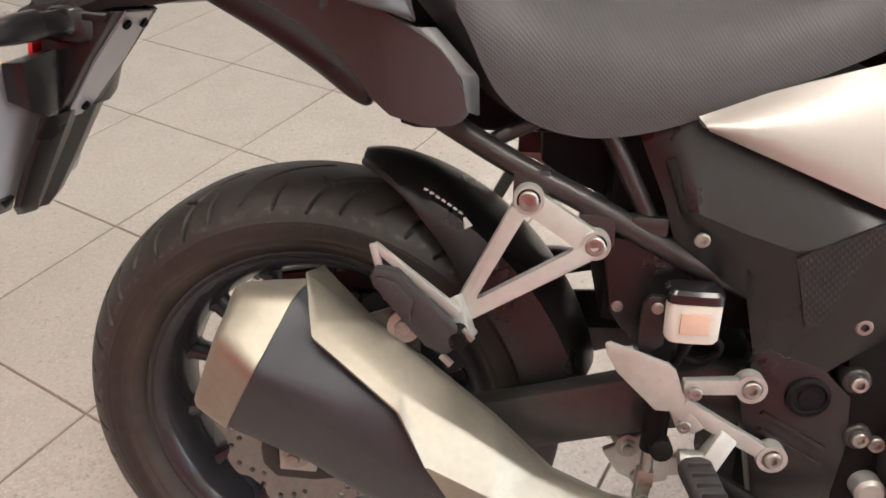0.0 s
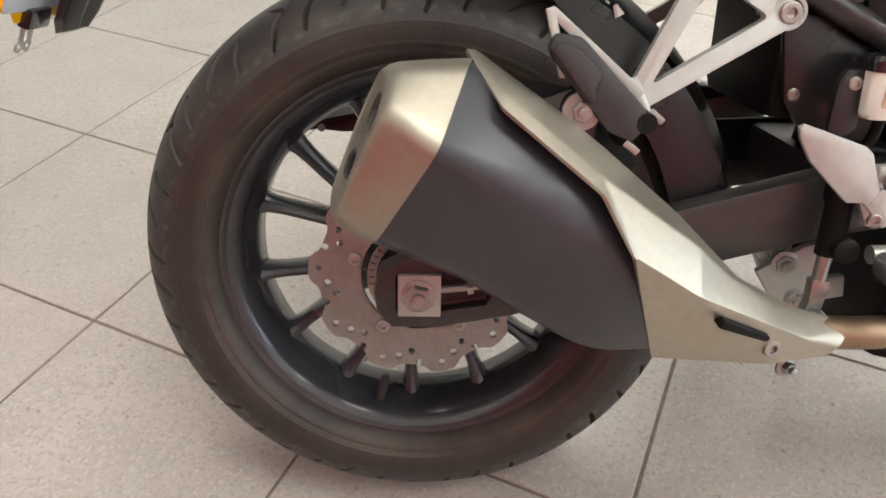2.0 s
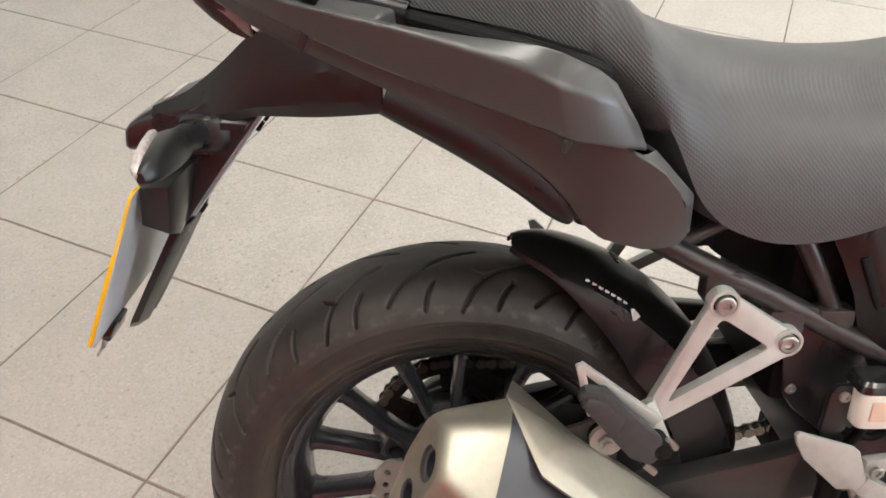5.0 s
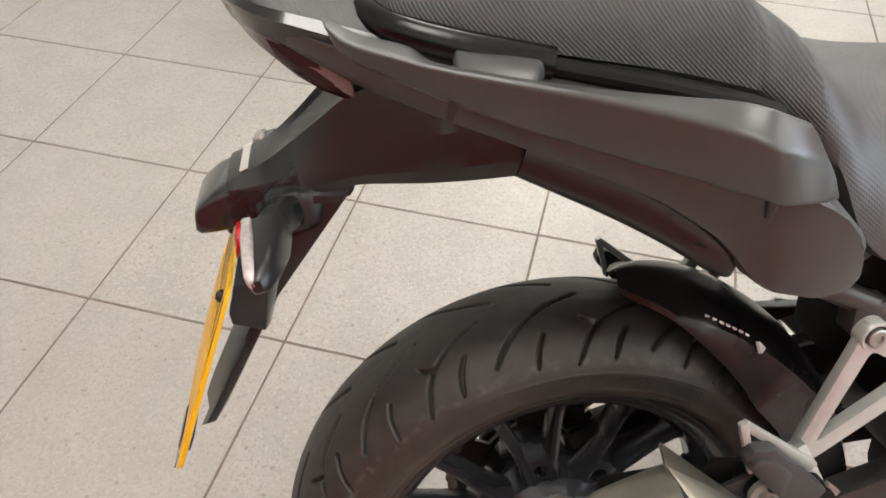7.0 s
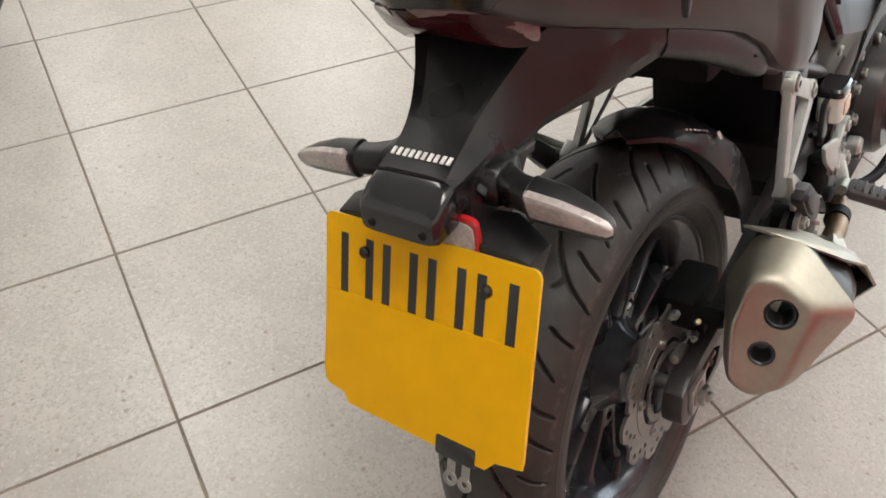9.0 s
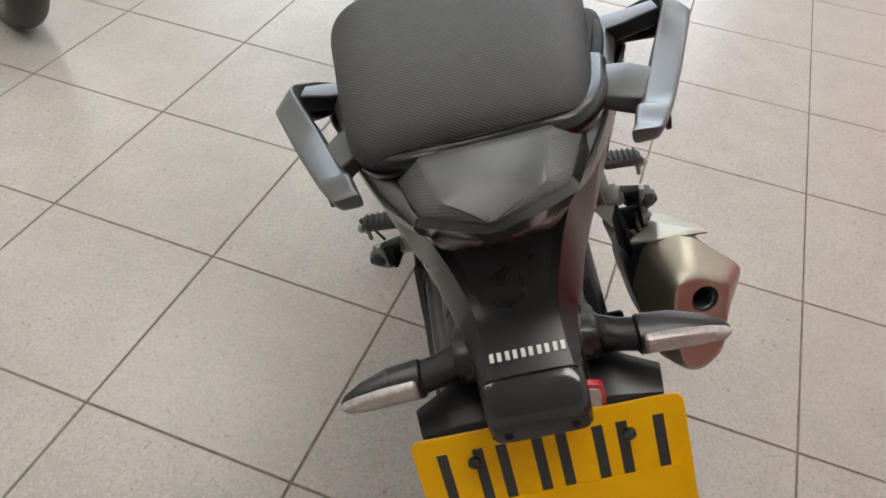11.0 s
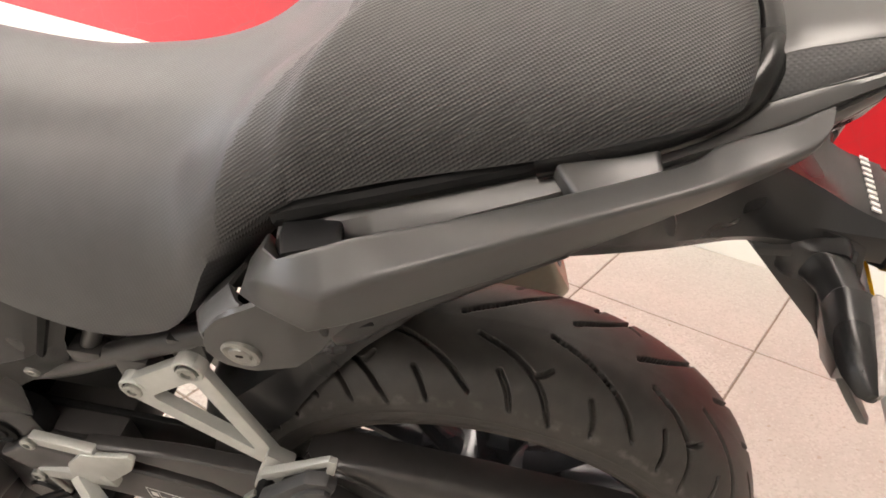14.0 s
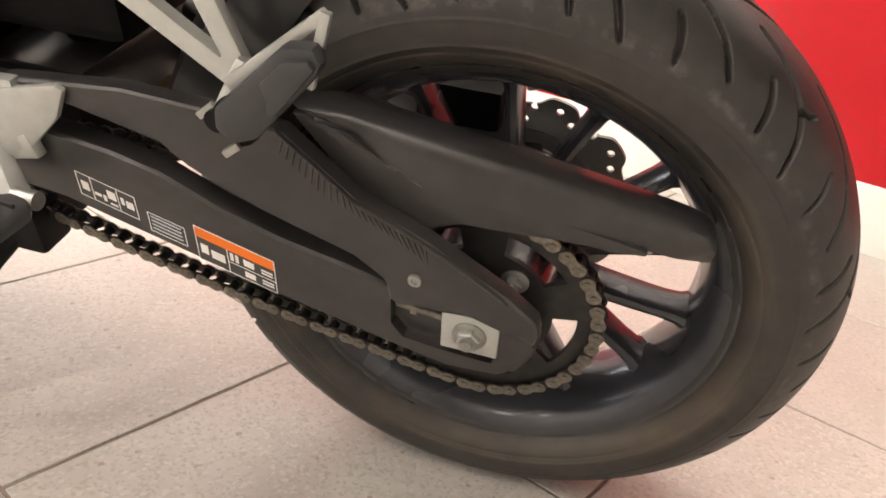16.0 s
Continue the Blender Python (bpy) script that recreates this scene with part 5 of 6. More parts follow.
    ledge = part("seat_side_strip", sheet(g if sd > 0 else g[:, ::-1], 0.003), GREYPL, bike, "satin dark grey strip beside the seat", sharp=0.5)
    # added black tube that darkens the gap between strip and seat like shade
    part("seat_gap_filler", tube(mirror_pts([(0.120, 0.136, 0.545), (0.077, 0.134, 0.560), (-0.043, 0.104, 0.589), (-0.10, 0.088, 0.603), (-0.14, 0.078, 0.612)], sd), 0.011, 10), INNER, ledge)
    # side panel under the grab rail
    top = mirror_pts([(0.146, 0.178, 0.489), (0.10, 0.171, 0.512), (0.05, 0.158, 0.533), (0.0, 0.143, 0.553), (-0.057, 0.1265, 0.570), (-0.125, 0.105, 0.588), (-0.19, 0.083, 0.605), (-0.250, 0.054, 0.628)], sd)
    bot = mirror_pts([(0.191, 0.170, 0.416), (0.184, 0.1705, 0.407), (0.158, 0.171, 0.4035), (0.122, 0.167, 0.412), (0.104, 0.1585, 0.426), (0.095, 0.1555, 0.440), (0.074, 0.152, 0.462), (0.035, 0.1445, 0.490), (-0.010, 0.134, 0.511), (-0.073, 0.117, 0.537), (-0.13, 0.0985, 0.559), (-0.19, 0.076, 0.584), (-0.246, 0.052, 0.617)], sd)
    a, b = straight(top, 64), straight(bot, 64)
    front = np.interp(np.arange(64), [0, 14, 24], [1, 0.8, 0])[:, None]
    bow = np.array([0.012, 0.0, 0.004]) * front
    cols = [a * (1 - u) + b * u + bow * (4 * u * (1 - u)) + np.array([0, 0.0012 * sd * 4 * u * (1 - u), 0]) for u in (0, 0.06, 0.25, 0.5, 0.75, 0.94, 1)]
    cols.append(b + np.array([-0.002, -0.009 * sd, -0.001]))
    g = np.stack(cols, 1)
    side = part("tail_side_panel", sheet(g if sd > 0 else g[:, ::-1], 0.004), GREYPL, bike, "satin dark grey tail side panel", sharp=0.45)
    ea = straight(mirror_pts([(0.1455, 0.1765, 0.489), (0.1875, 0.1765, 0.446), (0.192, 0.1695, 0.415)], sd), 20)
    eb = straight(mirror_pts([(0.162, 0.158, 0.488), (0.2015, 0.156, 0.446), (0.203, 0.153, 0.410)], sd), 20)
    g = np.stack([ea, 0.75 * ea + 0.25 * eb + np.array([0.0016, 0.001 * sd, 0]), 0.3 * ea + 0.7 * eb + np.array([0.0012, 0, 0]), eb, eb + np.array([-0.004, -0.022 * sd, 0])], 1)
    part("panel_front_edge", sheet(g[:, ::-1] if sd > 0 else g, 0.003), GREYPL, side, sharp=0.5)
    # rounded trim that fills the recess under the panel
    rows_ = smooth([(-0.0725, 0.104, 0.5225, 0.0125, 0.0165), (-0.04, 0.109, 0.5090, 0.016, 0.0190), (0.0, 0.117, 0.4905, 0.018, 0.0205), (0.045, 0.126, 0.4640, 0.019, 0.0200), (0.078, 0.133, 0.4385, 0.018, 0.0175), (0.094, 0.136, 0.4245, 0.015, 0.0120), (0.099, 0.136, 0.4190, 0.007, 0.006)], 22)
    part("tail_lower_trim", loft([superring((x, y * sd, z), (0, 1, 0), (0.30, 0, 0.95), w, h, 20, 3.0) for x, y, z, w, h in rows_]), PLASTIC, side, "satin black lower trim", sharp=0.9)
    part("inner_fender", sheet(np.array([[(x, sd * y, z) for y, z in ((0.150, zb + 0.02), (0.125, zb + 0.004), (0.06, zb + 0.012))] for x, zb in ((0.19, 0.41), (0.12, 0.405), (0.06, 0.43))])[:, ::-sd], 0.003), INNER, side)
    if sd > 0:
        cap_ = part("seat_lock_cap", turned([(-0.012, 0.0160), (0.0018, 0.0160), (0.003, 0.0140), (0.0015, 0.0115), (0.0015, 0.0095), (0.0032, 0.0088), (0.0032, 0.0)], (0.160, 0.1765, 0.428), (0.06, 1, -0.10), 32), DISC, side, "round metal seat lock")
        part("key_slot", bar((0.157, 0.1802, 0.4285), (0.163, 0.1801, 0.4280), 0.0022, 0.0006, up=(0, 1, 0), bev=0), INNER, cap_)
    # grab rail: flat top, soft outer ridge, deep outer face, chamfered front end
    keys = [  # inner top, ridge, outer foot, inner foot
        ((0.1220, 0.1500, 0.5400), (0.1400, 0.1580, 0.5150), (0.1460, 0.1580, 0.4920), (0.1180, 0.1400, 0.5000)),
        ((0.1120, 0.1780, 0.5560), (0.1340, 0.1790, 0.5200), (0.1460, 0.1740, 0.4960), (0.1120, 0.1580, 0.5050)),
        ((0.0930, 0.1980, 0.5700), (0.1120, 0.1955, 0.5420), (0.1250, 0.1874, 0.5010), (0.0950, 0.1720, 0.5150)),
        ((0.0680, 0.1935, 0.5810), (0.0630, 0.2185, 0.5590), (0.0800, 0.2101, 0.5130), (0.0680, 0.1800, 0.5330)),
        ((0.0450, 0.1860, 0.5860), (0.0400, 0.2135, 0.5710), (0.0450, 0.2041, 0.5240), (0.0430, 0.1770, 0.5480)),
        ((0.0000, 0.1690, 0.5885), (0.0000, 0.2000, 0.5830), (0.0020, 0.1906, 0.5380), (0.0000, 0.1620, 0.5560)),
        ((-0.0450, 0.1515, 0.5920), (-0.0470, 0.1835, 0.5940), (-0.0450, 0.1741, 0.5520), (-0.0450, 0.1460, 0.5640)),
        ((-0.0850, 0.1375, 0.5975), (-0.0900, 0.1680, 0.6020), (-0.0880, 0.1590, 0.5660), (-0.0850, 0.1310, 0.5750)),
        ((-0.1220, 0.1245, 0.6040), (-0.1270, 0.1540, 0.6085), (-0.1250, 0.1456, 0.5800), (-0.1220, 0.1200, 0.5840)),
        ((-0.1420, 0.1175, 0.6090), (-0.1500, 0.1450, 0.6130), (-0.1480, 0.1376, 0.5890), (-0.1430, 0.1150, 0.5920)),
        ((-0.1560, 0.1110, 0.6190), (-0.1680, 0.1380, 0.6175), (-0.1660, 0.1306, 0.5970), (-0.1600, 0.1090, 0.6000)),
        ((-0.1880, 0.1020, 0.6280), (-0.1930, 0.1270, 0.6245), (-0.1910, 0.1200, 0.6080), (-0.1900, 0.1010, 0.6110)),
        ((-0.2070, 0.0965, 0.6375), (-0.2050, 0.1210, 0.6300), (-0.2030, 0.1164, 0.6180), (-0.2050, 0.0970, 0.6190)),
        ((-0.2135, 0.0945, 0.6395), (-0.2100, 0.1140, 0.6345), (-0.2080, 0.1114, 0.6270), (-0.2100, 0.0960, 0.6280)),
    ]
    flat_keys = (np.array(keys) + np.array([0, RAIL_OUT[sd], 0])).reshape(len(keys), 12)
    dense = np.vstack([flat_keys[:3], smooth(flat_keys[3:], 44)])
    rail = part("grab_rail", loft([round_poly(mirror_pts(r.reshape(4, 3), sd), 0.0055, 4) for r in dense]), GREYPL, bike, "satin dark grey pillion grab rail", sharp=0.85)
    part("rail_arm", loft([round_poly(mirror_pts([(c[0], c[1] + RAIL_OUT[sd] * max(0, c[1] - 0.142) / 0.042, c[2]) for c in p], sd), 0.004) for p in ([(0.114, 0.138, 0.546), (0.070, 0.142, 0.554), (0.070, 0.140, 0.530), (0.114, 0.136, 0.522)], [(0.110, 0.160, 0.550), (0.066, 0.160, 0.560), (0.066, 0.158, 0.540), (0.110, 0.158, 0.528)], [(0.098, 0.186, 0.560), (0.056, 0.184, 0.574), (0.056, 0.182, 0.552), (0.100, 0.180, 0.534)])]), PLASTIC, rail)
    part("rail_arm", loft([round_poly(mirror_pts([(c[0], c[1] + RAIL_OUT[sd] * max(0, c[1] - 0.100) / 0.035, c[2]) for c in p], sd), 0.004) for p in ([(-0.056, 0.096, 0.598), (-0.116, 0.080, 0.611), (-0.116, 0.080, 0.594), (-0.056, 0.096, 0.582)], [(-0.062, 0.120, 0.600), (-0.120, 0.101, 0.6105), (-0.120, 0.100, 0.598), (-0.060, 0.119, 0.588)], [(-0.067, 0.130, 0.600), (-0.124, 0.112, 0.6085), (-0.124, 0.110, 0.592), (-0.067, 0.128, 0.584)], [(-0.078, 0.144, 0.5955), (-0.128, 0.130, 0.6015), (-0.128, 0.126, 0.583), (-0.078, 0.140, 0.574)])]), GREYPL, rail, sharp=0.8)
    part("rail_hook", loft([superring((x, (y + RAIL_OUT[sd]) * sd, z), (1, 0, 0.1), (0, 1, 0), w, h, 10, 4) for x, y, z, w, h in ((-0.128, 0.140, 0.592, 0.0060, 0.004), (-0.133, 0.141, 0.580, 0.0045, 0.0035), (-0.1355, 0.1415, 0.571, 0.0022, 0.0025))]), PLASTIC, rail)
    part("rail_hook", loft([superring((x, (y + RAIL_OUT[sd]) * sd, z), (1, 0, 0.1), (0, 1, 0), w, h, 10, 4) for x, y, z, w, h in ((0.080, 0.196, 0.525, 0.0065, 0.004), (0.075, 0.199, 0.514, 0.0045, 0.0035), (0.072, 0.201, 0.504, 0.0020, 0.0025))]), PLASTIC, rail)

# under tail spine with the maker's mark
SPINE = [  # x, then y and z of: foot, flank, shoulder, ridge, valley; z of the centre line
    (-0.0735, 0.112, 0.5085, 0.1165, 0.522, 0.1165, 0.540, 0.106, 0.575, 0.070, 0.580, 0.580),
    (-0.105, 0.099, 0.5030, 0.1050, 0.517, 0.1060, 0.545, 0.094, 0.582, 0.064, 0.585, 0.585),
    (-0.140, 0.084, 0.4980, 0.0900, 0.511, 0.0925, 0.540, 0.080, 0.582, 0.056, 0.583, 0.583),
    (-0.170, 0.071, 0.4955, 0.0770, 0.507, 0.0780, 0.530, 0.068, 0.577, 0.050, 0.574, 0.572),
    (-0.198, 0.060, 0.4930, 0.0665, 0.503, 0.0660, 0.520, 0.060, 0.568, 0.047, 0.561, 0.555),
    (-0.222, 0.055, 0.4870, 0.0590, 0.497, 0.0570, 0.510, 0.047, 0.548, 0.037, 0.5415, 0.5365),
    (-0.248, 0.050, 0.4800, 0.0520, 0.490, 0.0500, 0.503, 0.0365, 0.527, 0.028, 0.5225, 0.5200),
    (-0.272, 0.045, 0.4720, 0.0470, 0.483, 0.0450, 0.496, 0.0330, 0.5105, 0.024, 0.5115, 0.5110),
    (-0.304, 0.041, 0.4650, 0.0430, 0.478, 0.0415, 0.491, 0.0350, 0.4975, 0.022, 0.4990, 0.4992),
]
rings = []
for row in smooth(SPINE, 30):
    half_ = [(row[1 + 2 * k], row[2 + 2 * k]) for k in range(5)]
    ring = [(0.0, row[2])] + half_ + [(0.0, row[11])] + [(-y, z) for y, z in half_[::-1]]
    rings.append([Vector((row[0], y, z)) for y, z in ring])
spine = part("tail_spine", loft(rings), PLASTIC, bike, "black plastic rear mudguard spine with white maker's lettering", sharp=0.34)
for sd in (-1, 1):
    part("panel_seam", bar((-0.0735, 0.1176 * sd, 0.538), (-0.0735, 0.1135 * sd, 0.509), 0.0018, 0.0020, up=(0, 1, 0), bev=0), INNER, spine)
for k in range(5):
    for o in (-0.0031, 0.0031):
        y = 0.0245 - k * 0.01290 + o
        part("logo_block", bar((-0.2890, y + 0.0017, 0.50565), (-0.2890, y - 0.0017, 0.50565), 0.0074, 0.0012, up=(-0.36, 0, 0.93), bev=0), WHITE, spine)
# tail light lens
TL_TOP = [(-0.200, 0.0600, 0.592), (-0.235, 0.0500, 0.606), (-0.252, 0.0440, 0.614), (-0.266, 0.0220, 0.621), (-0.276, 0.0020, 0.6245)]
TL_LOW = [(-0.194, 0.0590, 0.567), (-0.214, 0.0500, 0.574), (-0.234, 0.0380, 0.585), (-0.249, 0.0180, 0.595), (-0.254, 0.0020, 0.598)]
ta, tb = np.array(both(TL_TOP)), np.array(both(TL_LOW))
tl = part("tail_light", sheet(np.stack([ta, 0.5 * ta + 0.5 * tb + np.array([-0.002, 0, -0.002]), tb, tb + np.array([0.034, 0, -0.012])], 1), 0.004), DARKLENS, bike, "smoked dark red tail light under the cowl", sharp=0.5)
for sd in (-1, 1):
    part("side_lens", panel(mirror_pts([(-0.280, 0.010, 0.6245), (-0.256, 0.0455, 0.6150), (-0.236, 0.0530, 0.6050), (-0.196, 0.0650, 0.5860)], sd), mirror_pts([(-0.262, 0.012, 0.6040), (-0.243, 0.0390, 0.5900), (-0.226, 0.0490, 0.5790), (-0.194, 0.0635, 0.5680)], sd), 0.002, 0.003, 24, 6, sd, straight), TAILLENS, tl, "clear side lens")
    for x, y, z in ((-0.222, 0.0545, 0.5920), (-0.238, 0.0480, 0.6010), (-0.254, 0.0400, 0.6090)):
        part("lens_rib", bar((x, y * sd, z + 0.008), (x + 0.012, (y - 0.001) * sd, z - 0.012), 0.0025, 0.004, bev=0.0005), GLOSS, tl)

# number plate lamp
lamp = part("plate_lamp", loft([superring((x, 0, z), (0, 1, 0), (0.1, 0, 1), w, h, 32, 6.0) for x, z, w, h in ((-0.295, 0.4755, 0.0395, 0.0190), (-0.302, 0.4755, 0.0410, 0.0215), (-0.304, 0.4750, 0.0425, 0.0220), (-0.318, 0.4715, 0.0425, 0.0195), (-0.3300, 0.4670, 0.0415, 0.0150), (-0.3345, 0.4655, 0.0380, 0.0110))]), GLOSS, bike, "gloss black number plate lamp housing", sharp=0.7)
for sd in (-1, 1):
    part("lamp_screw", turned([(0, 0.004), (0.002, 0.0036)], (-0.3338, 0.027 * sd, 0.4625), (-1, 0, -0.1), 12), INNER, lamp)

# rear mudguard extension behind the plate
def hull(rows, bev=0.003):
    """A faceted block lofted through outlines of equal length."""
    bm = loft([[Vector(p) for p in r] for r in rows])
    bmesh.ops.recalc_face_normals(bm, faces=bm.faces[:])
    return bevel(bm, bev, 2, 0.35)


ext = part("rear_mudguard", hull([[(-0.288, 0.045 * k, 0.484), (-0.255, 0.050 * k, 0.501), (-0.199, 0.052 * k, 0.489), (-0.240, 0.050 * k, 0.436), (-0.293, 0.042 * k, 0.365), (-0.312, 0.042 * k, 0.392), (-0.296, 0.046 * k, 0.440)] for k in (-1, -0.9, 0.9, 1)]), PLASTIC, bike, "black plastic rear mudguard and plate carrier")
for sd in (-1, 1):
    part("carrier_wing", hull([mirror_pts(r, sd) for r in ([(-0.300, 0.040, 0.440), (-0.262, 0.040, 0.447), (-0.286, 0.040, 0.372), (-0.318, 0.040, 0.386)], [(-0.302, 0.066, 0.441), (-0.262, 0.070, 0.450), (-0.284, 0.066, 0.374), (-0.318, 0.066, 0.388)], [(-0.304, 0.104, 0.436), (-0.276, 0.108, 0.438), (-0.286, 0.092, 0.384), (-0.312, 0.092, 0.394)])], 0.002), PLASTIC, ext)
    part("flange_rib", hull([mirror_pts(r, sd) for r in ([(-0.284, 0.042, 0.482), (-0.255, 0.046, 0.497), (-0.202, 0.051, 0.491), (-0.206, 0.051, 0.486), (-0.254, 0.048, 0.496), (-0.282, 0.044, 0.482)], [(-0.282, 0.053, 0.474), (-0.255, 0.057, 0.488), (-0.208, 0.058, 0.484), (-0.212, 0.058, 0.477), (-0.254, 0.057, 0.480), (-0.279, 0.053, 0.467)])], 0.0015), PLASTIC, ext)
part("mudguard_tongue", hull([[(x - 0.006, w, z), (x + 0.004, w, z + 0.002), (x + 0.013, 0.45 * w, z + 0.004), (x + 0.006, 0, z + 0.003), (x + 0.013, -0.45 * w, z + 0.004), (x + 0.004, -w, z + 0.002), (x - 0.006, -w, z), (x - 0.001, 0, z)] for x, z, w in ((-0.292, 0.372, 0.060), (-0.330, 0.304, 0.054), (-0.356, 0.258, 0.044), (-0.365, 0.243, 0.026))], 0.0015), PLASTIC, ext, "pointed black mudguard tongue")
part("carrier_face", hull([[(-0.1965, 0.030 * k, 0.4865), (-0.2385, 0.034 * k, 0.4325), (-0.2895, 0.021 * k, 0.3655), (-0.2935, 0.021 * k, 0.3685), (-0.2425, 0.034 * k, 0.4355), (-0.2005, 0.030 * k, 0.4895)] for k in (-1, 1)], 0.001), PLATEBACK, ext, "grey metal carrier plate")
for x, y, z in ((-0.2060, -0.020, 0.4750), (-0.2060, 0.020, 0.4750), (-0.2800, 0.0, 0.3790)):
    part("carrier_bolt", bolt((x + 0.001, y, z - 0.001), (0.79, 0, -0.61), 0.006, 0.004), INNER, ext)
part("round_reflector", loft([superring((x, -0.026, z), (0, 1, 0.0), (0.1, 0, 1), w, h, 20, 5) for x, z, w, h in ((-0.298, 0.446, 0.030, 0.017), (-0.303, 0.445, 0.030, 0.017))]), REDLENS, ext, "red edged rear reflector")
part("reflector_face", loft([superring((x, -0.026, z), (0, 1, 0.0), (0.1, 0, 1), w, h, 20, 5) for x, z, w, h in ((-0.3035, 0.445, 0.0265, 0.0135), (-0.3045, 0.445, 0.026, 0.013))]), LENS, ext)

# indicators
for sd in (-1, 1):
    rows_ = ((-0.250, 0.052, 0.474, 0.016, 0.0165), (-0.262, 0.064, 0.474, 0.0145, 0.0150), (-0.266, 0.078, 0.474, 0.0125, 0.0130), (-0.269, 0.090, 0.474, 0.0125, 0.0130), (-0.270, 0.0925, 0.474, 0.0150, 0.0155), (-0.271, 0.120, 0.472, 0.0145, 0.0145), (-0.274, 0.146, 0.469, 0.0110, 0.0115), (-0.277, 0.161, 0.467, 0.0070, 0.0080), (-0.278, 0.165, 0.4665, 0.0035, 0.0045))
    ind = part("indicator", loft([superring((x, y * sd, z), (1, 0, 0.25), (-0.25, 0, 1), w, h, 20, 3.4) for x, y, z, w, h in rows_]), PLASTIC, bike, "black turn indicator with a clear lens", sharp=0.6)
    lens_ = part("indicator_lens", loft([superring((x, y * sd, z), (1, 0, 0.25), (-0.25, 0, 1), w, h, 16, 4) for x, y, z, w, h in ((-0.283, 0.0945, 0.4775, 0.003, 0.0115), (-0.2835, 0.097, 0.4775, 0.0050, 0.0130), (-0.2830, 0.125, 0.4755, 0.0050, 0.0118), (-0.2825, 0.148, 0.4725, 0.0045, 0.0090), (-0.2820, 0.161, 0.4700, 0.0040, 0.0060), (-0.2815, 0.165, 0.4690, 0.0015, 0.0030))]), LENS, ind, "clear ribbed lens")
    part("indicator_base", loft([superring((x, y * sd, z), (1, 0, 0), (0, 0, 1), w, h, 16, 3.6) for x, y, z, w, h in ((-0.250, 0.044, 0.474, 0.028, 0.021), (-0.254, 0.056, 0.474, 0.023, 0.020), (-0.258, 0.061, 0.474, 0.017, 0.017))]), PLASTIC, ind)

# number plate
pn = Vector((-0.922, 0, -0.385)).normalized()          # faces backwards and down
pu = Vector((0.385, 0, -0.922)).normalized() * -1      # up the plate
pu = Vector((0.378, 0, 0.926)).normalized()
pn = Vector((-0.926, 0, 0.378)).normalized()
PC = Vector((-0.3395, -0.001, 0.352))


def plate_shape(outline, d0, d1):
    bm = bmesh.new()
    a = [bm.verts.new(PC + Vector((0, 1, 0)) * y + pu * v + pn * d1) for y, v in outline]
    b = [bm.verts.new(PC + Vector((0, 1, 0)) * y + pu * v + pn * d0) for y, v in outline]
    n = len(outline)
    bm.faces.new(a)
    bm.faces.new(b[::-1])
    for i in range(n):
        bm.faces.new((a[i], b[i], b[(i + 1) % n], a[(i + 1) % n]))
    return bm


def rounded(x0, z0, x1, z1, r, n=5):
    out = []
    for cx, cz, a0 in ((x1 - r, z1 - r, 0), (x0 + r, z1 - r, 90), (x0 + r, z0 + r, 180), (x1 - r, z0 + r, 270)):
        for k in range(n + 1):
            a = radians(a0 + 90 * k / n)
            out.append((cx + r * math.cos(a), cz + r * math.sin(a)))
    return out


plate = part("number_plate", plate_shape(rounded(-0.1165, -0.090, 0.1165, 0.0895, 0.008), 0.0, 0.0028), YELLOW, bike, "yellow number plate with its lower half masked by yellow sheet")
part("plate_back", plate_shape(rounded(-0.1165, -0.090, 0.1165, 0.0895, 0.008), -0.0006, -0.0001), PLATEBACK, plate, "pale grey plate back")
mask = [(-0.1155, 0.020), (0.1140, 0.014), (0.1170, -0.074), (0.104, -0.089), (0.090, -0.091), (0.083, -0.101), (-0.080, -0.103), (-0.090, -0.092), (-0.1175, -0.087)]
part("masking_sheet", plate_shape(mask, 0.0030, 0.0042), TAPE, plate, "plain yellow masking sheet")
for k in range(4):
    for o in (-0.0155, 0.0155):
        y = 0.0765 - k * 0.0515 + o
        part("plate_bar", plate_shape([(y - 0.0047, 0.010), (y + 0.0047, 0.010), (y + 0.0047, 0.073), (y - 0.0047, 0.073)], 0.0028, 0.0029), INK, plate)
for y in (0.066, -0.068):
    part("plate_screw", turned([(0, 0.0058), (0.003, 0.0056), (0.0055, 0.003)], PC + Vector((0, y, 0)) + pu * 0.060 + pn * 0.0029, pn, 16), GLOSS, plate)
pc = PC + Vector((0, -0.048, 0)) + pu * -0.098
part("plate_clip", bar(pc + Vector((0, 0.022, 0)), pc + Vector((0, -0.022, 0)), 0.020, 0.012, up=tuple(pn), bev=0.003), GLOSS, plate, "black fold-over clip")
for o in (-0.012, 0.004):
    part("clip_tag", turned([(0.0, 0.0075), (0.0015, 0.0075), (0.0015, 0.0032), (0.0, 0.0032)], pc + Vector((0, o, 0)) + pu * -0.030 + pn * 0.003, pn, 18, closed=True), BRIGHT, plate)
    part("clip_tag", bar(pc + Vector((0, o, 0)) + pu * -0.010 + pn * 0.003, pc + Vector((0, o, 0)) + pu * -0.024 + pn * 0.003, 0.008, 0.0015, up=tuple(pn), bev=0), BRIGHT, plate)

# frame covers, side panels and tank ------------------------------
for sd in (-1, 1):
    top = mirror_pts([(0.352, 0.112, 0.400), (0.395, 0.124, 0.414), (0.432, 0.134, 0.398), (0.500, 0.140, 0.372), (0.590, 0.146, 0.336), (0.68, 0.168, 0.30), (0.76, 0.165, 0.285)], sd)
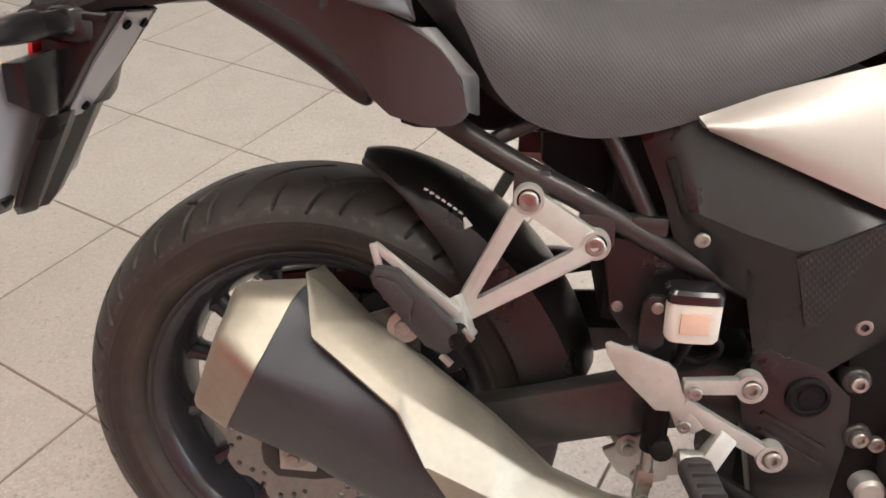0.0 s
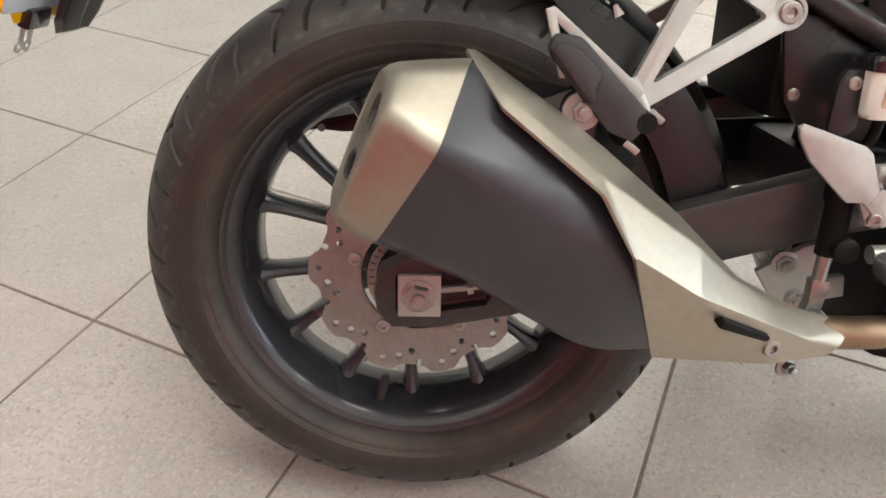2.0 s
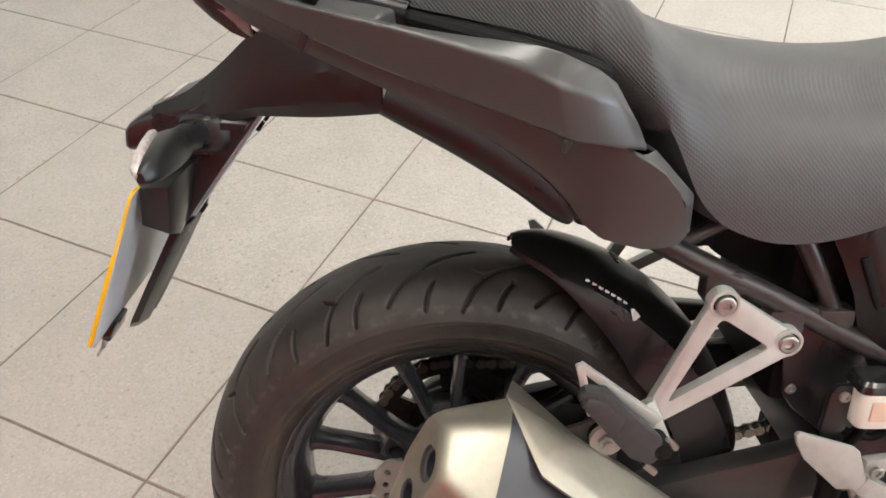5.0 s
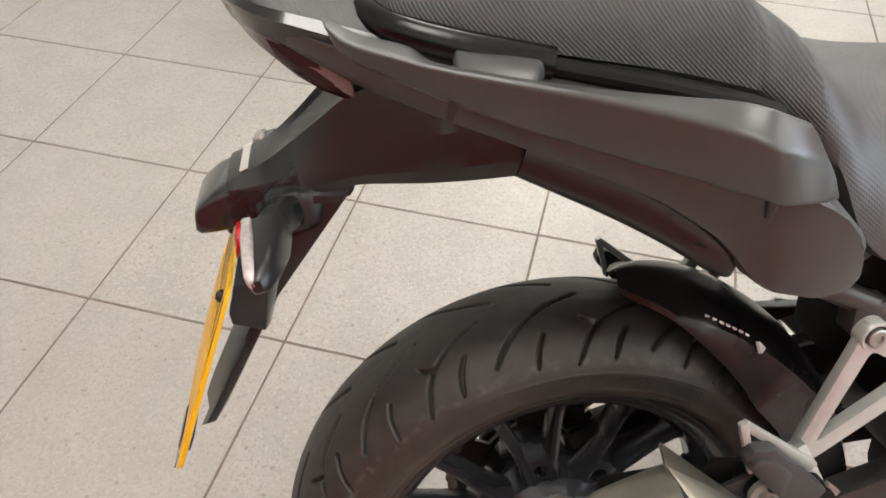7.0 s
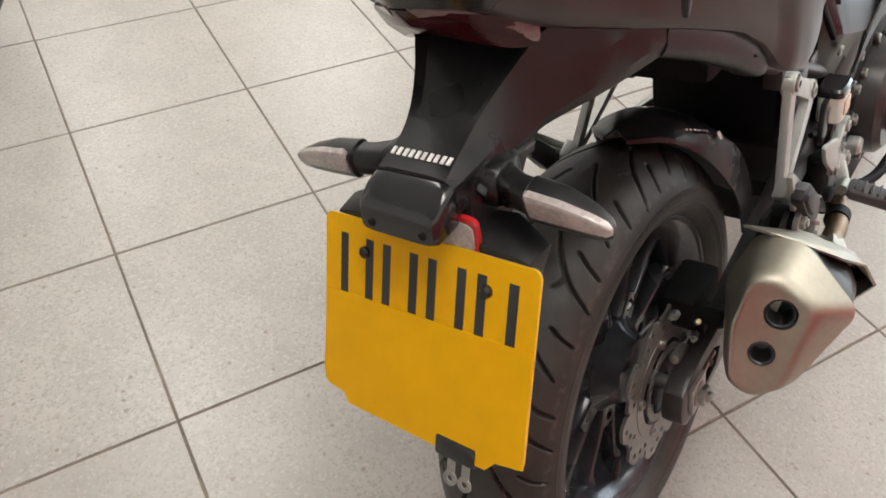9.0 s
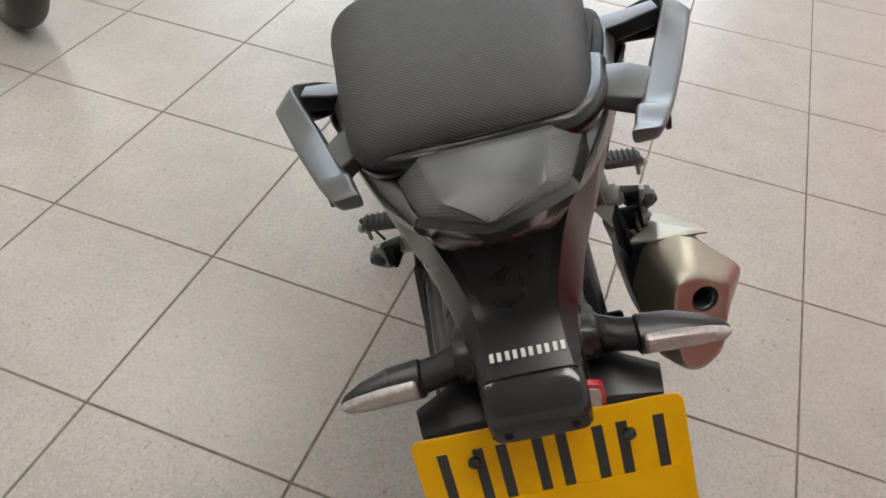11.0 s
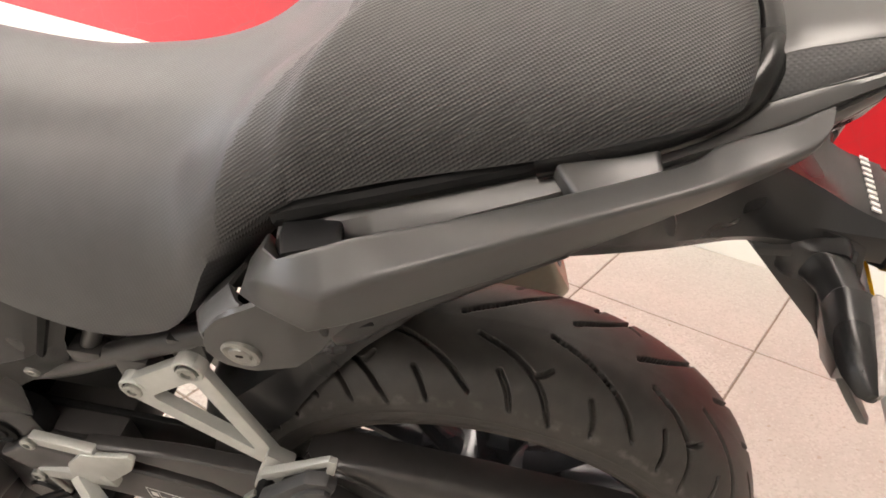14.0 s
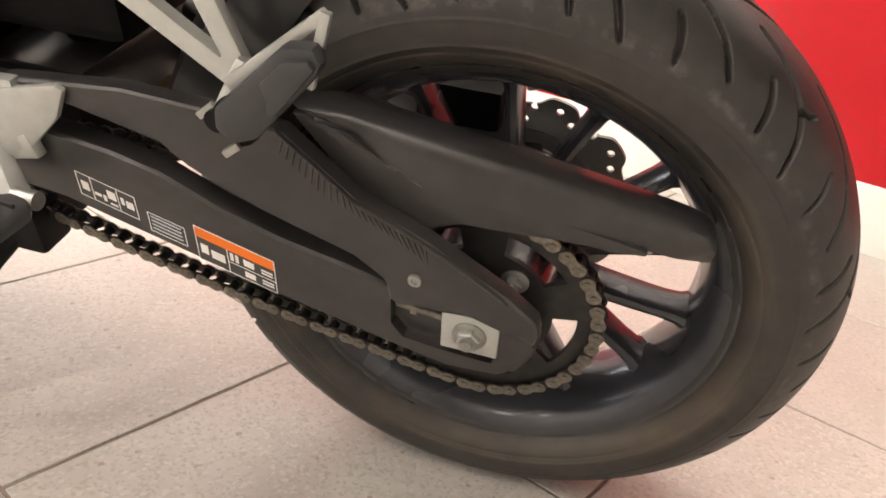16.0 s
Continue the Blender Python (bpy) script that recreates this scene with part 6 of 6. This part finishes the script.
    mid_ = mirror_pts([(0.384, 0.128, 0.330), (0.412, 0.152, 0.326), (0.455, 0.156, 0.310), (0.505, 0.162, 0.296), (0.590, 0.168, 0.322), (0.66, 0.160, 0.262), (0.72, 0.155, 0.250)], sd)
    bot = mirror_pts([(0.404, 0.122, 0.275), (0.440, 0.128, 0.256), (0.474, 0.132, 0.236), (0.490, 0.134, 0.170), (0.560, 0.136, 0.160), (0.610, 0.135, 0.200), (0.68, 0.135, 0.225)], sd)
    a, m2, b = straight(top, 40), straight(mid_, 40), straight(bot, 40)
    g = np.stack([a, 0.5 * a + 0.5 * m2 + np.array([0, 0.002 * sd, 0]), m2, 0.5 * m2 + 0.5 * b, b], 1)
    if sd < 0:
        g = g[:, ::-1]
    cover = part("frame_cover", sheet(g, 0.005), PLASTIC, bike, "satin black side cover with a dimpled lower half", sharp=0.35)
    part("cover_screw", bolt((0.420, 0.1480 * sd, 0.299), (0, sd, -0.2), 0.0075, 0.004), BRIGHT, cover)
    # vent recess drawn as a matt black bar, its shade put into the colour
    part("cover_vent", bar((0.386, 0.128 * sd, 0.372), (0.402, 0.144 * sd, 0.322), 0.012, 0.010, 0.008, 0.008, up=(0, 1, 0.2), bev=0.004), INNER, cover)
    low_ = np.stack([straight(mirror_pts([(0.504, 0.1650, 0.290), (0.574, 0.1710, 0.331)], sd), 12), straight(mirror_pts([(0.529, 0.1475, 0.214), (0.562, 0.1490, 0.236), (0.592, 0.1560, 0.283)], sd), 12)], 1)
    part("dimpled_facet", sheet(low_[:, ::-1] if sd < 0 else low_, 0.003), DIMPLED, cover, "dimpled dark plastic facet")
    up_e = mirror_pts([(0.402, 0.148, 0.416), (0.470, 0.134, 0.440), (0.575, 0.118, 0.468), (0.70, 0.160, 0.492), (0.85, 0.190, 0.530), (1.02, 0.200, 0.560)], sd)
    lo_e = mirror_pts([(0.412, 0.154, 0.404), (0.500, 0.160, 0.370), (0.600, 0.166, 0.331), (0.625, 0.168, 0.345), (0.660, 0.166, 0.400), (0.74, 0.172, 0.440), (0.86, 0.196, 0.500), (1.02, 0.204, 0.545)], sd)
    part("silver_panel", panel(up_e, lo_e, 0.010, 0.005, 30, 9, sd, straight), SILVER, bike, "champagne silver side fairing panel")
    up_e = mirror_pts([(0.592, 0.112, 0.482), (0.615, 0.104, 0.535), (0.66, 0.088, 0.605), (0.82, 0.09, 0.68), (1.02, 0.09, 0.72)], sd)
    lo_e = mirror_pts([(0.600, 0.128, 0.470), (0.70, 0.160, 0.495), (0.78, 0.178, 0.515), (0.88, 0.194, 0.537), (1.02, 0.200, 0.563)], sd)
    part("tank_shroud", panel(up_e, lo_e, 0.016, 0.005, 26, 9, sd, straight), RED, bike, "glossy deep red tank shroud")
    up_e = mirror_pts([(0.60, 0.150, 0.325), (0.66, 0.152, 0.394), (0.74, 0.160, 0.436), (0.86, 0.184, 0.496), (1.02, 0.192, 0.54)], sd)
    lo_e = mirror_pts([(0.62, 0.130, 0.29), (0.68, 0.130, 0.31), (0.76, 0.140, 0.36), (0.88, 0.160, 0.43), (1.02, 0.170, 0.49)], sd)
    part("lower_fairing", panel(up_e, lo_e, 0.006, 0.005, 16, 6, sd), PLASTIC, bike, "black lower fairing strip")
tank_rings = []
for x, zl, zc, hw in smooth([(0.60, 0.45, 0.60, 0.09), (0.66, 0.45, 0.64, 0.12), (0.75, 0.46, 0.71, 0.13), (0.88, 0.48, 0.74, 0.13), (1.0, 0.50, 0.72, 0.12), (1.06, 0.52, 0.66, 0.09)], 20):
    tank_rings.append(superring((x, 0, (zl + zc) / 2), (0, 1, 0), (0, 0, 1), hw, (zc - zl) / 2, 28, 3.0))
part("fuel_tank", loft(tank_rings), RED, bike, "glossy deep red fuel tank")

# frame plate and rider controls, right ----------------------------
for sd in (-1, 1):
    yy = sorted((0.108 * sd, 0.138 * sd))
    fp = part("frame_plate", prism([(0.488, 0.175), (0.505, 0.186), (0.560, 0.165), (0.592, 0.135), (0.598, 0.08), (0.592, 0.02), (0.598, -0.03), (0.580, -0.06), (0.540, -0.06), (0.515, -0.02), (0.498, 0.06), (0.482, 0.12)], yy[0], yy[1], 0.006), PLASTIC, bike, "black frame cover plate with two ribs")
    part("pivot_cap", join(turned([(0, 0.022), (0.004, 0.022), (0.006, 0.018), (0.003, 0.016), (0.003, 0.011), (0.006, 0.010), (0.006, 0)], (0.548, 0.138 * sd, 0.134), (0, sd, 0), 30)), INNER, fp)
    part("round_boss", turned([(0, 0.022), (0.004, 0.019), (0.004, 0)], (0.56, 0.138 * sd, -0.02), (0, sd, 0), 26), PLASTIC, fp)
    for z0 in (0.112, 0.092):
        part("plate_rib", bar((0.505, 0.139 * sd, z0), (0.575, 0.139 * sd, z0 - 0.038), 0.006, 0.006, bev=0.002), PLASTIC, fp)

hp = part("heel_plate", prism([(0.337, 0.189), (0.342, 0.192), (0.402, 0.172), (0.409, 0.166), (0.423, 0.130), (0.444, 0.102), (0.432, 0.094), (0.416, 0.112), (0.409, 0.119), (0.393, 0.119), (0.352, 0.158), (0.340, 0.178)], -0.165, -0.158, 0.0025), ALU, bike, "cast aluminium rider heel plate and peg hanger")
part("hanger_arm", bar((0.418, -0.158, 0.146), (0.486, -0.150, 0.148), 0.016, 0.012, 0.018, 0.012, bev=0.003), ALU, hp)
part("hanger_arm", bar((0.418, -0.160, 0.126), (0.516, -0.150, 0.069), 0.020, 0.012, 0.016, 0.012, bev=0.003), ALU, hp)
part("hanger_arm", bar((0.412, -0.156, 0.140), (0.428, -0.156, 0.098), 0.026, 0.010, 0.020, 0.010, bev=0.003), ALU, hp)
part("hanger_arm", bar((0.470, -0.158, 0.094), (0.446, -0.172, 0.062), 0.022, 0.014, 0.022, 0.020, bev=0.004), ALU, hp)
part("hanger_boss", turned([(-0.010, 0.0155), (0.006, 0.0155), (0.006, 0.011), (0.003, 0.011)], (0.486, -0.152, 0.147), (0, -1, 0), 28), ALU, hp)
part("hanger_boss", turned([(-0.010, 0.0155), (0.006, 0.0155), (0.006, 0.011), (0.003, 0.011)], (0.518, -0.152, 0.068), (0, -1, 0), 28), ALU, hp)
for p in ((0.486, -0.155, 0.147), (0.518, -0.155, 0.068)):
    part("hanger_bolt", bolt(p, (0, -1, 0), 0.0092, 0.007), BRIGHT, hp)
for p in ((0.429, -0.166, 0.143), (0.424, -0.162, 0.102)):
    part("plate_screw", bolt(p, (0, -1, 0), 0.0072, 0.004), BRIGHT, hp)


def rider_peg(base, tip_, sd):
    base, tip_ = Vector(base), Vector(tip_)
    d = (tip_ - base).normalized()
    rings = []
    for u, w, h in ((0, 0.013, 0.010), (0.06, 0.018, 0.012), (0.9, 0.016, 0.012), (1, 0.011, 0.008)):
        c = base + (tip_ - base) * u
        rings.append(superring(c, (0.94, 0, 0.2), (-0.2, 0, 0.94), w, h, 16, 3.4))
    peg = part("rider_peg", loft(rings), PEGRUB, bike, "rubber topped rider foot peg")
    for k in range(6):
        c = base + (tip_ - base) * (0.14 + 0.14 * k) + Vector((0, 0, 0.0112))
        part("peg_rib", bar(c + Vector((-0.012, 0, 0)), c + Vector((0.012, 0, 0.002)), 0.005, 0.003, bev=0.001), PEGRUB, peg)
    part("peg_tip", turned([(0, 0.010), (0.010, 0.008), (0.014, 0.004)], tip_ + Vector((0, 0, -0.010)), d, 12), ALU, peg)
    part("peg_feeler", turned([(0, 0.0075), (0.012, 0.0065), (0.014, 0.0045), (0.030, 0.0045), (0.032, 0.003)], base + (tip_ - base) * 0.93 + Vector((0, 0, -0.010)), (0, 0, -1), 14), BRIGHT, peg, "steel feeler pin")
    part("peg_spring", turned([(-0.012, 0.009), (0.012, 0.009)], base - d * 0.008, (1, 0, 0), 12), BRIGHT, peg)
    return peg


rider_peg((0.434, -0.182, 0.070), (0.457, -0.256, 0.040), -1)
# brake fluid reservoir and master cylinder
res = part("brake_reservoir", loft([superring((0.420, -0.148, z), (1, 0, 0), (0, 1, 0), w, h, 24, 5) for z, w, h in ((0.196, 0.023, 0.016), (0.200, 0.026, 0.018), (0.236, 0.0265, 0.018), (0.2375, 0.0265, 0.018))]), TANK, bike, "translucent white brake fluid reservoir with a black lid")
part("reservoir_lid", loft([superring((0.420, -0.148, z), (1, 0, 0), (0, 1, 0), w, h, 24, 5) for z, w, h in ((0.2378, 0.0275, 0.019), (0.247, 0.0275, 0.019), (0.251, 0.024, 0.016))]), GLOSS, res)
part("level_window", box((0.406, -0.168, 0.207), (0.434, -0.1655, 0.229), 0.001), material("amber_fluid", (0.60, 0.44, 0.34), 0.35), res)
part("reservoir_bracket", prism([(0.372, 0.228), (0.378, 0.238), (0.394, 0.238), (0.396, 0.185), (0.376, 0.170), (0.370, 0.185)], -0.150, -0.142, 0.002), PLASTIC, bike)
part("bracket_screw", bolt((0.386, -0.150, 0.226), (0, -1, 0), 0.006, 0.003), BRIGHT, res)
part("brake_hose", tube([(0.418, -0.146, 0.196), (0.416, -0.142, 0.175), (0.405, -0.138, 0.150)], 0.0055, 12), INNER, bike)
part("brake_hose", tube([(0.440, -0.140, 0.200), (0.455, -0.135, 0.180), (0.440, -0.130, 0.160), (0.41, -0.125, 0.165)], 0.0045, 12), INNER, bike)
mc = part("master_cylinder", join(turned([(0, 0.012), (0.05, 0.012), (0.055, 0.015), (0.075, 0.015), (0.08, 0.010)], (0.398, -0.142, 0.060), (0.02, 0, 1), 20)), INNER, bike, "black rear brake master cylinder")
part("push_rod", join(turned([(0, 0.007), (0.03, 0.007)], (0.395, -0.142, 0.032), (0.05, 0, 1), 14), box((0.386, -0.149, 0.014), (0.404, -0.135, 0.034), 0.002)), BRIGHT, mc)
part("clevis", join(bar((0.395, -0.142, 0.02), (0.392, -0.142, -0.004), 0.016, 0.014, bev=0.002), turned([(-0.01, 0.007), (0.01, 0.007)], (0.393, -0.142, 0.0), (0, 1, 0), 12)), BRIGHT, mc)
part("brake_light_switch", turned([(-0.012, 0.012), (0.012, 0.012), (0.014, 0.008)], (0.405, -0.152, 0.070), (0, -1, 0.1), 18), INNER, mc)
link_ = part("suspension_link", join(bar((0.365, -0.06, 0.055), (0.40, -0.06, -0.02), 0.030, 0.012, 0.024, 0.012, bev=0.003), bar((0.40, -0.06, -0.02), (0.47, -0.055, -0.01), 0.026, 0.012, bev=0.003), turned([(-0.01, 0.018), (0.014, 0.018), (0.016, 0.012)], (0.378, -0.062, 0.040), (0, -1, 0), 20)), ALU, bike, "grey suspension linkage")
part("link_bolt", bolt((0.378, -0.078, 0.040), (0, -1, 0), 0.009, 0.006, True, 0.012), BRIGHT, link_)
link_ = part("suspension_link", prism([(0.354, 0.020), (0.401, 0.049), (0.417, 0.054), (0.430, 0.012), (0.431, -0.013), (0.401, -0.022), (0.373, -0.008)], -0.094, -0.084, 0.003), ALU, bike, "cast aluminium suspension link plate")
part("link_bolt", bolt((0.382, -0.094, 0.030), (0, -1, 0), 0.0105, 0.007, True, 0.014), BRIGHT, link_)
part("link_bolt", bolt((0.399, -0.094, -0.010), (0, -1, 0), 0.0085, 0.007, True, 0.011), BRIGHT, link_)
part("rod_boot", tube([(0.405, -0.140, 0.108), (0.404, -0.140, 0.075), (0.398, -0.141, 0.060)], 0.009, 14), INNER, mc)
part("rod_nut", turned([(0, 0.0075), (0.007, 0.0075)], (0.397, -0.141, 0.052), (0, 0, 1), 6), BRIGHT, mc)
part("brake_pedal", tube([(0.45, -0.150, 0.045), (0.52, -0.165, 0.010), (0.60, -0.190, -0.005), (0.68, -0.200, 0.0)], 0.009, 12), INNER, bike, "black brake pedal arm")

# engine -----------------------------------------------------------
eng = part("engine_block", box((0.58, -0.135, -0.10), (0.92, 0.135, 0.22), 0.02), INNER, bike, "black twin cylinder engine block")
part("cylinder_head", box((0.70, -0.13, 0.16), (0.98, 0.13, 0.42), 0.02), INNER, eng)
part("gearbox_case", box((0.50, -0.09, -0.09), (0.66, 0.10, 0.10), 0.02), INNER, eng)
part("clutch_cover", join(turned([(0, 0.105), (0.035, 0.100), (0.046, 0.088), (0.048, 0.0)], (0.735, -0.133, 0.075), (0, -1, 0), 44), turned([(0, 0.06), (0.02, 0.055), (0.022, 0)], (0.735, -0.180, 0.075), (0, -1, 0), 36)), SWING, eng)
for k in range(9):
    a = k * 40 + 15
    part("cover_bolt", bolt((0.735 + 0.112 * math.cos(radians(a)), -0.136, 0.075 + 0.112 * math.sin(radians(a))), (0, -1, 0), 0.0085, 0.008), BRIGHT, eng)
for x, z in ((0.584, 0.218), (0.592, 0.155), (0.604, 0.092)):
    part("case_lug", turned([(-0.03, 0.014), (0.0, 0.014), (0.002, 0.012), (0.002, 0.0)], (x, -0.140, z), (0, -1, 0), 20), SWING, eng)
    part("cover_bolt", bolt((x, -0.142, z), (0, -1, 0), 0.0085, 0.007), BRIGHT, eng)
part("oil_cap", turned([(0, 0.016), (0.018, 0.016), (0.022, 0.012), (0.022, 0)], (0.622, -0.136, 0.035), (0, -1, 0), 24), ALU, eng)
gen = part("generator_cover", join(turned([(0, 0.090), (0.030, 0.086), (0.048, 0.070), (0.052, 0.0)], (0.80, 0.133, 0.060), (0, 1, 0), 44), turned([(0, 0.05), (0.036, 0.045), (0.040, 0)], (0.640, 0.133, 0.020), (0, 1, 0), 34), box((0.60, 0.12, -0.04), (0.72, 0.168, 0.11), 0.012)), SWING, eng, "dark engine side covers")
for k in range(8):
    a = k * 45
    part("cover_bolt", bolt((0.80 + 0.096 * math.cos(radians(a)), 0.136, 0.060 + 0.096 * math.sin(radians(a))), (0, 1, 0), 0.0075, 0.007), SWING, eng)
part("radiator_side", loft([superring((x, y, z), (0, 1, 0), (0.3, 0, 0.95), w, h, 14, 4) for x, y, z, w, h in ((0.63, 0.150, 0.23, 0.012, 0.02), (0.75, 0.172, 0.21, 0.022, 0.05), (0.90, 0.185, 0.24, 0.026, 0.08), (1.02, 0.185, 0.30, 0.02, 0.09))]), PLASTIC, eng)

# left foot controls, side stand ------------------------------------
hl = part("heel_plate", prism([(0.350, 0.173), (0.357, 0.178), (0.420, 0.162), (0.447, 0.132), (0.456, 0.10), (0.443, 0.085), (0.398, 0.111), (0.364, 0.145)], 0.158, 0.165, 0.0025), ALU, bike, "cast aluminium rider heel plate and peg hanger")
part("hanger_arm", bar((0.400, 0.158, 0.165), (0.487, 0.150, 0.156), 0.016, 0.012, 0.018, 0.012, bev=0.003), ALU, hl)
part("hanger_arm", bar((0.400, 0.160, 0.110), (0.512, 0.150, 0.074), 0.026, 0.012, 0.018, 0.012, bev=0.003), ALU, hl)
part("hanger_arm", bar((0.450, 0.160, 0.10), (0.412, 0.188, 0.062), 0.024, 0.014, 0.024, 0.020, bev=0.004), ALU, hl)
for p in ((0.489, 0.155, 0.155), (0.514, 0.155, 0.073)):
    part("hanger_bolt", bolt(p, (0, 1, 0), 0.0092, 0.007), BRIGHT, hl)
rider_peg((0.404, 0.196, 0.068), (0.440, 0.282, 0.044), 1)
shift = part("gear_lever", join(tube([(0.50, 0.150, 0.02), (0.545, 0.165, 0.005), (0.585, 0.185, -0.004)], 0.006, 10), turned([(-0.024, 0.009), (0.024, 0.009), (0.026, 0.006)], (0.589, 0.214, -0.005), (0.25, 1, 0), 14)), INNER, bike, "black gear lever with a ribbed rubber")
part("shift_rod", tube([(0.50, 0.150, 0.02), (0.535, 0.142, 0.085)], 0.004, 10), BRIGHT, shift)
stand = part("side_stand", join(tube([(0.490, 0.130, -0.030), (0.54, 0.195, -0.095), (0.615, 0.292, -0.188)], 0.0115, 14), box((0.455, 0.10, -0.05), (0.52, 0.145, 0.0), 0.006), loft([superring((x, y, z), (1, 0, 0), (0, 1, -0.32), w, h, 16, 3) for x, y, z, w, h in ((0.612, 0.289, -0.186, 0.013, 0.013), (0.628, 0.308, -0.205, 0.022, 0.020), (0.631, 0.311, -0.2105, 0.022, 0.020))])), INNER, bike, "black side stand, swung out on the floor")
part("stand_tang", join(tube([(0.612, 0.288, -0.180), (0.640, 0.318, -0.150), (0.656, 0.340, -0.132)], 0.0032, 8), turned([(-0.004, 0.006), (0.004, 0.006)], (0.656, 0.340, -0.132), (0, 0.3, 1), 10)), INNER, stand)
part("stand_spring", turned([(0, 0.009), (0.065, 0.009), (0.067, 0.004)], (0.500, 0.175, -0.010), (0.65, 0.45, -0.6), 14), INNER, stand)
part("spring_wire", tube([(0.475, 0.15, 0.03), (0.500, 0.175, -0.010)], 0.0015, 6), BRIGHT, stand)

part("radiator", join(box((0.88, -0.15, 0.14), (0.96, 0.15, 0.46), 0.01), box((0.78, -0.12, 0.30), (1.06, 0.12, 0.50), 0.02)), INNER, bike, "black radiator behind the front wheel")

# front wheel and fork ----------------------------------------------
STEER = 38.0
fw = Matrix.Translation((1.42, 0.0, 0.004)) @ Matrix.Rotation(radians(STEER), 4, "Z")
ft = tyre("front_tyre", 0.328, 0.056, 0.248, bike, "black road tyre", pitches=24, per=10, treaded=False)
ft.matrix_basis = fw
fr = part("front_rim", ring_y([(-0.036, 0.244), (-0.038, 0.256), (-0.034, 0.256), (-0.030, 0.238), (0.030, 0.238), (0.034, 0.256), (0.038, 0.256), (0.036, 0.244), (0.03, 0.226), (-0.03, 0.226)], 72), RIM, bike, "black cast front wheel")
fr.matrix_basis = fw
for k in range(7):
    for sg in (-1, 1):
        part("front_spoke", spoke(k * 360 / 7 + sg * 8, k * 360 / 7 + sg * 12.8, 0.03, 0.232), RIM, fr)
fd = part("front_disc", ring_y([(0.052, 0.155), (0.056, 0.155), (0.056, 0.115), (0.052, 0.115)], 60), DISC, fr)
for sd in (-1, 1):
    leg_ = part("fork_leg", tube([(0, 0.088 * sd, 0), (-0.27, 0.088 * sd, 0.62)], 0.024, 16), INNER, bike, "black telescopic fork leg")
    leg_.matrix_basis = fw
fm = part("front_mudguard", sheet(np.array([[polar(0.345 + 0.004 * (1 - abs(y) / 0.06), a, y) for y in np.linspace(-0.066, 0.066, 9)] for a in np.linspace(40, 150, 24)]), -0.003), PLASTIC, bike, "black front mudguard")
fm.matrix_basis = fw

# tyres of other machines standing nearby -----------------------------
def other_wheel(x, y, turn, R):
    root = new("parked_motorcycle")
    tagged(root, "parked motorcycle seen by its black wheel on the tiles", "motorcycle", "other motorcycles")
    tyre("tyre", R, 0.062, R - 0.085, root, "black road tyre", pitches=24, per=8, treaded=False)
    r = part("rim", ring_y([(-0.045, R - 0.088), (-0.047, R - 0.080), (0.047, R - 0.080), (0.045, R - 0.088), (0.03, R - 0.11), (-0.03, R - 0.11)], 60), RIM, root)
    for k in range(10):
        part("rim_spoke", spoke(k * 36, k * 36 + 8, 0.03, R - 0.105), RIM, r)
    part("hub", turned([(-0.06, 0.045), (0.06, 0.045)], n=24), INNER, root)
    root.matrix_world = pose(x, y, R, 0, 0, turn)
    return root


other_wheel(-1.14, 0.80, 20, 0.31)
other_wheel(0.66, 1.12, 60, 0.31)

# ---------------------------------------------------------------- floor, laid last
NX0, NX1, NY0, NY1 = -12, 16, -5, 15
floor = structure("floor", box((X0 - 0.2, WALL_Y - 0.2, -0.12), (X1 + 0.2, Y1 + 0.2, -0.0022), 0), GROUT, "pale speckled ceramic tile floor with brown grout joints", "floor")
bm = box((JOINT / 2, JOINT / 2, -0.010), (TILE - JOINT / 2, TILE - JOINT / 2, 0.0), 0.0012, 1)
finish(bm)
tile_me = bpy.data.meshes.new("floor_tile")
bm.to_mesh(tile_me)
bm.free()
tile_me.materials.append(TILES)
far = bmesh.new()
count = 0
for i in range(NX0, NX1):
    for j in range(NY0, NY1):
        if -7 <= i <= 9 and -5 <= j <= 10:
            ob = new("floor_tile", tile_me)
            ob.parent = floor
            ob.location = (i * TILE, j * TILE, 0)
            count += 1
        else:
            g = bmesh.ops.create_cube(far, size=1)["verts"]
            for v in g:
                v.co = Vector((i * TILE + TILE / 2 + v.co.x * (TILE - JOINT), j * TILE + TILE / 2 + v.co.y * (TILE - JOINT), -0.005 + v.co.z * 0.01))
far_ob = part("far_floor_tiles", far, TILES, floor)
tagged(far_ob, kind="stuff")
